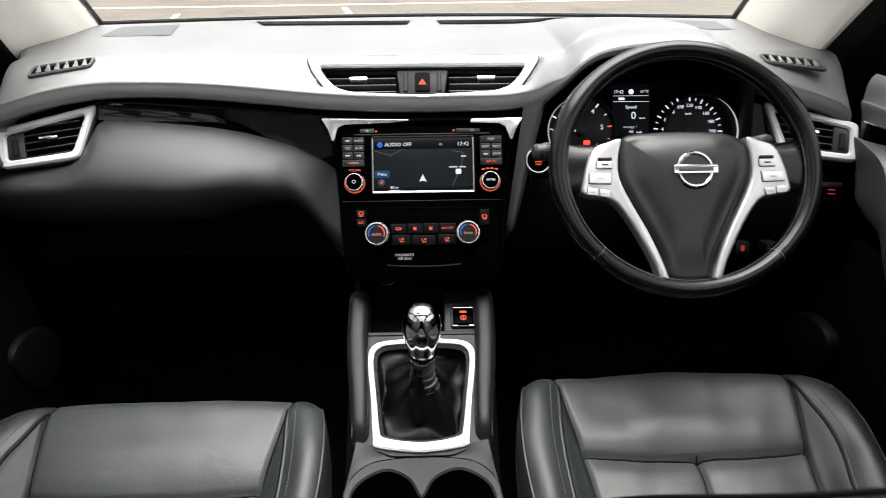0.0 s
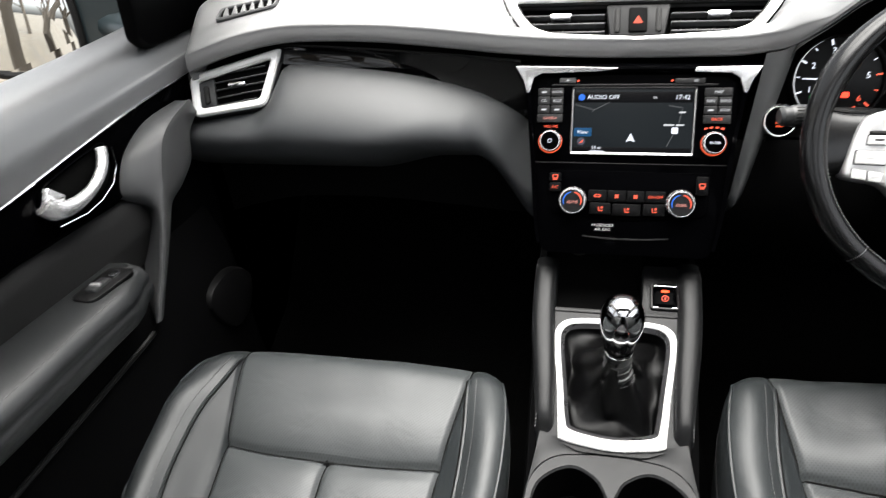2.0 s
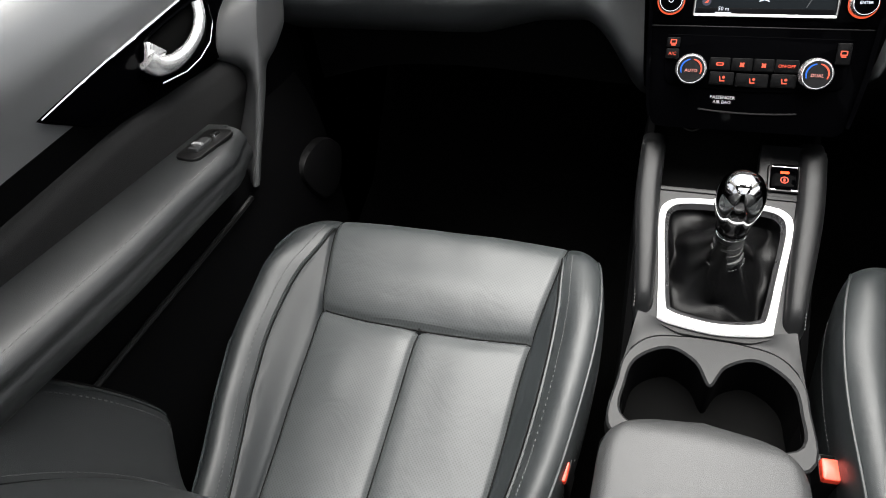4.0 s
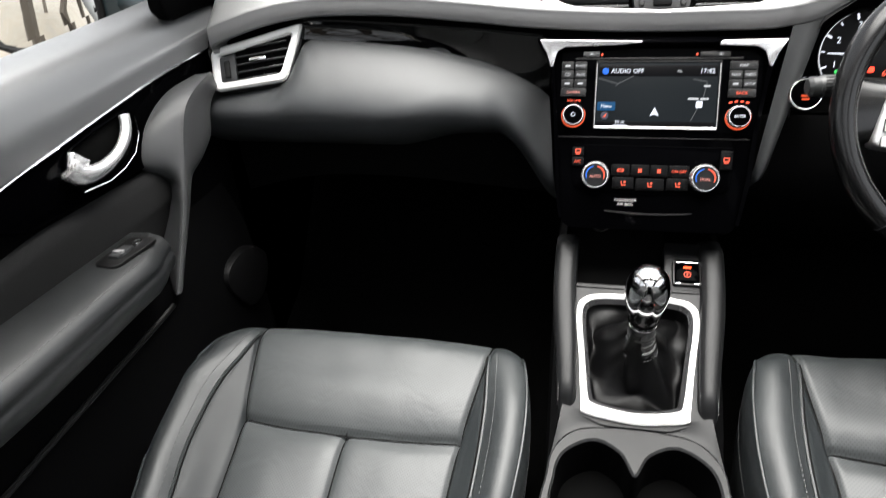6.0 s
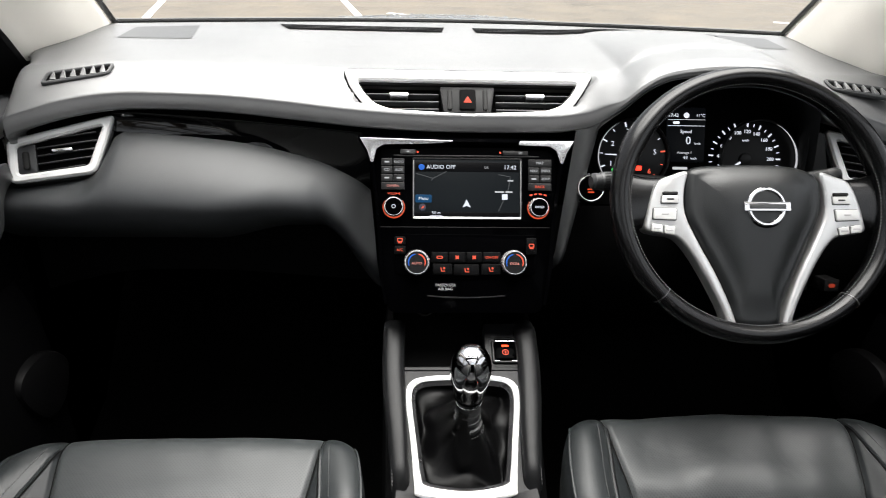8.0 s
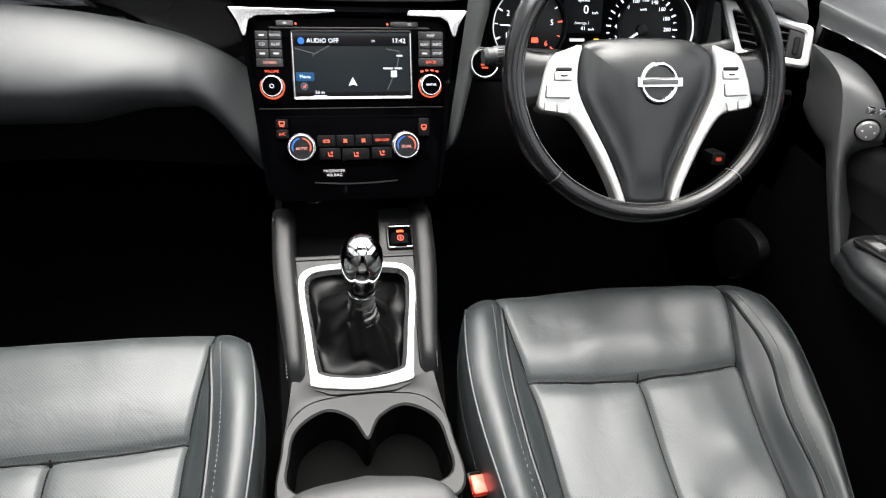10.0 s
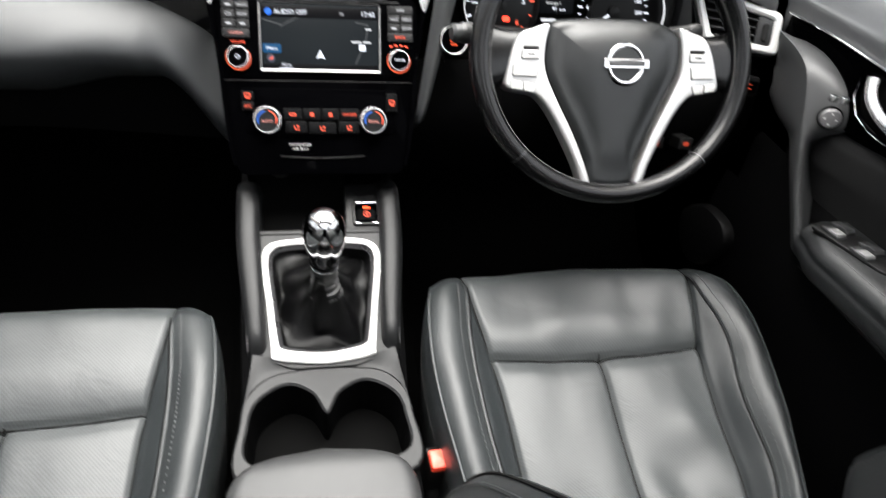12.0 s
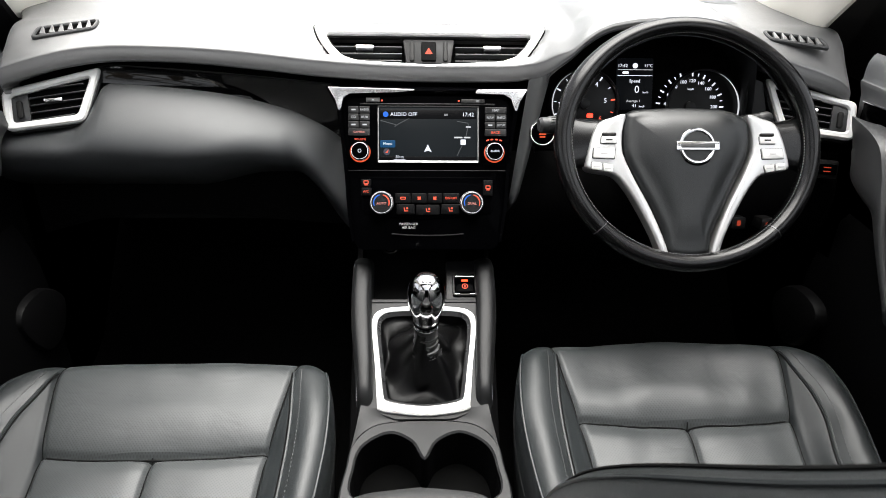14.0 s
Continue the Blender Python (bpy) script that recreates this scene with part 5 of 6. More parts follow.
# ---- centre console ----
TP = basis((-0.006, 0.778, 0.329), (1, 0, 0), (0, 0.909, 0.4166))
CHEEK = material("console_skin", (0.0042, 0.0044, 0.0047), 0.40, spec=0.2, grain=0.0003, size=800, vary=0.15, rvary=0.06, pattern="cells", blotch=9)
console = thing("centre_console", "dark centre console between the seats", "console")
CX = -0.006
TOPZ = [(0.20, 0.300), (0.66, 0.302), (0.755, 0.312), (0.775, 0.326), (0.925, 0.395), (1.02, 0.439), (1.08, 0.462)]
rows = []
for y in np.linspace(0.20, 1.08, 45):
    z, w = curve_at(TOPZ, y), 0.104 + 0.006 * smooth(0.7, 1.0, y)
    deep = 0.085 if y < 0.775 else 0.055
    rows.append([(CX + s * a, y, b) for s, a, b in ((-1, w + 0.004, 0.03), (-1, w + 0.002, z - 0.06), (-1, w - 0.003, z - 0.012), (-1, w - 0.012, z - 0.005), (-1, w - 0.014, z - deep), (1, w - 0.014, z - deep), (1, w - 0.012, z - 0.005), (1, w - 0.003, z - 0.012), (1, w + 0.002, z - 0.06), (1, w + 0.004, 0.03))])
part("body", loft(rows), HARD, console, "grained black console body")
t_out = [tuple(p) for p in spline([(-0.078, 0.135), (-0.070, 0.158), (-0.045, 0.1655), (0.0, 0.167), (0.045, 0.1655), (0.070, 0.158), (0.078, 0.135), (0.070, 0.07), (0.0635, 0.012), (0.060, 0.0), (0.03, -0.006), (0.0, -0.0085), (-0.03, -0.006), (-0.062, 0.0), (-0.066, 0.012), (-0.071, 0.07)], 4)]
t_in = [tuple(p) for p in spline([(-0.0635, 0.128), (-0.058, 0.147), (-0.040, 0.1525), (0.0, 0.1535), (0.040, 0.1525), (0.058, 0.147), (0.0635, 0.128), (0.0555, 0.07), (0.049, 0.034), (0.041, 0.024), (0.022, 0.0185), (0.0, 0.0165), (-0.022, 0.0185), (-0.043, 0.024), (-0.051, 0.034), (-0.057, 0.07)], 4)]
t_in = [(0.38 * a[0] + 0.62 * b[0], 0.38 * a[1] + 0.62 * b[1]) for a, b in zip(t_out, t_in)]
t_mid = [(0.12 * a[0] + 0.88 * b[0], 0.12 * a[1] + 0.88 * b[1]) for a, b in zip(t_out, t_in)]
part("gear_surround", band(t_out, t_mid, 0.007, TP, 0.0025, -0.002), SATIN, console, "satin silver frame round the gear lever")
g2 = inset(t_in, 0.004)
part("surround_lip", band(inset(t_mid, -0.0005), g2, 0.0065, TP, 0.001, -0.004, -0.006), DARKMETAL, console, "dark chrome inner lip")
# shoulders beside the frame, and the tray ahead of it


def ring_points(poly, n, cx, cy):
    """n points on a closed outline, by even turns about a centre."""
    out = []
    for k in range(n):
        a = 2 * math.pi * k / n
        d = Vector((math.cos(a), math.sin(a)))
        best = None
        for i in range(len(poly)):
            p, q = Vector(poly[i - 1]) - Vector((cx, cy)), Vector(poly[i]) - Vector((cx, cy))
            e = q - p
            den = d.x * e.y - d.y * e.x
            if abs(den) < 1e-12:
                continue
            t = (p.x * e.y - p.y * e.x) / den
            s = (p.x * d.y - p.y * d.x) / den
            if t > 0 and -1e-6 <= s <= 1 + 1e-6 and (best is None or t > best):
                best = t
        out.append((cx + d.x * best, cy + d.y * best))
    return out


plate = polygon([(-0.096, 0.178), (0.096, 0.178), (0.090, 0.05), (0.081, 0.004), (0.04, -0.013), (-0.04, -0.013), (-0.083, 0.004), (-0.092, 0.05)], 0.006)
part("shoulder", band(ring_points(plate, 72, 0, 0.08), ring_points(inset(t_out, 0.004), 72, 0, 0.08), 0.008, TP, 0.001, -0.009), CHEEK, console, "satin grey plate round the frame")
# tray in the cavity black, so its shade is a colour
part("tray", loft([[(u, v, n) for u in (-0.092, -0.088, 0.034, 0.038)] for v, n in ((0.176, -0.001), (0.180, -0.040), (0.26, -0.045), (0.33, 0.0), (0.36, 0.09))], m=TP), VOID, console, "deep tray ahead of the gear lever, shade put into its colour")
part("tray_lip", slab(rrect(0.190, 0.006, 0.002, 0.0, 0.1785), 0.004, TP, 0.001, -0.003), CHEEK, console)
part("switch_plate", slab(polygon([(0.034, 0.178), (0.094, 0.178), (0.097, 0.255), (0.036, 0.255)], 0.004), 0.02, TP, 0.002, -0.021), CHEEK, console)
part("socket_ring", lathe([(0.015, 0), (0.015, 0.004), (0.012, 0.005), (0.011, 0.001)], TP @ Matrix.Translation((-0.052, 0.262, 0.035)) @ Matrix.Rotation(radians(55), 4, "X"), 28), SMOOTHP, console, "power socket in the tray")
for s in (-1, 1):
    rows = []
    for v in np.linspace(-0.004, 0.262, 30):
        t = smooth(-0.004, 0.03, v) * (1 - 0.85 * smooth(0.235, 0.262, v))
        cu = s * (0.0835 + 0.0125 * smooth(0.0, 0.2, v))
        hw, top = 0.0115 + 0.0035 * smooth(0, 0.15, v), -0.006 + 0.020 * t
        sec = [(-hw * 1.05, -0.07), (-hw * 1.05, top - 0.016), (-hw * 0.8, top - 0.004), (-hw * 0.35, top), (hw * 0.35, top), (hw * 0.8, top - 0.004), (hw * 1.05, top - 0.016), (hw * 1.05, -0.07)]
        rows.append([(cu + a, v, b) for a, b in spline(sec, 3, False)])
    ch = part("cheek_pad", loft(rows, False, False, TP), CHEEK, console, "padded leather knee rest along the console", 60)
    bm = bmesh.new()
    for k in range(52):
        v = 0.012 + 0.0045 * k
        cu = s * (0.0835 + 0.0125 * smooth(0.0, 0.2, v) + (0.0115 + 0.0035 * smooth(0, 0.15, v)) * 0.86)
        slab(rrect(0.0010, 0.0030, 0.0004, n=1), 0.0014, TP @ Matrix.Translation((cu, v, 0.0075)), 0.0003, steps=1, bm=bm)
    tagged(part("stitching", bm, THREAD, ch), kind="stuff")

# cup holders
KP = basis((CX, 0.700, 0.309), (1, 0, 0), (0, 1, 0.14))
c_out = [tuple(p) for p in spline([(-0.099, -0.07), (-0.101, 0.0), (-0.094, 0.034), (-0.070, 0.060), (-0.03, 0.068), (0.0, 0.069), (0.03, 0.068), (0.070, 0.060), (0.094, 0.034), (0.101, 0.0), (0.099, -0.07), (0.0, -0.085)], 6)]
c_in = [tuple(p) for p in spline([(-0.086, -0.050), (-0.091, -0.005), (-0.081, 0.028), (-0.048, 0.048), (-0.018, 0.034), (-0.001, 0.006), (0.016, 0.034), (0.048, 0.048), (0.081, 0.028), (0.091, -0.005), (0.086, -0.050), (0.0, -0.062)], 6)]
CUPG = material("cup_holder_plastic", (0.0085, 0.0088, 0.0092), 0.45, spec=0.22, grain=0.0002, size=1200, vary=0.12, rvary=0.05)
cup = thing("cup_holder", "twin cup holder sunk in the console", "cup holder")
part("rim", band(c_out, c_in, 0.006, KP, 0.0025, -0.003), CUPG, cup, "satin grey rim")
part("skirt", loft([[(x * 1.0, y, -0.002) for x, y in c_out], [(x * 1.02, y + 0.012, -0.05) for x, y in c_out]], True, False, KP), CUPG, cup)
# well and floor near-black: the recess shade is painted in
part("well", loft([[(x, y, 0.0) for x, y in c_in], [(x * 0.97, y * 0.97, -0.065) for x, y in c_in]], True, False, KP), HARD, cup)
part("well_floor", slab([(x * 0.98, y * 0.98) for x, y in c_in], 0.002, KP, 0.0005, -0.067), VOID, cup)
HOLD = [(0.0, 0.069), (0.03, 0.068), (0.07, 0.060), (0.094, 0.034), (0.101, 0.0)]
top_edge = [(CX + u, 0.7745 + 0.012 * (abs(u) / 0.09) ** 2, 0.3285 + 0.0045 * (abs(u) / 0.09) ** 2) for u in np.linspace(-0.088, 0.088, 25)]
low_edge = [(CX + u, 0.700 + 0.99 * curve_at(HOLD, abs(u)), 0.3105 + 0.1386 * curve_at(HOLD, abs(u))) for u in np.linspace(-0.099, 0.099, 25)]
rows = [[tuple(Vector(a).lerp(Vector(b), t) + Vector((0, 0, -0.002 * math.sin(math.pi * t)))) for a, b in zip(top_edge, low_edge)] for t in np.linspace(0, 1, 7)]
part("apron", loft(rows), CUPG, cup, "smooth saddle between the gear frame and the cup holder", 60)

# armrest
LX = -0.014
arm = thing("armrest", "grey padded armrest lid over the console box", "armrest")
lid = [(-0.098, 0.20), (-0.100, 0.45), (-0.101, 0.58), (-0.097, 0.612), (-0.072, 0.636), (-0.035, 0.646), (0.0, 0.648), (0.035, 0.646), (0.072, 0.636), (0.097, 0.612), (0.101, 0.58), (0.100, 0.45), (0.098, 0.20), (0.0, 0.19)]
lid_o = [tuple(p) for p in spline(lid, 4)]
VINYL = material("grey_vinyl", (0.0142, 0.0147, 0.0152), 0.5, grain=0.0004, size=700, pattern="cells", vary=0.12, rvary=0.05)
LID_W = [(0.20, 0.098), (0.45, 0.100), (0.575, 0.101), (0.605, 0.0985), (0.625, 0.088), (0.637, 0.070), (0.644, 0.048), (0.648, 0.020)]
rows = []
for y in list(np.linspace(0.20, 0.57, 24)) + list(np.linspace(0.58, 0.648, 22)):
    w = curve_at(LID_W, y)
    fall = 0.018 * max(0.0, (y - 0.610) / 0.038) ** 2.2
    r = min(0.020, w * 0.6)
    sec = [(w, 0.275), (w, 0.318 - fall)] + [(w - r + r * math.cos(a), 0.318 + 0.020 * math.sin(a) - fall) for a in np.linspace(0.25, math.pi / 2, 6)] + [((w - r) * f, 0.338 + 0.004 * (1 - f * f) - fall) for f in (0.75, 0.5, 0.25)]
    rows.append([(x, y, z) for x, z in sec] + [(0, y, 0.342 - fall)] + [(-x, y, z) for x, z in reversed(sec)])
bm = loft(rows, False, False, pose(LX, 0, 0))
bmesh.ops.recalc_face_normals(bm, faces=bm.faces)
part("lid", bm, VINYL, arm, "soft grey lid with rounded edges", 60)
part("lid_front", loft([[(x, y + 0.0002, 0.320) for x, y in lid_o if y > 0.55], [(x, y + 0.0002, 0.275) for x, y in lid_o if y > 0.55]], False, False, pose(LX, 0, 0)), VINYL, arm)
part("box", slab([(x * 0.97, y) for x, y in lid_o], 0.25, pose(LX, -0.006, 0.03), 0.002), HARD, arm)

# gear lever with its boot
gear = thing("gear_lever", "chrome six-speed gear lever in a leather boot", "gear lever")
rows = []
for j in range(16):
    t = j / 15
    row = []
    for i in range(96):
        x, y = ring_points(inset(t_in, 0.003), 96, 0.0, 0.086)[i] if j == 0 else base_ring[i]
        if j == 0:
            row.append((x, y, -0.006))
            continue
        a = 2 * math.pi * i / 96
        tx, ty = 0.0135 * math.cos(a), 0.094 + 0.0135 * math.sin(a)
        f = smooth(0, 1, t) ** 0.8
        fold = 0.009 * math.sin(3 * a + 5 * t) * math.sin(math.pi * t) + 0.005 * math.sin(7 * a - 4 * t) * math.sin(math.pi * t)
        g = f + fold / 0.05
        row.append((x + (tx - x) * min(g, 1), y + (ty - y) * min(g, 1), -0.006 - 0.020 * math.sin(math.pi * min(1, t * 1.7)) * (1 - t) + 0.066 * t ** 2.2 + fold))
    if j == 0:
        base_ring = [(p[0], p[1]) for p in row]
    rows.append(row)
part("boot", loft(rows, True, False, TP), material("boot_leather", (0.0006, 0.0006, 0.0007), 0.36, spec=0.13, grain=0.0006, size=500, pattern="cells", vary=0.2, rvary=0.08), gear, "creased black leather boot", 70)
GM = basis((CX + 0.002, 0.849, 0.383), (1, 0, 0), (0, 0.985, 0.17))
part("collar", lathe([(0.0235, -0.010), (0.0200, -0.002), (0.0165, 0.010), (0.0160, 0.024), (0.0162, 0.036), (0.0150, 0.043)], GM, 36), GREYP, gear, "ribbed black collar")
for h, r in ((0.003, 0.0205), (0.014, 0.0180), (0.026, 0.0172)):
    part("collar_rib", lathe([(r - 0.0030, h - 0.0036), (r - 0.0008, h - 0.0024), (r, h), (r - 0.0008, h + 0.0024), (r - 0.0030, h + 0.0036)], GM, 36), GREYP, gear)
bm = bmesh.new()
for k in range(34):
    a = 2 * math.pi * k / 34
    slab(rrect(0.0012, 0.0028, 0.0004, n=1), 0.0010, GM @ Matrix.Rotation(a, 4, "Z") @ Matrix.Translation((0.0222, 0, -0.0045)), 0.0003, steps=1, bm=bm)
tagged(part("stitching", bm, THREAD, gear, "ring of stitches where the boot meets the collar"), kind="stuff")
GM = GM @ Matrix.Scale(1.065, 4)
KNOBM = material("dark_polished_chrome", (0.55, 0.55, 0.56), 0.06, metal=1.0, rvary=0.02, blotch=40)
kn = part("knob", lathe([(0.0148, 0.0403), (0.0162, 0.0416), (0.0166, 0.0437), (0.016, 0.0463), (0.0158, 0.0489), (0.0168, 0.051), (0.0171, 0.0546), (0.0180, 0.0596), (0.0195, 0.0660), (0.0212, 0.0730), (0.0227, 0.0800), (0.0236, 0.0868), (0.0240, 0.0935), (0.0238, 0.1000), (0.0229, 0.1060), (0.0213, 0.1114), (0.0189, 0.1162), (0.0154, 0.1204), (0.0109, 0.1234), (0.006, 0.1250), (0.001, 0.1256)], GM, 48), KNOBM, gear, "polished chrome knob", 60)
part("knob_ring", lathe([(0.0158, 0.0476), (0.0170, 0.0484), (0.0170, 0.0500), (0.0160, 0.0508)], GM, 40), PIANO, gear)
SF = GM @ Matrix.Translation((0, -0.0122, 0.1222)) @ Matrix.Rotation(radians(42), 4, "X")
for k, x in enumerate((-0.0052, 0.0, 0.0052)):
    lift = 0.0004 - x * x / 0.05
    part("gate_mark", slab(rrect(0.0008, 0.0060, 0.0003, x, 0.0030, n=2), 0.0008, at(SF, 0, 0, lift - 0.0006), 0.0002), RUBBER, kn)
    words("lettering", ("1", "3", "5")[k], 0.0040, RUBBER, at(SF, x, 0.0082, lift - 0.0008), kn)
    words("lettering", ("2", "4", "6")[k], 0.0042, WHITEM, at(SF, x, -0.0028, lift), kn)
part("gate_mark", slab(rrect(0.0112, 0.0008, 0.0003, 0, 0.0030, n=2), 0.0008, at(SF, 0, 0, -0.0004), 0.0002), RUBBER, kn)

# parking brake switch
pb = thing("parking_brake_switch", "electric parking brake switch with a red lamp", "switch")
PB = at(TP, 0.064, 0.205)
part("bezel", band(rrect(0.038, 0.038, 0.004), rrect(0.031, 0.031, 0.003), 0.005, PB, 0.001, -0.001), SMOOTHP, pb)
part("key", slab(rrect(0.030, 0.029, 0.003), 0.006, PB, 0.002, -0.001, crown=0.001), PIANO, pb, "gloss black rocker")
part("chrome_edge", slab(rrect(0.030, 0.0045, 0.001, 0, 0.0165), 0.007, PB, 0.001, -0.001), CHROME, pb)
for s in (-1, 1):
    part("chrome_corner", slab(rrect(0.007, 0.002, 0.0006, s * 0.012, -0.0165, n=2), 0.005, PB, 0.0006), CHROME, pb)
part("lamp", slab(rrect(0.010, 0.0035, 0.0008, 0, 0.007), 0.0006, PB, 0.0002, 0.0058), glow("brake_red", (1.0, 0.07, 0.02), 4.0), pb)
part("symbol", band(circle(0.0048, 0, -0.0035, 20), circle(0.0036, 0, -0.0035, 20), 0.0005, PB, 0.0001, 0.0058), LITRED, pb)
part("symbol", slab(rrect(0.0022, 0.0045, 0.0005, 0, -0.0035, n=2), 0.0005, PB, 0.0001, 0.0058), LITRED, pb)

# ---- front seats ----


def front_seat(s, cx, label, worn, back, slide=0.0, sink=0.0, ahead=0.0):
    """A leather seat; s: 1 where its outer side is to the right. back: how far its backrest stands to the rear; sink: how much lower it is set; ahead: how far the cross seam lies to the front."""
    seat = thing("car_seat", label, "seat", "front seats")
    r = random.Random(int(10 * cx) + 40)
    prof = spline([(0.36, 0.206), (0.46, 0.222), (0.58, 0.252), (0.68, 0.280), (0.755, 0.302), (0.82, 0.330), (0.870, 0.3475), (0.895, 0.3465), (0.915, 0.333), (0.926, 0.305), (0.926, 0.26), (0.918, 0.20)], 36, False)
    tip = max(k for k in range(len(prof)) if prof[k][0] < 0.885 and k < 288)
    wo = [(0.36, 0.17), (0.50, 0.185), (0.62, 0.212), (0.74, 0.236), (0.83, 0.242), (0.90, 0.228), (0.93, 0.20)]
    wi = [(0.36, 0.185), (0.50, 0.205), (0.62, 0.226), (0.74, 0.238), (0.83, 0.236), (0.90, 0.222), (0.93, 0.20)]
    pe = [(0.36, 0.125), (0.50, 0.133), (0.62, 0.142), (0.75, 0.149), (0.87, 0.168), (0.93, 0.174)]
    pip = [(0.36, 0.60), (0.50, 0.66), (0.60, 0.72), (0.70, 0.70), (0.80, 0.55), (0.86, 0.24), (0.89, 0.06), (0.93, 0.02)]
    hb = [(0.36, 0.030), (0.50, 0.044), (0.65, 0.047), (0.78, 0.036), (0.87, 0.012), (0.93, 0.0)]
    if s < 0:
        prof = [(y, z - 0.009 * smooth(0.76, 0.90, y)) for y, z in prof]
        wi = [(y, w - 0.003) for y, w in wi]
        wo = [(y, w + 0.024 * (1 - smooth(0.70, 0.92, y))) for y, w in wo]
    NQ = 120
    grid = []
    for j, (y, z) in enumerate(prof):
        row = []
        ny = smooth(0.885, 0.93, y)
        wo_y, wi_y, e, h, pip_y = curve_at(wo, y), curve_at(wi, y), curve_at(pe, y), curve_at(hb, y), curve_at(pip, y)
        for i in range(-NQ, NQ + 1):
            q, sd = abs(i) / NQ, (1 if i > 0 else -1)
            w = wo_y if sd > 0 else wi_y
            p = e + (w - 0.03 - e) * pip_y * (1.0 if sd > 0 else 0.82)
            if q <= 0.5:
                a, dz = e * q / 0.5, 0.006 * math.cos(math.pi * q) * (1 - ny)
            elif q <= 0.66:
                t = (q - 0.5) / 0.16
                a, dz = e + (p - e) * t, h * 0.75 * smooth(0, 1, t) * (p - e) / max(0.02, w - 0.03 - e)
            elif q <= 0.84:
                t = (q - 0.66) / 0.18
                h0 = h * 0.75 * (p - e) / max(0.02, w - 0.03 - e)
                a, dz = p + (w - 0.006 - p) * t, h0 + (h - h0) * math.sin(math.pi * min(1, 0.62 * t + 0.0)) - 0.012 * t ** 3
            else:
                t = (q - 0.84) / 0.16
                h0 = h * math.sin(math.pi * 0.62) - 0.012 + h * 0.75 * (p - e) / max(0.02, w - 0.03 - e) * (1 - math.sin(math.pi * 0.62))
                a, dz = w - 0.006 + 0.008 * math.sin(math.pi / 2 * min(1, t * 2.5)) - 0.012 * t * t, h0 - (z + h0 - 0.14) * (0.08 * t + 0.92 * t ** 1.35)
            x = a * sd
            if worn > 0.5 and sd > 0 and q > 0.5:
                a += 0.006 * math.sin((y - 0.52) * 28) * smooth(0.5, 0.66, q) * (1 - smooth(0.66, 0.84, q)) * (1 - smooth(0.72, 0.82, y))
                x = a * sd
            # seams pressed into the leather
            seam_y = 0.763 + ahead - 0.012 * (1 - (min(abs(x), 0.15) / 0.15) ** 2)
            g = 0.0
            if q <= 0.5:
                g += 0.007 * math.exp(-((y - seam_y) / 0.0036) ** 2) + 0.006 * math.exp(-((y - seam_y + 0.002) / 0.015) ** 2)
                if y < seam_y:
                    g += 0.005 * math.exp(-(x / 0.0034) ** 2) + 0.003 * math.exp(-(x / 0.014) ** 2)
                    g -= 0.006 * math.sin(math.pi * min(1, abs(x) / 0.14)) * (1 - math.exp(-((y - seam_y) / 0.03) ** 2))
                else:
                    g -= 0.005 * math.exp(-((y - 0.80) / 0.03) ** 2) * math.cos(math.pi * min(0.5, 0.5 * abs(x) / 0.16))
            g += 0.005 * math.exp(-((abs(x) - e) / 0.0034) ** 2) * (1 - 0.5 * ny)
            wr = worn * 0.007 * noise.noise(Vector((x * 9 + cx * 7, y * 7, 1.7))) + worn * 0.003 * noise.noise(Vector((x * 22, y * 14, cx * 9)))
            wr -= worn * (0.011 * math.exp(-((x - 0.065) / 0.040) ** 2 - ((y - 0.605) / 0.045) ** 2) - 0.006 * math.exp(-((x - 0.10) / 0.03) ** 2 - ((y - 0.665) / 0.03) ** 2) + 0.007 * math.exp(-((x + 0.085) / 0.03) ** 2 - ((y - 0.565) / 0.03) ** 2))
            if q > 0.62:
                wr += 0.0022 * noise.noise(Vector((x * 16, y * 16 + x * 12, 4.0 + cx))) * (1.2 if y < 0.66 else 0.5)
            fade = 1 - smooth(0.90, 1.0, q)
            row.append(Vector((cx + s * x, y - slide - 0.012 * (abs(x) / 0.22) ** 4 * smooth(0.7, 0.9, y), z - sink + dz - (g - wr) * fade * (1 - 0.7 * ny))))
        grid.append(row)

    def region(name, j0, j1, i0, i1, mat, lab=""):
        part(name, loft([[p for p in row[i0 + NQ:i1 + NQ + 1]] for row in grid[j0:j1 + 1]]), mat, seat, lab, 60)

    js = min(range(len(prof)), key=lambda k: abs(prof[k][0] - 0.757 - ahead))
    je, qp, qe = len(prof) - 1, round(0.66 * NQ), round(0.5 * NQ)
    region("thigh_panel", js, je, -qe, qe, PERF, "perforated leather front panel")
    region("seat_panel", 0, js, -qe, 0, PERF, "perforated leather seat panel")
    region("seat_panel", 0, js, 0, qe, PERF, "perforated leather seat panel")
    for a in (-1, 1):
        lo, hi = sorted((a * qe, a * qp))
        region("bolster_insert", 0, je, lo, hi, INSERT, "plain darker leather insert")
        lo, hi = sorted((a * qp, a * NQ))
        region("side_bolster", 0, je, lo, hi, LEATHER, "raised leather side bolster")
        line = [row[a * qp + NQ] + Vector((0, 0, 0.0012)) for row in grid[2:tip:3]]
        part("piping", tube(line, 0.0021, 6), LEATHER, seat)
        part("piping_seam", tube([p + Vector((-a * s * 0.0034, 0, -0.0012)) for p in line], 0.0010, 5), SEAM, seat)
        edge_line = [row[a * round(0.845 * NQ) + NQ] for row in grid[2:tip + 20:3]]
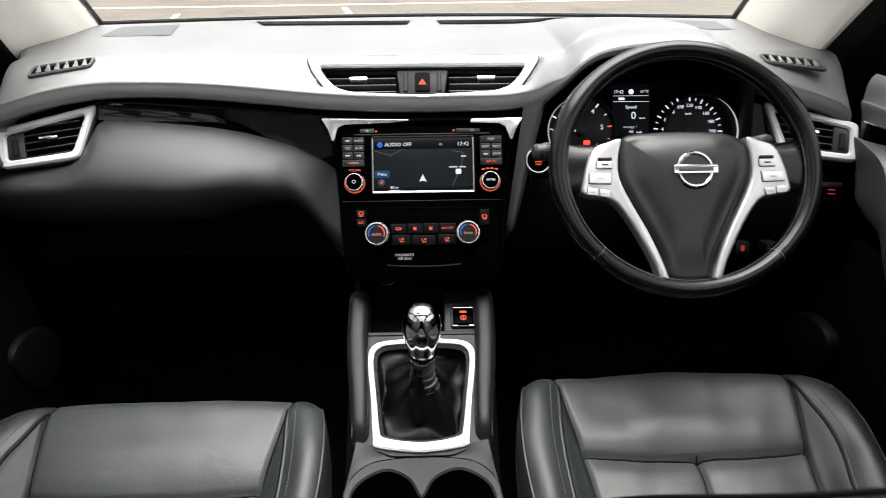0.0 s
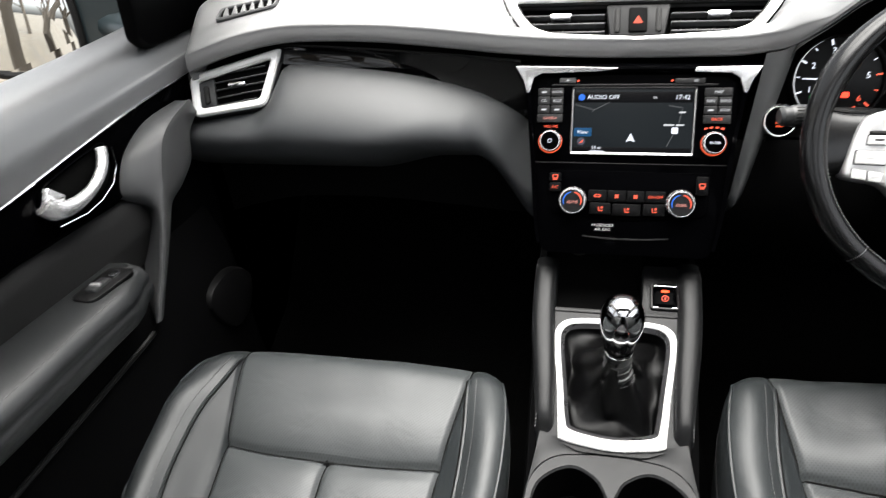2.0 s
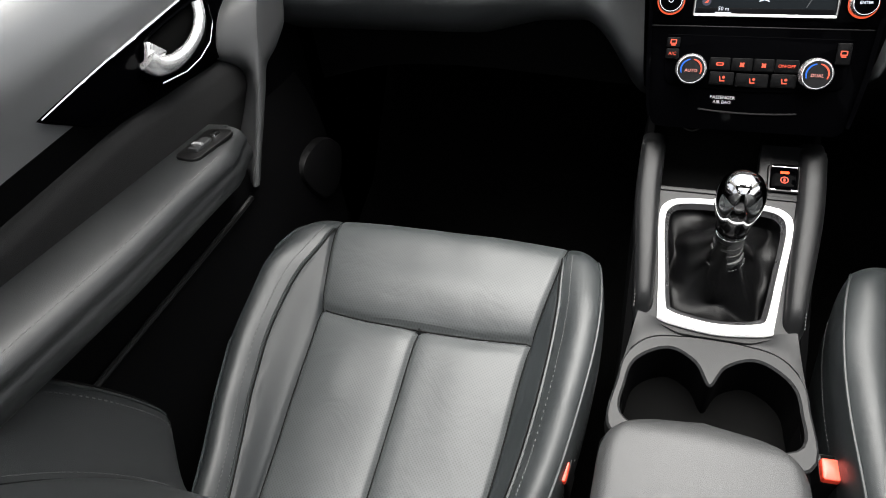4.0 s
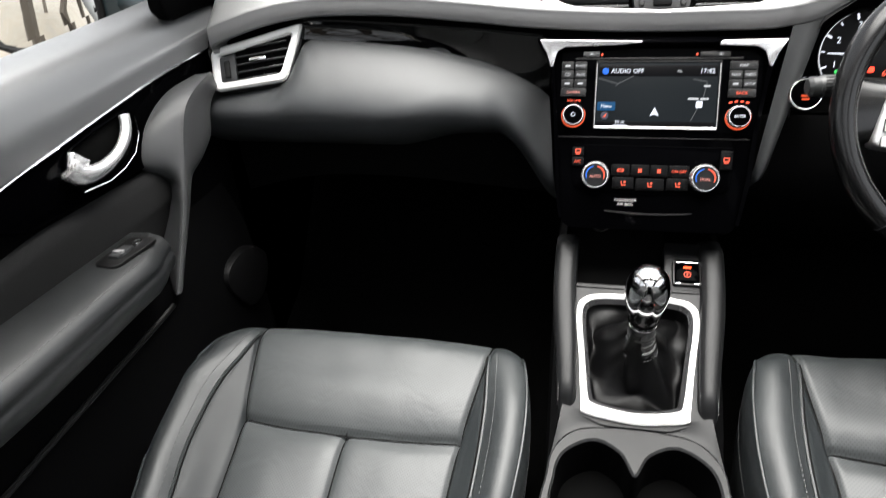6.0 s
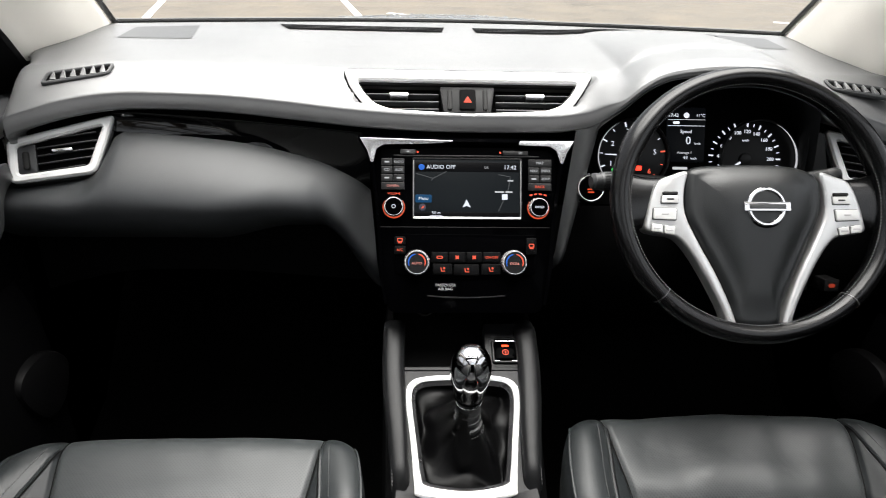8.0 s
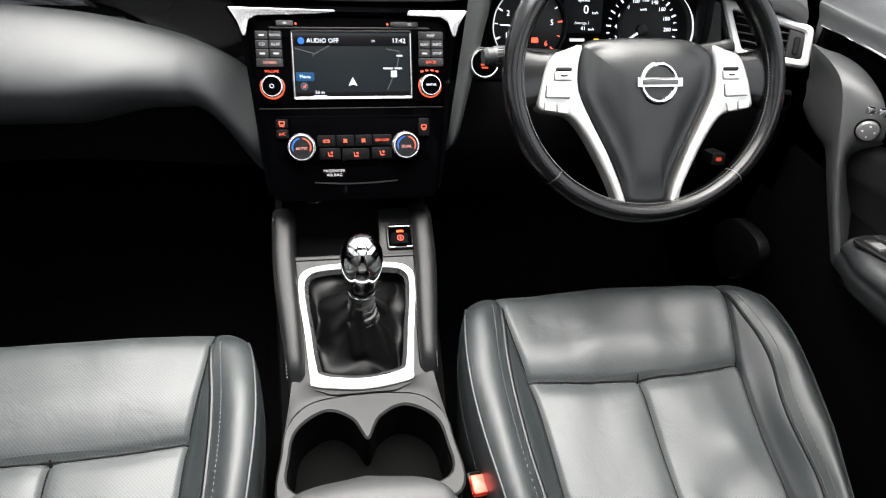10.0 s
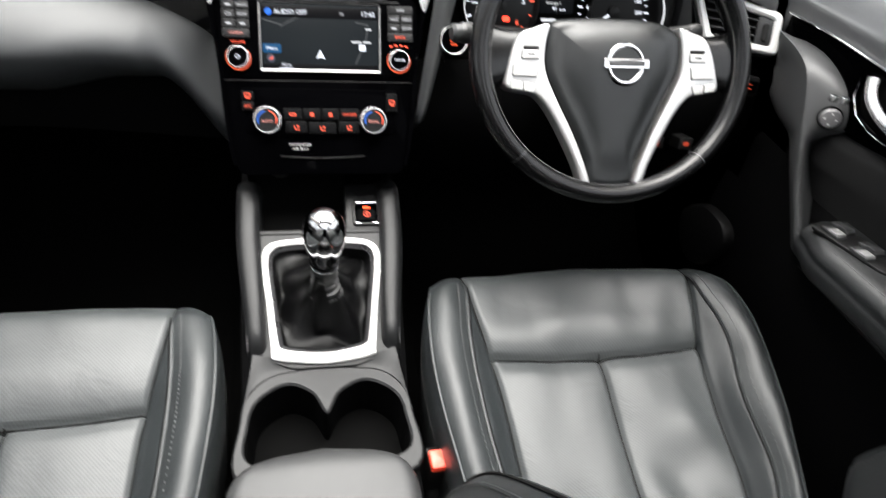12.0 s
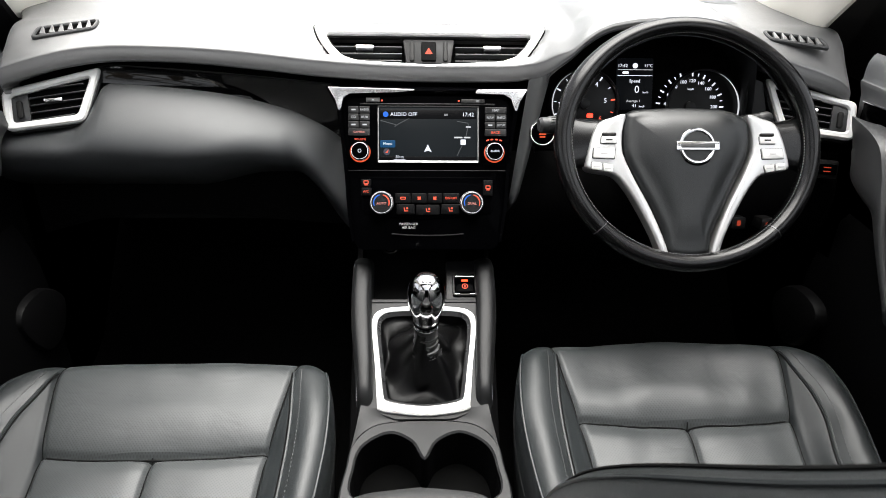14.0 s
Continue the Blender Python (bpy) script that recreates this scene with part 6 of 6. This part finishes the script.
        part("edge_piping", tube([p + Vector((a * s * 0.0008, 0, 0.0006)) for p in edge_line], 0.0017, 6), LEATHER, seat)
        part("edge_seam", tube([p + Vector((-a * s * 0.0028, 0, 0.0004)) for p in edge_line], 0.0009, 5), SEAM, seat)
        part("panel_seam", tube([row[a * qe + NQ] + Vector((0, 0, 0.0004)) for row in grid[2:je - 40:3]], 0.0011, 5), SEAM, seat)
        bm = bmesh.new()
        for off in (5, 31):
            col = [row[a * (qp + off) + NQ] for row in grid[2:tip:3]]
            for k in range(len(col) - 1):
                p, q = col[k], col[k + 1]
                n = max(1, round((q - p).length / 0.006))
                for f in range(n):
                    c = p + (q - p) * ((f + 0.5) / n)
                    slab(rrect(0.0010, 0.0032, 0.0003, n=1), 0.0010, basis(c, (1, 0, 0), (q - p)), 0.0003, steps=1, bm=bm)
        tagged(part("stitching", bm, THREAD, seat), kind="stuff")
    line = []
    for i in range(-qe, qe + 1, 3):
        y = 0.763 + ahead - 0.012 * (1 - (abs(grid[js][i + NQ].x - cx) / 0.15) ** 2)
        k = max(k for k in range(js + 40) if prof[k][0] <= y)
        f = (y - prof[k][0]) / (prof[k + 1][0] - prof[k][0])
        line.append(grid[k][i + NQ].lerp(grid[k + 1][i + NQ], f) + Vector((0, 0, 0.0004)))
    part("cross_seam", tube(line, 0.0013, 5), SEAM, seat)
    part("middle_seam", tube([row[NQ] + Vector((0, 0, 0.0003)) for row in grid[2:js:3]], 0.0011, 5), SEAM, seat)
    part("cushion_base", slab(rrect(0.38, 0.48, 0.04, cx, 0.63), 0.13, pose(0, 0, 0.06), 0.01), HARD, seat)
    for a in (-0.16, 0.16):
        part("seat_rail", slab(rrect(0.03, 0.62, 0.004, cx + a, 0.60), 0.05, pose(0, 0, 0.012), 0.003), HARD, seat)
    part("valance", slab(polygon([(0.36, 0.10), (0.90, 0.10), (0.86, 0.19), (0.36, 0.20)], 0.02), 0.015, basis((cx + s * 0.192, 0, 0), (0, s, 0), (0, 0, 1)) if s > 0 else basis((cx - 0.192, 0, 0), (0, 1, 0), (0, 0, 1)) @ Matrix.Diagonal((1, 1, -1, 1)), 0.004), HARD, seat, "plastic seat side cover")
    # backrest
    bp = spline([(0.485, 0.25), (0.478, 0.30), (0.450, 0.38), (0.405, 0.47), (0.345, 0.56), (0.28, 0.65), (0.21, 0.74), (0.15, 0.82), (0.11, 0.86), (0.07, 0.865)], 6, False)
    rows = []
    for k, (y, z) in enumerate(bp):
        t = k / (len(bp) - 1)
        w = 0.270 - 0.08 * smooth(0.45, 1.0, t)
        h = 0.070 * smooth(0.0, 0.16, t) * (1 - 0.6 * smooth(0.35, 0.85, t))
        row = []
        for i in range(-30, 31):
            q, sd = abs(i) / 30, (1 if i > 0 else -1)
            if q < 0.5:
                a, d = 0.186 * q / 0.5, 0.0
            elif q < 0.8:
                u = (q - 0.5) / 0.3
                a, d = 0.186 + (w - 0.03 - 0.186) * u, h * smooth(0, 1, u)
            else:
                u = (q - 0.8) / 0.2
                a, d = w - 0.03 + 0.03 * math.sin(math.pi / 2 * min(1, u * 1.6)) - 0.004 * u, h - (h + 0.12) * u ** 2.0
            g = 0.006 * math.exp(-((a - 0.186) / 0.005) ** 2) + 0.005 * math.exp(-((a - (w - 0.022)) / 0.003) ** 2)
            row.append(Vector((cx - 0.012 * s + sd * s * a, y - back + d - g, z + 0.35 * d)))
        rows.append(row)
    for nm, i0, i1, mt in (("back_panel", -15, 15, CLOTHL), ("back_bolster", -30, -15, CLOTHL), ("back_bolster", 15, 30, CLOTHL)):
        part(nm, loft([row[i0 + 30:i1 + 31] for row in rows]), mt, seat, "black leather backrest", 60)
    for i in (-23, -25, 23, 25):
        part("piping", tube([row[i + 30] + Vector((0, 0.0004, 0.0006)) for row in rows[2:]], 0.0017, 6), LEATHER, seat, "raised leather piping beside a seam")
    for i in (-15, 15, -24, 24, 0):
        part("back_seam", tube([row[i + 30] + Vector((0, 0.0006, 0.0008)) for row in rows[2:]], 0.0012, 5), SEAM, seat)
    part("back_shell", loft([[(cx + x, y - back - 0.105 + 0.02 * math.cos(x * 6), z) for x in np.linspace(-0.2, 0.2, 12)] for y, z in bp[2:]]), HARD, seat)
    if s > 0:
        slot = basis((cx - 0.2795, 0.4415, 0.463), (0, 0.43, 0.90), (-0.0, 0.90, -0.43))
        part("side_slot", slab(rrect(0.060, 0.010, 0.004), 0.004, slot, 0.001, -0.002), VOID, seat, "black slot in the side of the backrest")
        part("slot_edge", tube([slot @ Vector((u, v, 0.002)) for u, v in ((-0.028, 0.005), (0.022, 0.005), (0.028, 0.003), (0.030, -0.002))], 0.0009, 6), SATINGREY, seat)
    bm = bmesh.new()
    for i in (26, -26, 22, -22, 16, -16):
        col = [row[i + 30] for row in rows[3:40]]
        for p, q in zip(col, col[1:]):
            n = max(1, round((q - p).length / 0.007))
            for f in range(n):
                slab(rrect(0.0013, 0.0040, 0.0003, n=1), 0.0014, basis(p + (q - p) * ((f + 0.5) / n), (1, 0, 0), (q - p)), 0.0003, steps=1, bm=bm)
    tagged(part("stitching", bm, PALETHREAD, seat, "rows of pale grey stitches"), kind="stuff")
    return seat


# for dark tubes in the grooves that paint the seams' shade
SEAM = material("seam_shadow_leather", (0.002, 0.002, 0.002), 0.8, spec=0.1)
CLOTHL = material("plain_leather", (0.0070, 0.0080, 0.0085), 0.44, spec=0.45, grain=0.00035, size=800, vary=0.15, rvary=0.06, pattern="cells", blotch=8)
front_seat(1, 0.362, "black leather driver's seat, creased from use", 1.0, -0.014, 0.0, 0.0, 0.016)
front_seat(-1, -0.368, "black leather passenger seat with a smooth cushion", 0.35, 0.030, 0.016, 0.010)


def buckle(x, y, z, turn, label):
    b = thing("belt_buckle", label, "seat belt buckle", "belt buckles")
    m = pose(x, y, z, 12, 0, turn)
    part("body", box(0.032, 0.032, 0.062, m @ Matrix.Translation((0, 0, -0.062)), 0.004), SMOOTHP, b, "black buckle housing")
    part("release", box(0.029, 0.024, 0.011, m @ Matrix.Translation((0, -0.004, -0.002)), 0.003), REDP, b, "red release button")
    part("slot", box(0.024, 0.004, 0.001, m @ Matrix.Translation((0, 0.0115, 0.0002)), 0.0004), VOID, b)
    part("stem", tube([m @ Vector((0, 0, -0.06)), m @ Vector((0, -0.02, -0.11)), Vector((x, y - 0.09, 0.08))], 0.009, 8), RUBBER, b)


buckle(0.128, 0.668, 0.256, 4, "seat belt buckle with a red button beside the driver's cushion")
buckle(-0.159, 0.598, 0.258, -4, "seat belt buckle with a red button beside the passenger's cushion")

# ---- front doors ----


def front_door(s, label):
    """A door; s: -1 on the passenger's side, 1 on the driver's."""
    low_by = 0.0 if s < 0 else -0.042
    shift = 0.0 if s < 0 else 0.024
    fore = 1.085 if s < 0 else 1.052
    d = thing("door_1" if s < 0 else "door_2", label, "car door", "front doors", "structure")

    def side(pts):
        """Points of (distance out, along, up)."""
        return [(s * a + shift, b, c) for a, b, c in pts]

    ys = list(np.linspace(-0.26, 1.10, 46))
    rows = []
    for y in ys:
        zt = 0.768 - 0.012 * smooth(0.6, 1.1, y)
        sec = [(0.735, zt - 0.02), (0.725, zt), (0.695, zt + 0.001), (0.670, zt - 0.006), (0.655, zt - 0.020), (0.646, zt - 0.040), (0.642, 0.712), (0.642, 0.695), (0.647, 0.66), (0.654, 0.61), (0.658, 0.55), (0.660, 0.46), (0.662, 0.30), (0.655, 0.14), (0.650, 0.08)]
        out = 0.035 * smooth(0.93, 1.03, y) if s > 0 else 0.0
        ahead = (0.078 if s < 0 else 0.030) * smooth(1.0, 1.10, y)
        back = 0.0 if s < 0 else 0.030 * smooth(1.0, 1.10, y)
        rows.append(side([(a + out * (1 - smooth(0.58, 0.66, b)), y - back + ahead * min(1.0, max(-0.1, (b - 0.70) / 0.05)), b) for a, b in spline(sec, 3, False)]))
    # one skin in two colours: window light above, shade below
    part("panel", loft([row[:26] for row in rows]), DOORTOP, d, "black soft-touch upper door panel, paled for window light")
    part("lower_skin", loft([row[25:] for row in rows]), HARD, d, "hard black inner door skin, shade put into its colour")
    part("outer_skin", slab(polygon([(-0.26, -0.2), (1.12, -0.2), (1.12, 0.745), (-0.26, 0.745)], 0.02), 0.02, basis((s * 0.74, 0, 0), (0, s, 0), (0, 0, 1)) if s > 0 else basis((-0.74, 0, 0), (0, 1, 0), (0, 0, 1)) @ Matrix.Diagonal((1, 1, -1, 1)), 0.004), PAINT, d)
    plane = Matrix(((0, 0, -s, s * 0.642 + shift), (1, 0, 0, 0), (0, 1, 0, 0), (0, 0, 0, 1)))
    # gloss blade under a chrome line
    top = [(0.600, 0.673), (0.67, 0.679), (0.74, 0.683), (0.85, 0.688), (0.95, 0.691), (1.085, 0.687)]
    low = [(0.600, 0.6715), (0.634, 0.647), (0.665, 0.626), (0.71, 0.618), (0.796, 0.607), (0.90, 0.598), (1.00, 0.620), (1.085, 0.645)]
    blade = [(y, curve_at(top, y)) for y in np.linspace(0.600, fore, 24)] + [(y, curve_at(low, y)) for y in np.linspace(fore, 0.606, 24)]
    part("gloss_blade", slab(blade, 0.012, plane, 0.003, -0.010), PIANO, d, "gloss black blade round the handle")
    part("chrome_line", tube([plane @ Vector((y, curve_at(top, y) + 0.001, 0.003)) for y in np.linspace(0.602, fore, 30)], [0.0005 + 0.0014 * min(1, (k + 2) / 12) for k in range(30)], 8), CHROME, d, "thin chrome line along the door")
    # handle in its bowl
    bowl = polygon([(0.738, 0.650), (0.752, 0.677), (0.80, 0.681), (0.872, 0.682), (0.878, 0.650), (0.855, 0.624), (0.80, 0.616), (0.752, 0.626)], 0.018)
    h = part("handle_bowl", band(bowl, inset(bowl, 0.004), 0.007, plane, 0.0015), PIANO, d, "gloss black handle bowl")
    # bowl floor takes the hollow's shade as its colour
    part("bowl_floor", slab(inset(bowl, 0.003), 0.001, plane, 0.0003, 0.002), VOID, h)
    part("bowl_edge", tube([plane @ Vector((a, b, 0.007)) for a, b in ((0.756, 0.626), (0.80, 0.6175), (0.83, 0.619), (0.857, 0.627), (0.874, 0.645), (0.877, 0.668))], 0.0012, 6), CHROME, h)
    hp = spline([(0.744, 0.662), (0.750, 0.652), (0.766, 0.645), (0.788, 0.643), (0.812, 0.646), (0.834, 0.655), (0.847, 0.667), (0.853, 0.679)], 5, False)
    rad = [0.0072 + 0.0055 * (1 - smooth(0, 0.6, k / (len(hp) - 1))) for k in range(len(hp))]
    part("handle", tube([plane @ Vector((a, b, 0.012 + 0.006 * math.sin(math.pi * k / len(hp)))) for k, (a, b) in enumerate(hp)], rad, 12, squash=0.9, up=(1, 0, 0)), BRIGHT, h, "curved chrome door handle")
    part("lock_tab", slab(polygon([(0.745, 0.660), (0.757, 0.677), (0.778, 0.655), (0.762, 0.650)], 0.004), 0.010, plane, 0.003, 0.004), BRIGHT, h)
    # grab strut ahead of the armrest
    LN = [(1.04, 0.664), (0.961, 0.667), (0.903, 0.650), (0.875, 0.625), (0.868, 0.601), (0.887, 0.580), (0.905, 0.560), (0.898, 0.531), (0.877, 0.499), (0.848, 0.462), (0.842, 0.428)]
    RG = [(1.005, 0.677), (0.958, 0.669), (0.927, 0.655), (0.907, 0.627), (0.893, 0.600), (0.884, 0.583), (0.876, 0.566), (0.861, 0.538), (0.838, 0.503), (0.815, 0.473), (0.798, 0.448)]
    RT = [(1.05, 0.640), (1.03, 0.628), (1.018, 0.612), (1.005, 0.585), (0.97, 0.567), (0.938, 0.560), (0.925, 0.550), (0.913, 0.533), (0.89, 0.503), (0.86, 0.465), (0.838, 0.436)]
    rows = []
    for l, g, r in zip(spline(LN, 4, False), spline(RG, 4, False), spline(RT, 4, False)):
        sec = [(0.665, l[0] + 0.015, l[1]), (0.645, l[0], l[1]), (0.622, 0.5 * (l[0] + g[0]), 0.5 * (l[1] + g[1])), (0.603, g[0] + 0.002, g[1]), (0.599, g[0] + 0.008, g[1] - 0.001), (0.606, 0.5 * (g[0] + r[0]), 0.5 * (g[1] + r[1])), (0.622, r[0], r[1]), (0.665, r[0] + 0.01, r[1])]
        rows.append([(a, min(b, 1.065 if s < 0 else 1.008), c) for a, b, c in side(spline(sec, 3, False))])
    part("grab_strut", loft(rows), STRUT, d, "satin grey strut rising from the armrest", 60)
    if s > 0:
        MS = basis((0.645, 0.880, 0.612), (0.87, -0.49, 0), (-0.05, 0.08, 1.0))
        kn = part("mirror_switch", lathe([(0.0135, 0), (0.0135, 0.004), (0.0115, 0.0065), (0.006, 0.007)], MS, 28), SATINGREY, d, "round satin silver mirror adjuster")
        part("adjuster_ring", band(circle(0.0150, 0, 0, 32), circle(0.0134, 0, 0, 32), 0.004, MS, 0.001, -0.001), HARD, kn, "dark recess round the adjuster")
        for k in range(4):
            part("adjuster_mark", slab([(-0.0016, 0.0062), (0.0016, 0.0062), (0.0, 0.0088)], 0.0004, at(MS, 0, 0, 0.0066, 90 * k), 0.0001), WHITEM, kn)
        for k in (-1, 1):
            part("mirror_key", slab(rrect(0.010, 0.009, 0.002, 0.007 * k, 0.026), 0.006, MS, 0.001, 0.0), CHROME, d)
    # armrest
    rows = []
    for y in np.linspace(0.02, 0.80, 40):
        f = smooth(0.74, 0.80, y)
        zt = 0.588 + low_by - 0.115 * (y - 0.43)
        xi = 0.553 + 0.012 * smooth(0.5, 0.76, y) + 0.02 * f
        sec = [(0.66, zt - 0.002), (0.61, zt), (xi + 0.022, zt - 0.001), (xi + 0.008, zt - 0.005), (xi, zt - 0.016), (xi + 0.001, zt - 0.024), (xi - 0.002, zt - 0.032), (xi + 0.002, zt - 0.046), (xi + 0.012, zt - 0.056), (0.61, zt - 0.064), (0.66, zt - 0.07)]
        rows.append(side([(a, y, b) for a, b in spline(sec, 3, False)]))
    bm = loft(rows)
    bm.faces.new([v for v in bm.verts if abs(v.co.y - 0.80) < 1e-5])
    a = part("armrest", bm, DOORL, d, "padded leather armrest with a stitched edge", 60)
    bm = bmesh.new()
    for k in range(90):
        y = 0.06 + 0.0075 * k
        zt = 0.588 + low_by - 0.115 * (y - 0.43)
        xi = 0.553 + 0.012 * smooth(0.5, 0.76, y)
        slab(rrect(0.0010, 0.0042, 0.0003, n=1), 0.0012, basis((s * (xi + 0.011) + shift, y, zt - 0.0040), (1, 0, 0), (0, 1, 0)), 0.0003, steps=1, bm=bm)
    tagged(part("stitching", bm, THREAD, a), kind="stuff")
    ap = basis((s * 0.600 + shift, 0.0, 0.588 + low_by + 0.04945), (1, 0, 0), (0, 1, -0.115))
    sp = part("switch_plate", slab(polygon([(-0.022, 0.715), (0.012, 0.712), (0.016, 0.79), (-0.022, 0.79)] if s < 0 else [(0.030, 0.655), (-0.004, 0.680), (-0.018, 0.797), (0.030, 0.797)], 0.012), 0.004, ap, 0.0015, -0.001), SMOOTHP, a)
    for k in range(1 if s < 0 else 2):
        for c in range(1 if s < 0 else 2):
            m = ap @ Matrix.Translation(((-0.004 if s < 0 else -0.002 + 0.021 * c), (0.745 if s < 0 else 0.770) - 0.050 * k + 0.010 * c, 0.002))
            w = part("window_switch", box(0.015, 0.030, 0.005, m, 0.0022), GREYP, sp, "window switch")
            part("switch_lip", box(0.014, 0.016 if s > 0 else 0.006, 0.003, m @ Matrix.Translation((0, -0.004, 0.004)), 0.0014), SATINGREY if c == 0 else GREYP, w)
    part("lock_key", box(0.009, 0.012, 0.004, ap @ Matrix.Translation((-0.002, 0.772, 0.002)), 0.0015), CHROME, sp)
    # lower panel with pocket edge
    rows = []
    for y in np.linspace(0.0, 0.905, 40):
        zt = curve_at(low, max(y, 0.69)) - 0.012
        sec = [(0.652, zt + 0.004), (0.644, zt + 0.003), (0.636, zt - 0.002), (0.632, zt - 0.012), (0.633, zt - 0.04), (0.640, 0.53), (0.652, 0.49)]
        rows.append(side([(a, y, b) for a, b in spline(sec, 4, False)]))
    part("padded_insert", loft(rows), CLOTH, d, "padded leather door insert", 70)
    rows = []
    for y in np.linspace(-0.2, 1.05, 30):
        sec = [(0.655, 0.50), (0.634, 0.47), (0.615, 0.40), (0.61, 0.30), (0.618, 0.16), (0.645, 0.09)]
        rows.append(side([(a + 0.02 * smooth(0.75, 1.05, y), y, b) for a, b in spline(sec, 4, False)]))
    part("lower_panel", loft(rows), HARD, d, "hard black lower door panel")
    part("pocket_edge", tube(side([(0.6115 + 0.02 * smooth(0.75, 1.05, y), y, 0.437 - 0.01 * smooth(0.4, 1, y)) for y in np.linspace(0.0, 0.80, 30)]), 0.004, 8), SMOOTHP, d)
    # window frame and pane
    fr = ([(0.70, 1.055, 0.755), (0.69, 1.045, 0.84)] if s > 0 else [(0.70, 1.135, 0.75), (0.69, 1.115, 0.84)]) + [(0.665, 0.90, 0.99), (0.635, 0.72, 1.09), (0.60, 0.50, 1.17), (0.575, 0.20, 1.20), (0.575, -0.25, 1.19)]
    part("window_frame", tube(side(fr), 0.022, 10, squash=0.7, up=(1, 0, 0)), RUBBER, d, "black window frame")
    pane = part("window_pane", loft([side([(0.735 - 0.155 * t - 0.01 * k, 1.0 - 0.45 * t if k == 0 else -0.26, 0.765 + 0.42 * t) for k in (0, 1)]) for t in np.linspace(0, 1, 6)]), GLASS, d, "clear side window")
    pane.visible_shadow = False
    # dark corner panel between the mirror and the pillar
    if s < 0:
        tri = [(1.03, 0.742), (1.004, 0.762), (0.992, 0.82), (0.980, 0.885), (0.960, 0.945), (0.985, 0.925), (1.035, 0.888), (1.077, 0.858), (1.11, 0.836), (1.14, 0.813), (1.18, 0.780), (1.21, 0.756), (1.216, 0.735)]
        pl = Matrix(((0, 0.25, 1, -0.8325), (1, 0, 0, 0), (0, 1, 0, 0), (0, 0, 0, 1)))
    else:
        tri = [(1.035, 0.70), (1.20, 0.70), (1.30, 0.80), (1.22, 0.86), (1.05, 0.965)]
        pl = Matrix(((0, 0, -s, s * 0.672 + shift), (1, 0, 0, 0), (0, 1, 0, 0), (0, 0, 0, 1)))
    part("corner_panel", slab(polygon(tri, 0.008), 0.02, pl, 0.005, -0.018), HARD, d, "black corner panel behind the mirror")
    return d


front_door(-1, "black passenger door with gloss blade and chrome handle")
front_door(1, "black driver's door with mirror and window switches")


def door_mirror(s):
    m = thing("door_mirror", "dark teal door mirror seen through the side window", "mirror", "door mirrors")
    face = basis((s * 0.948, 1.135, 0.750), (1, -0.08 * s, 0), (0, 0.12, 1))
    o = [tuple(p) for p in spline([(-0.095, -0.075), (0.06, -0.080), (0.10, -0.05), (0.105, 0.03), (0.08, 0.075), (-0.07, 0.082), (-0.105, 0.05), (-0.108, -0.04)], 5)]
    o = [(s * x, y) for x, y in o]
    shell = [(x - s * 0.095 if x * s < -0.02 else x, y * 1.04) for x, y in o]
    rows = []
    for t in np.linspace(0, 1, 9):
        k = math.sqrt(max(0.0, 1 - t * t)) * 0.92 + 0.08
        rows.append([(x * k, y * k, -0.13 * t) for x, y in shell])
    part("housing", loft(rows, True, True, face), PAINT, m, "dark painted mirror housing", 60)
    part("bezel", band(inset(o, -0.001), inset(o, 0.010), 0.012, face, 0.004, -0.002), RUBBER, m)
    part("mirror_glass", slab(inset(o, 0.009), 0.002, face, 0.0005, 0.003), MIRROR, m, "mirror glass with rain")
    part("foot", tube([(s * 0.72, 1.12, 0.735), (s * 0.78, 1.16, 0.735), (s * 0.86, 1.20, 0.745)], [0.026, 0.028, 0.035], 12), PAINT, m, "dark mirror foot")


door_mirror(-1)
door_mirror(1)

# ---- footwells ----
for s in (-1, 1):
    k = thing("kick_panel", "grey kick panel trim in the footwell", "trim panel", "kick panels")
    # near-black kick plastic: footwell shade is part of its colour
    part("panel", slab([tuple(p) for p in spline([(0.935, 0.355), (0.955, 0.386), (1.02, 0.380), (1.063, 0.335), (1.035, 0.285), (0.98, 0.284)], 4)], 0.02, Matrix(((0, 0, -s, s * 0.63), (1, 0, 0, 0), (0, 1, 0, 0), (0, 0, 0, 1))), 0.008, -0.006), material("kick_plastic", (0.0013, 0.0013, 0.0014), 0.5, spec=0.08, vary=0.1) if "kick_plastic" not in bpy.data.materials else bpy.data.materials["kick_plastic"], k)
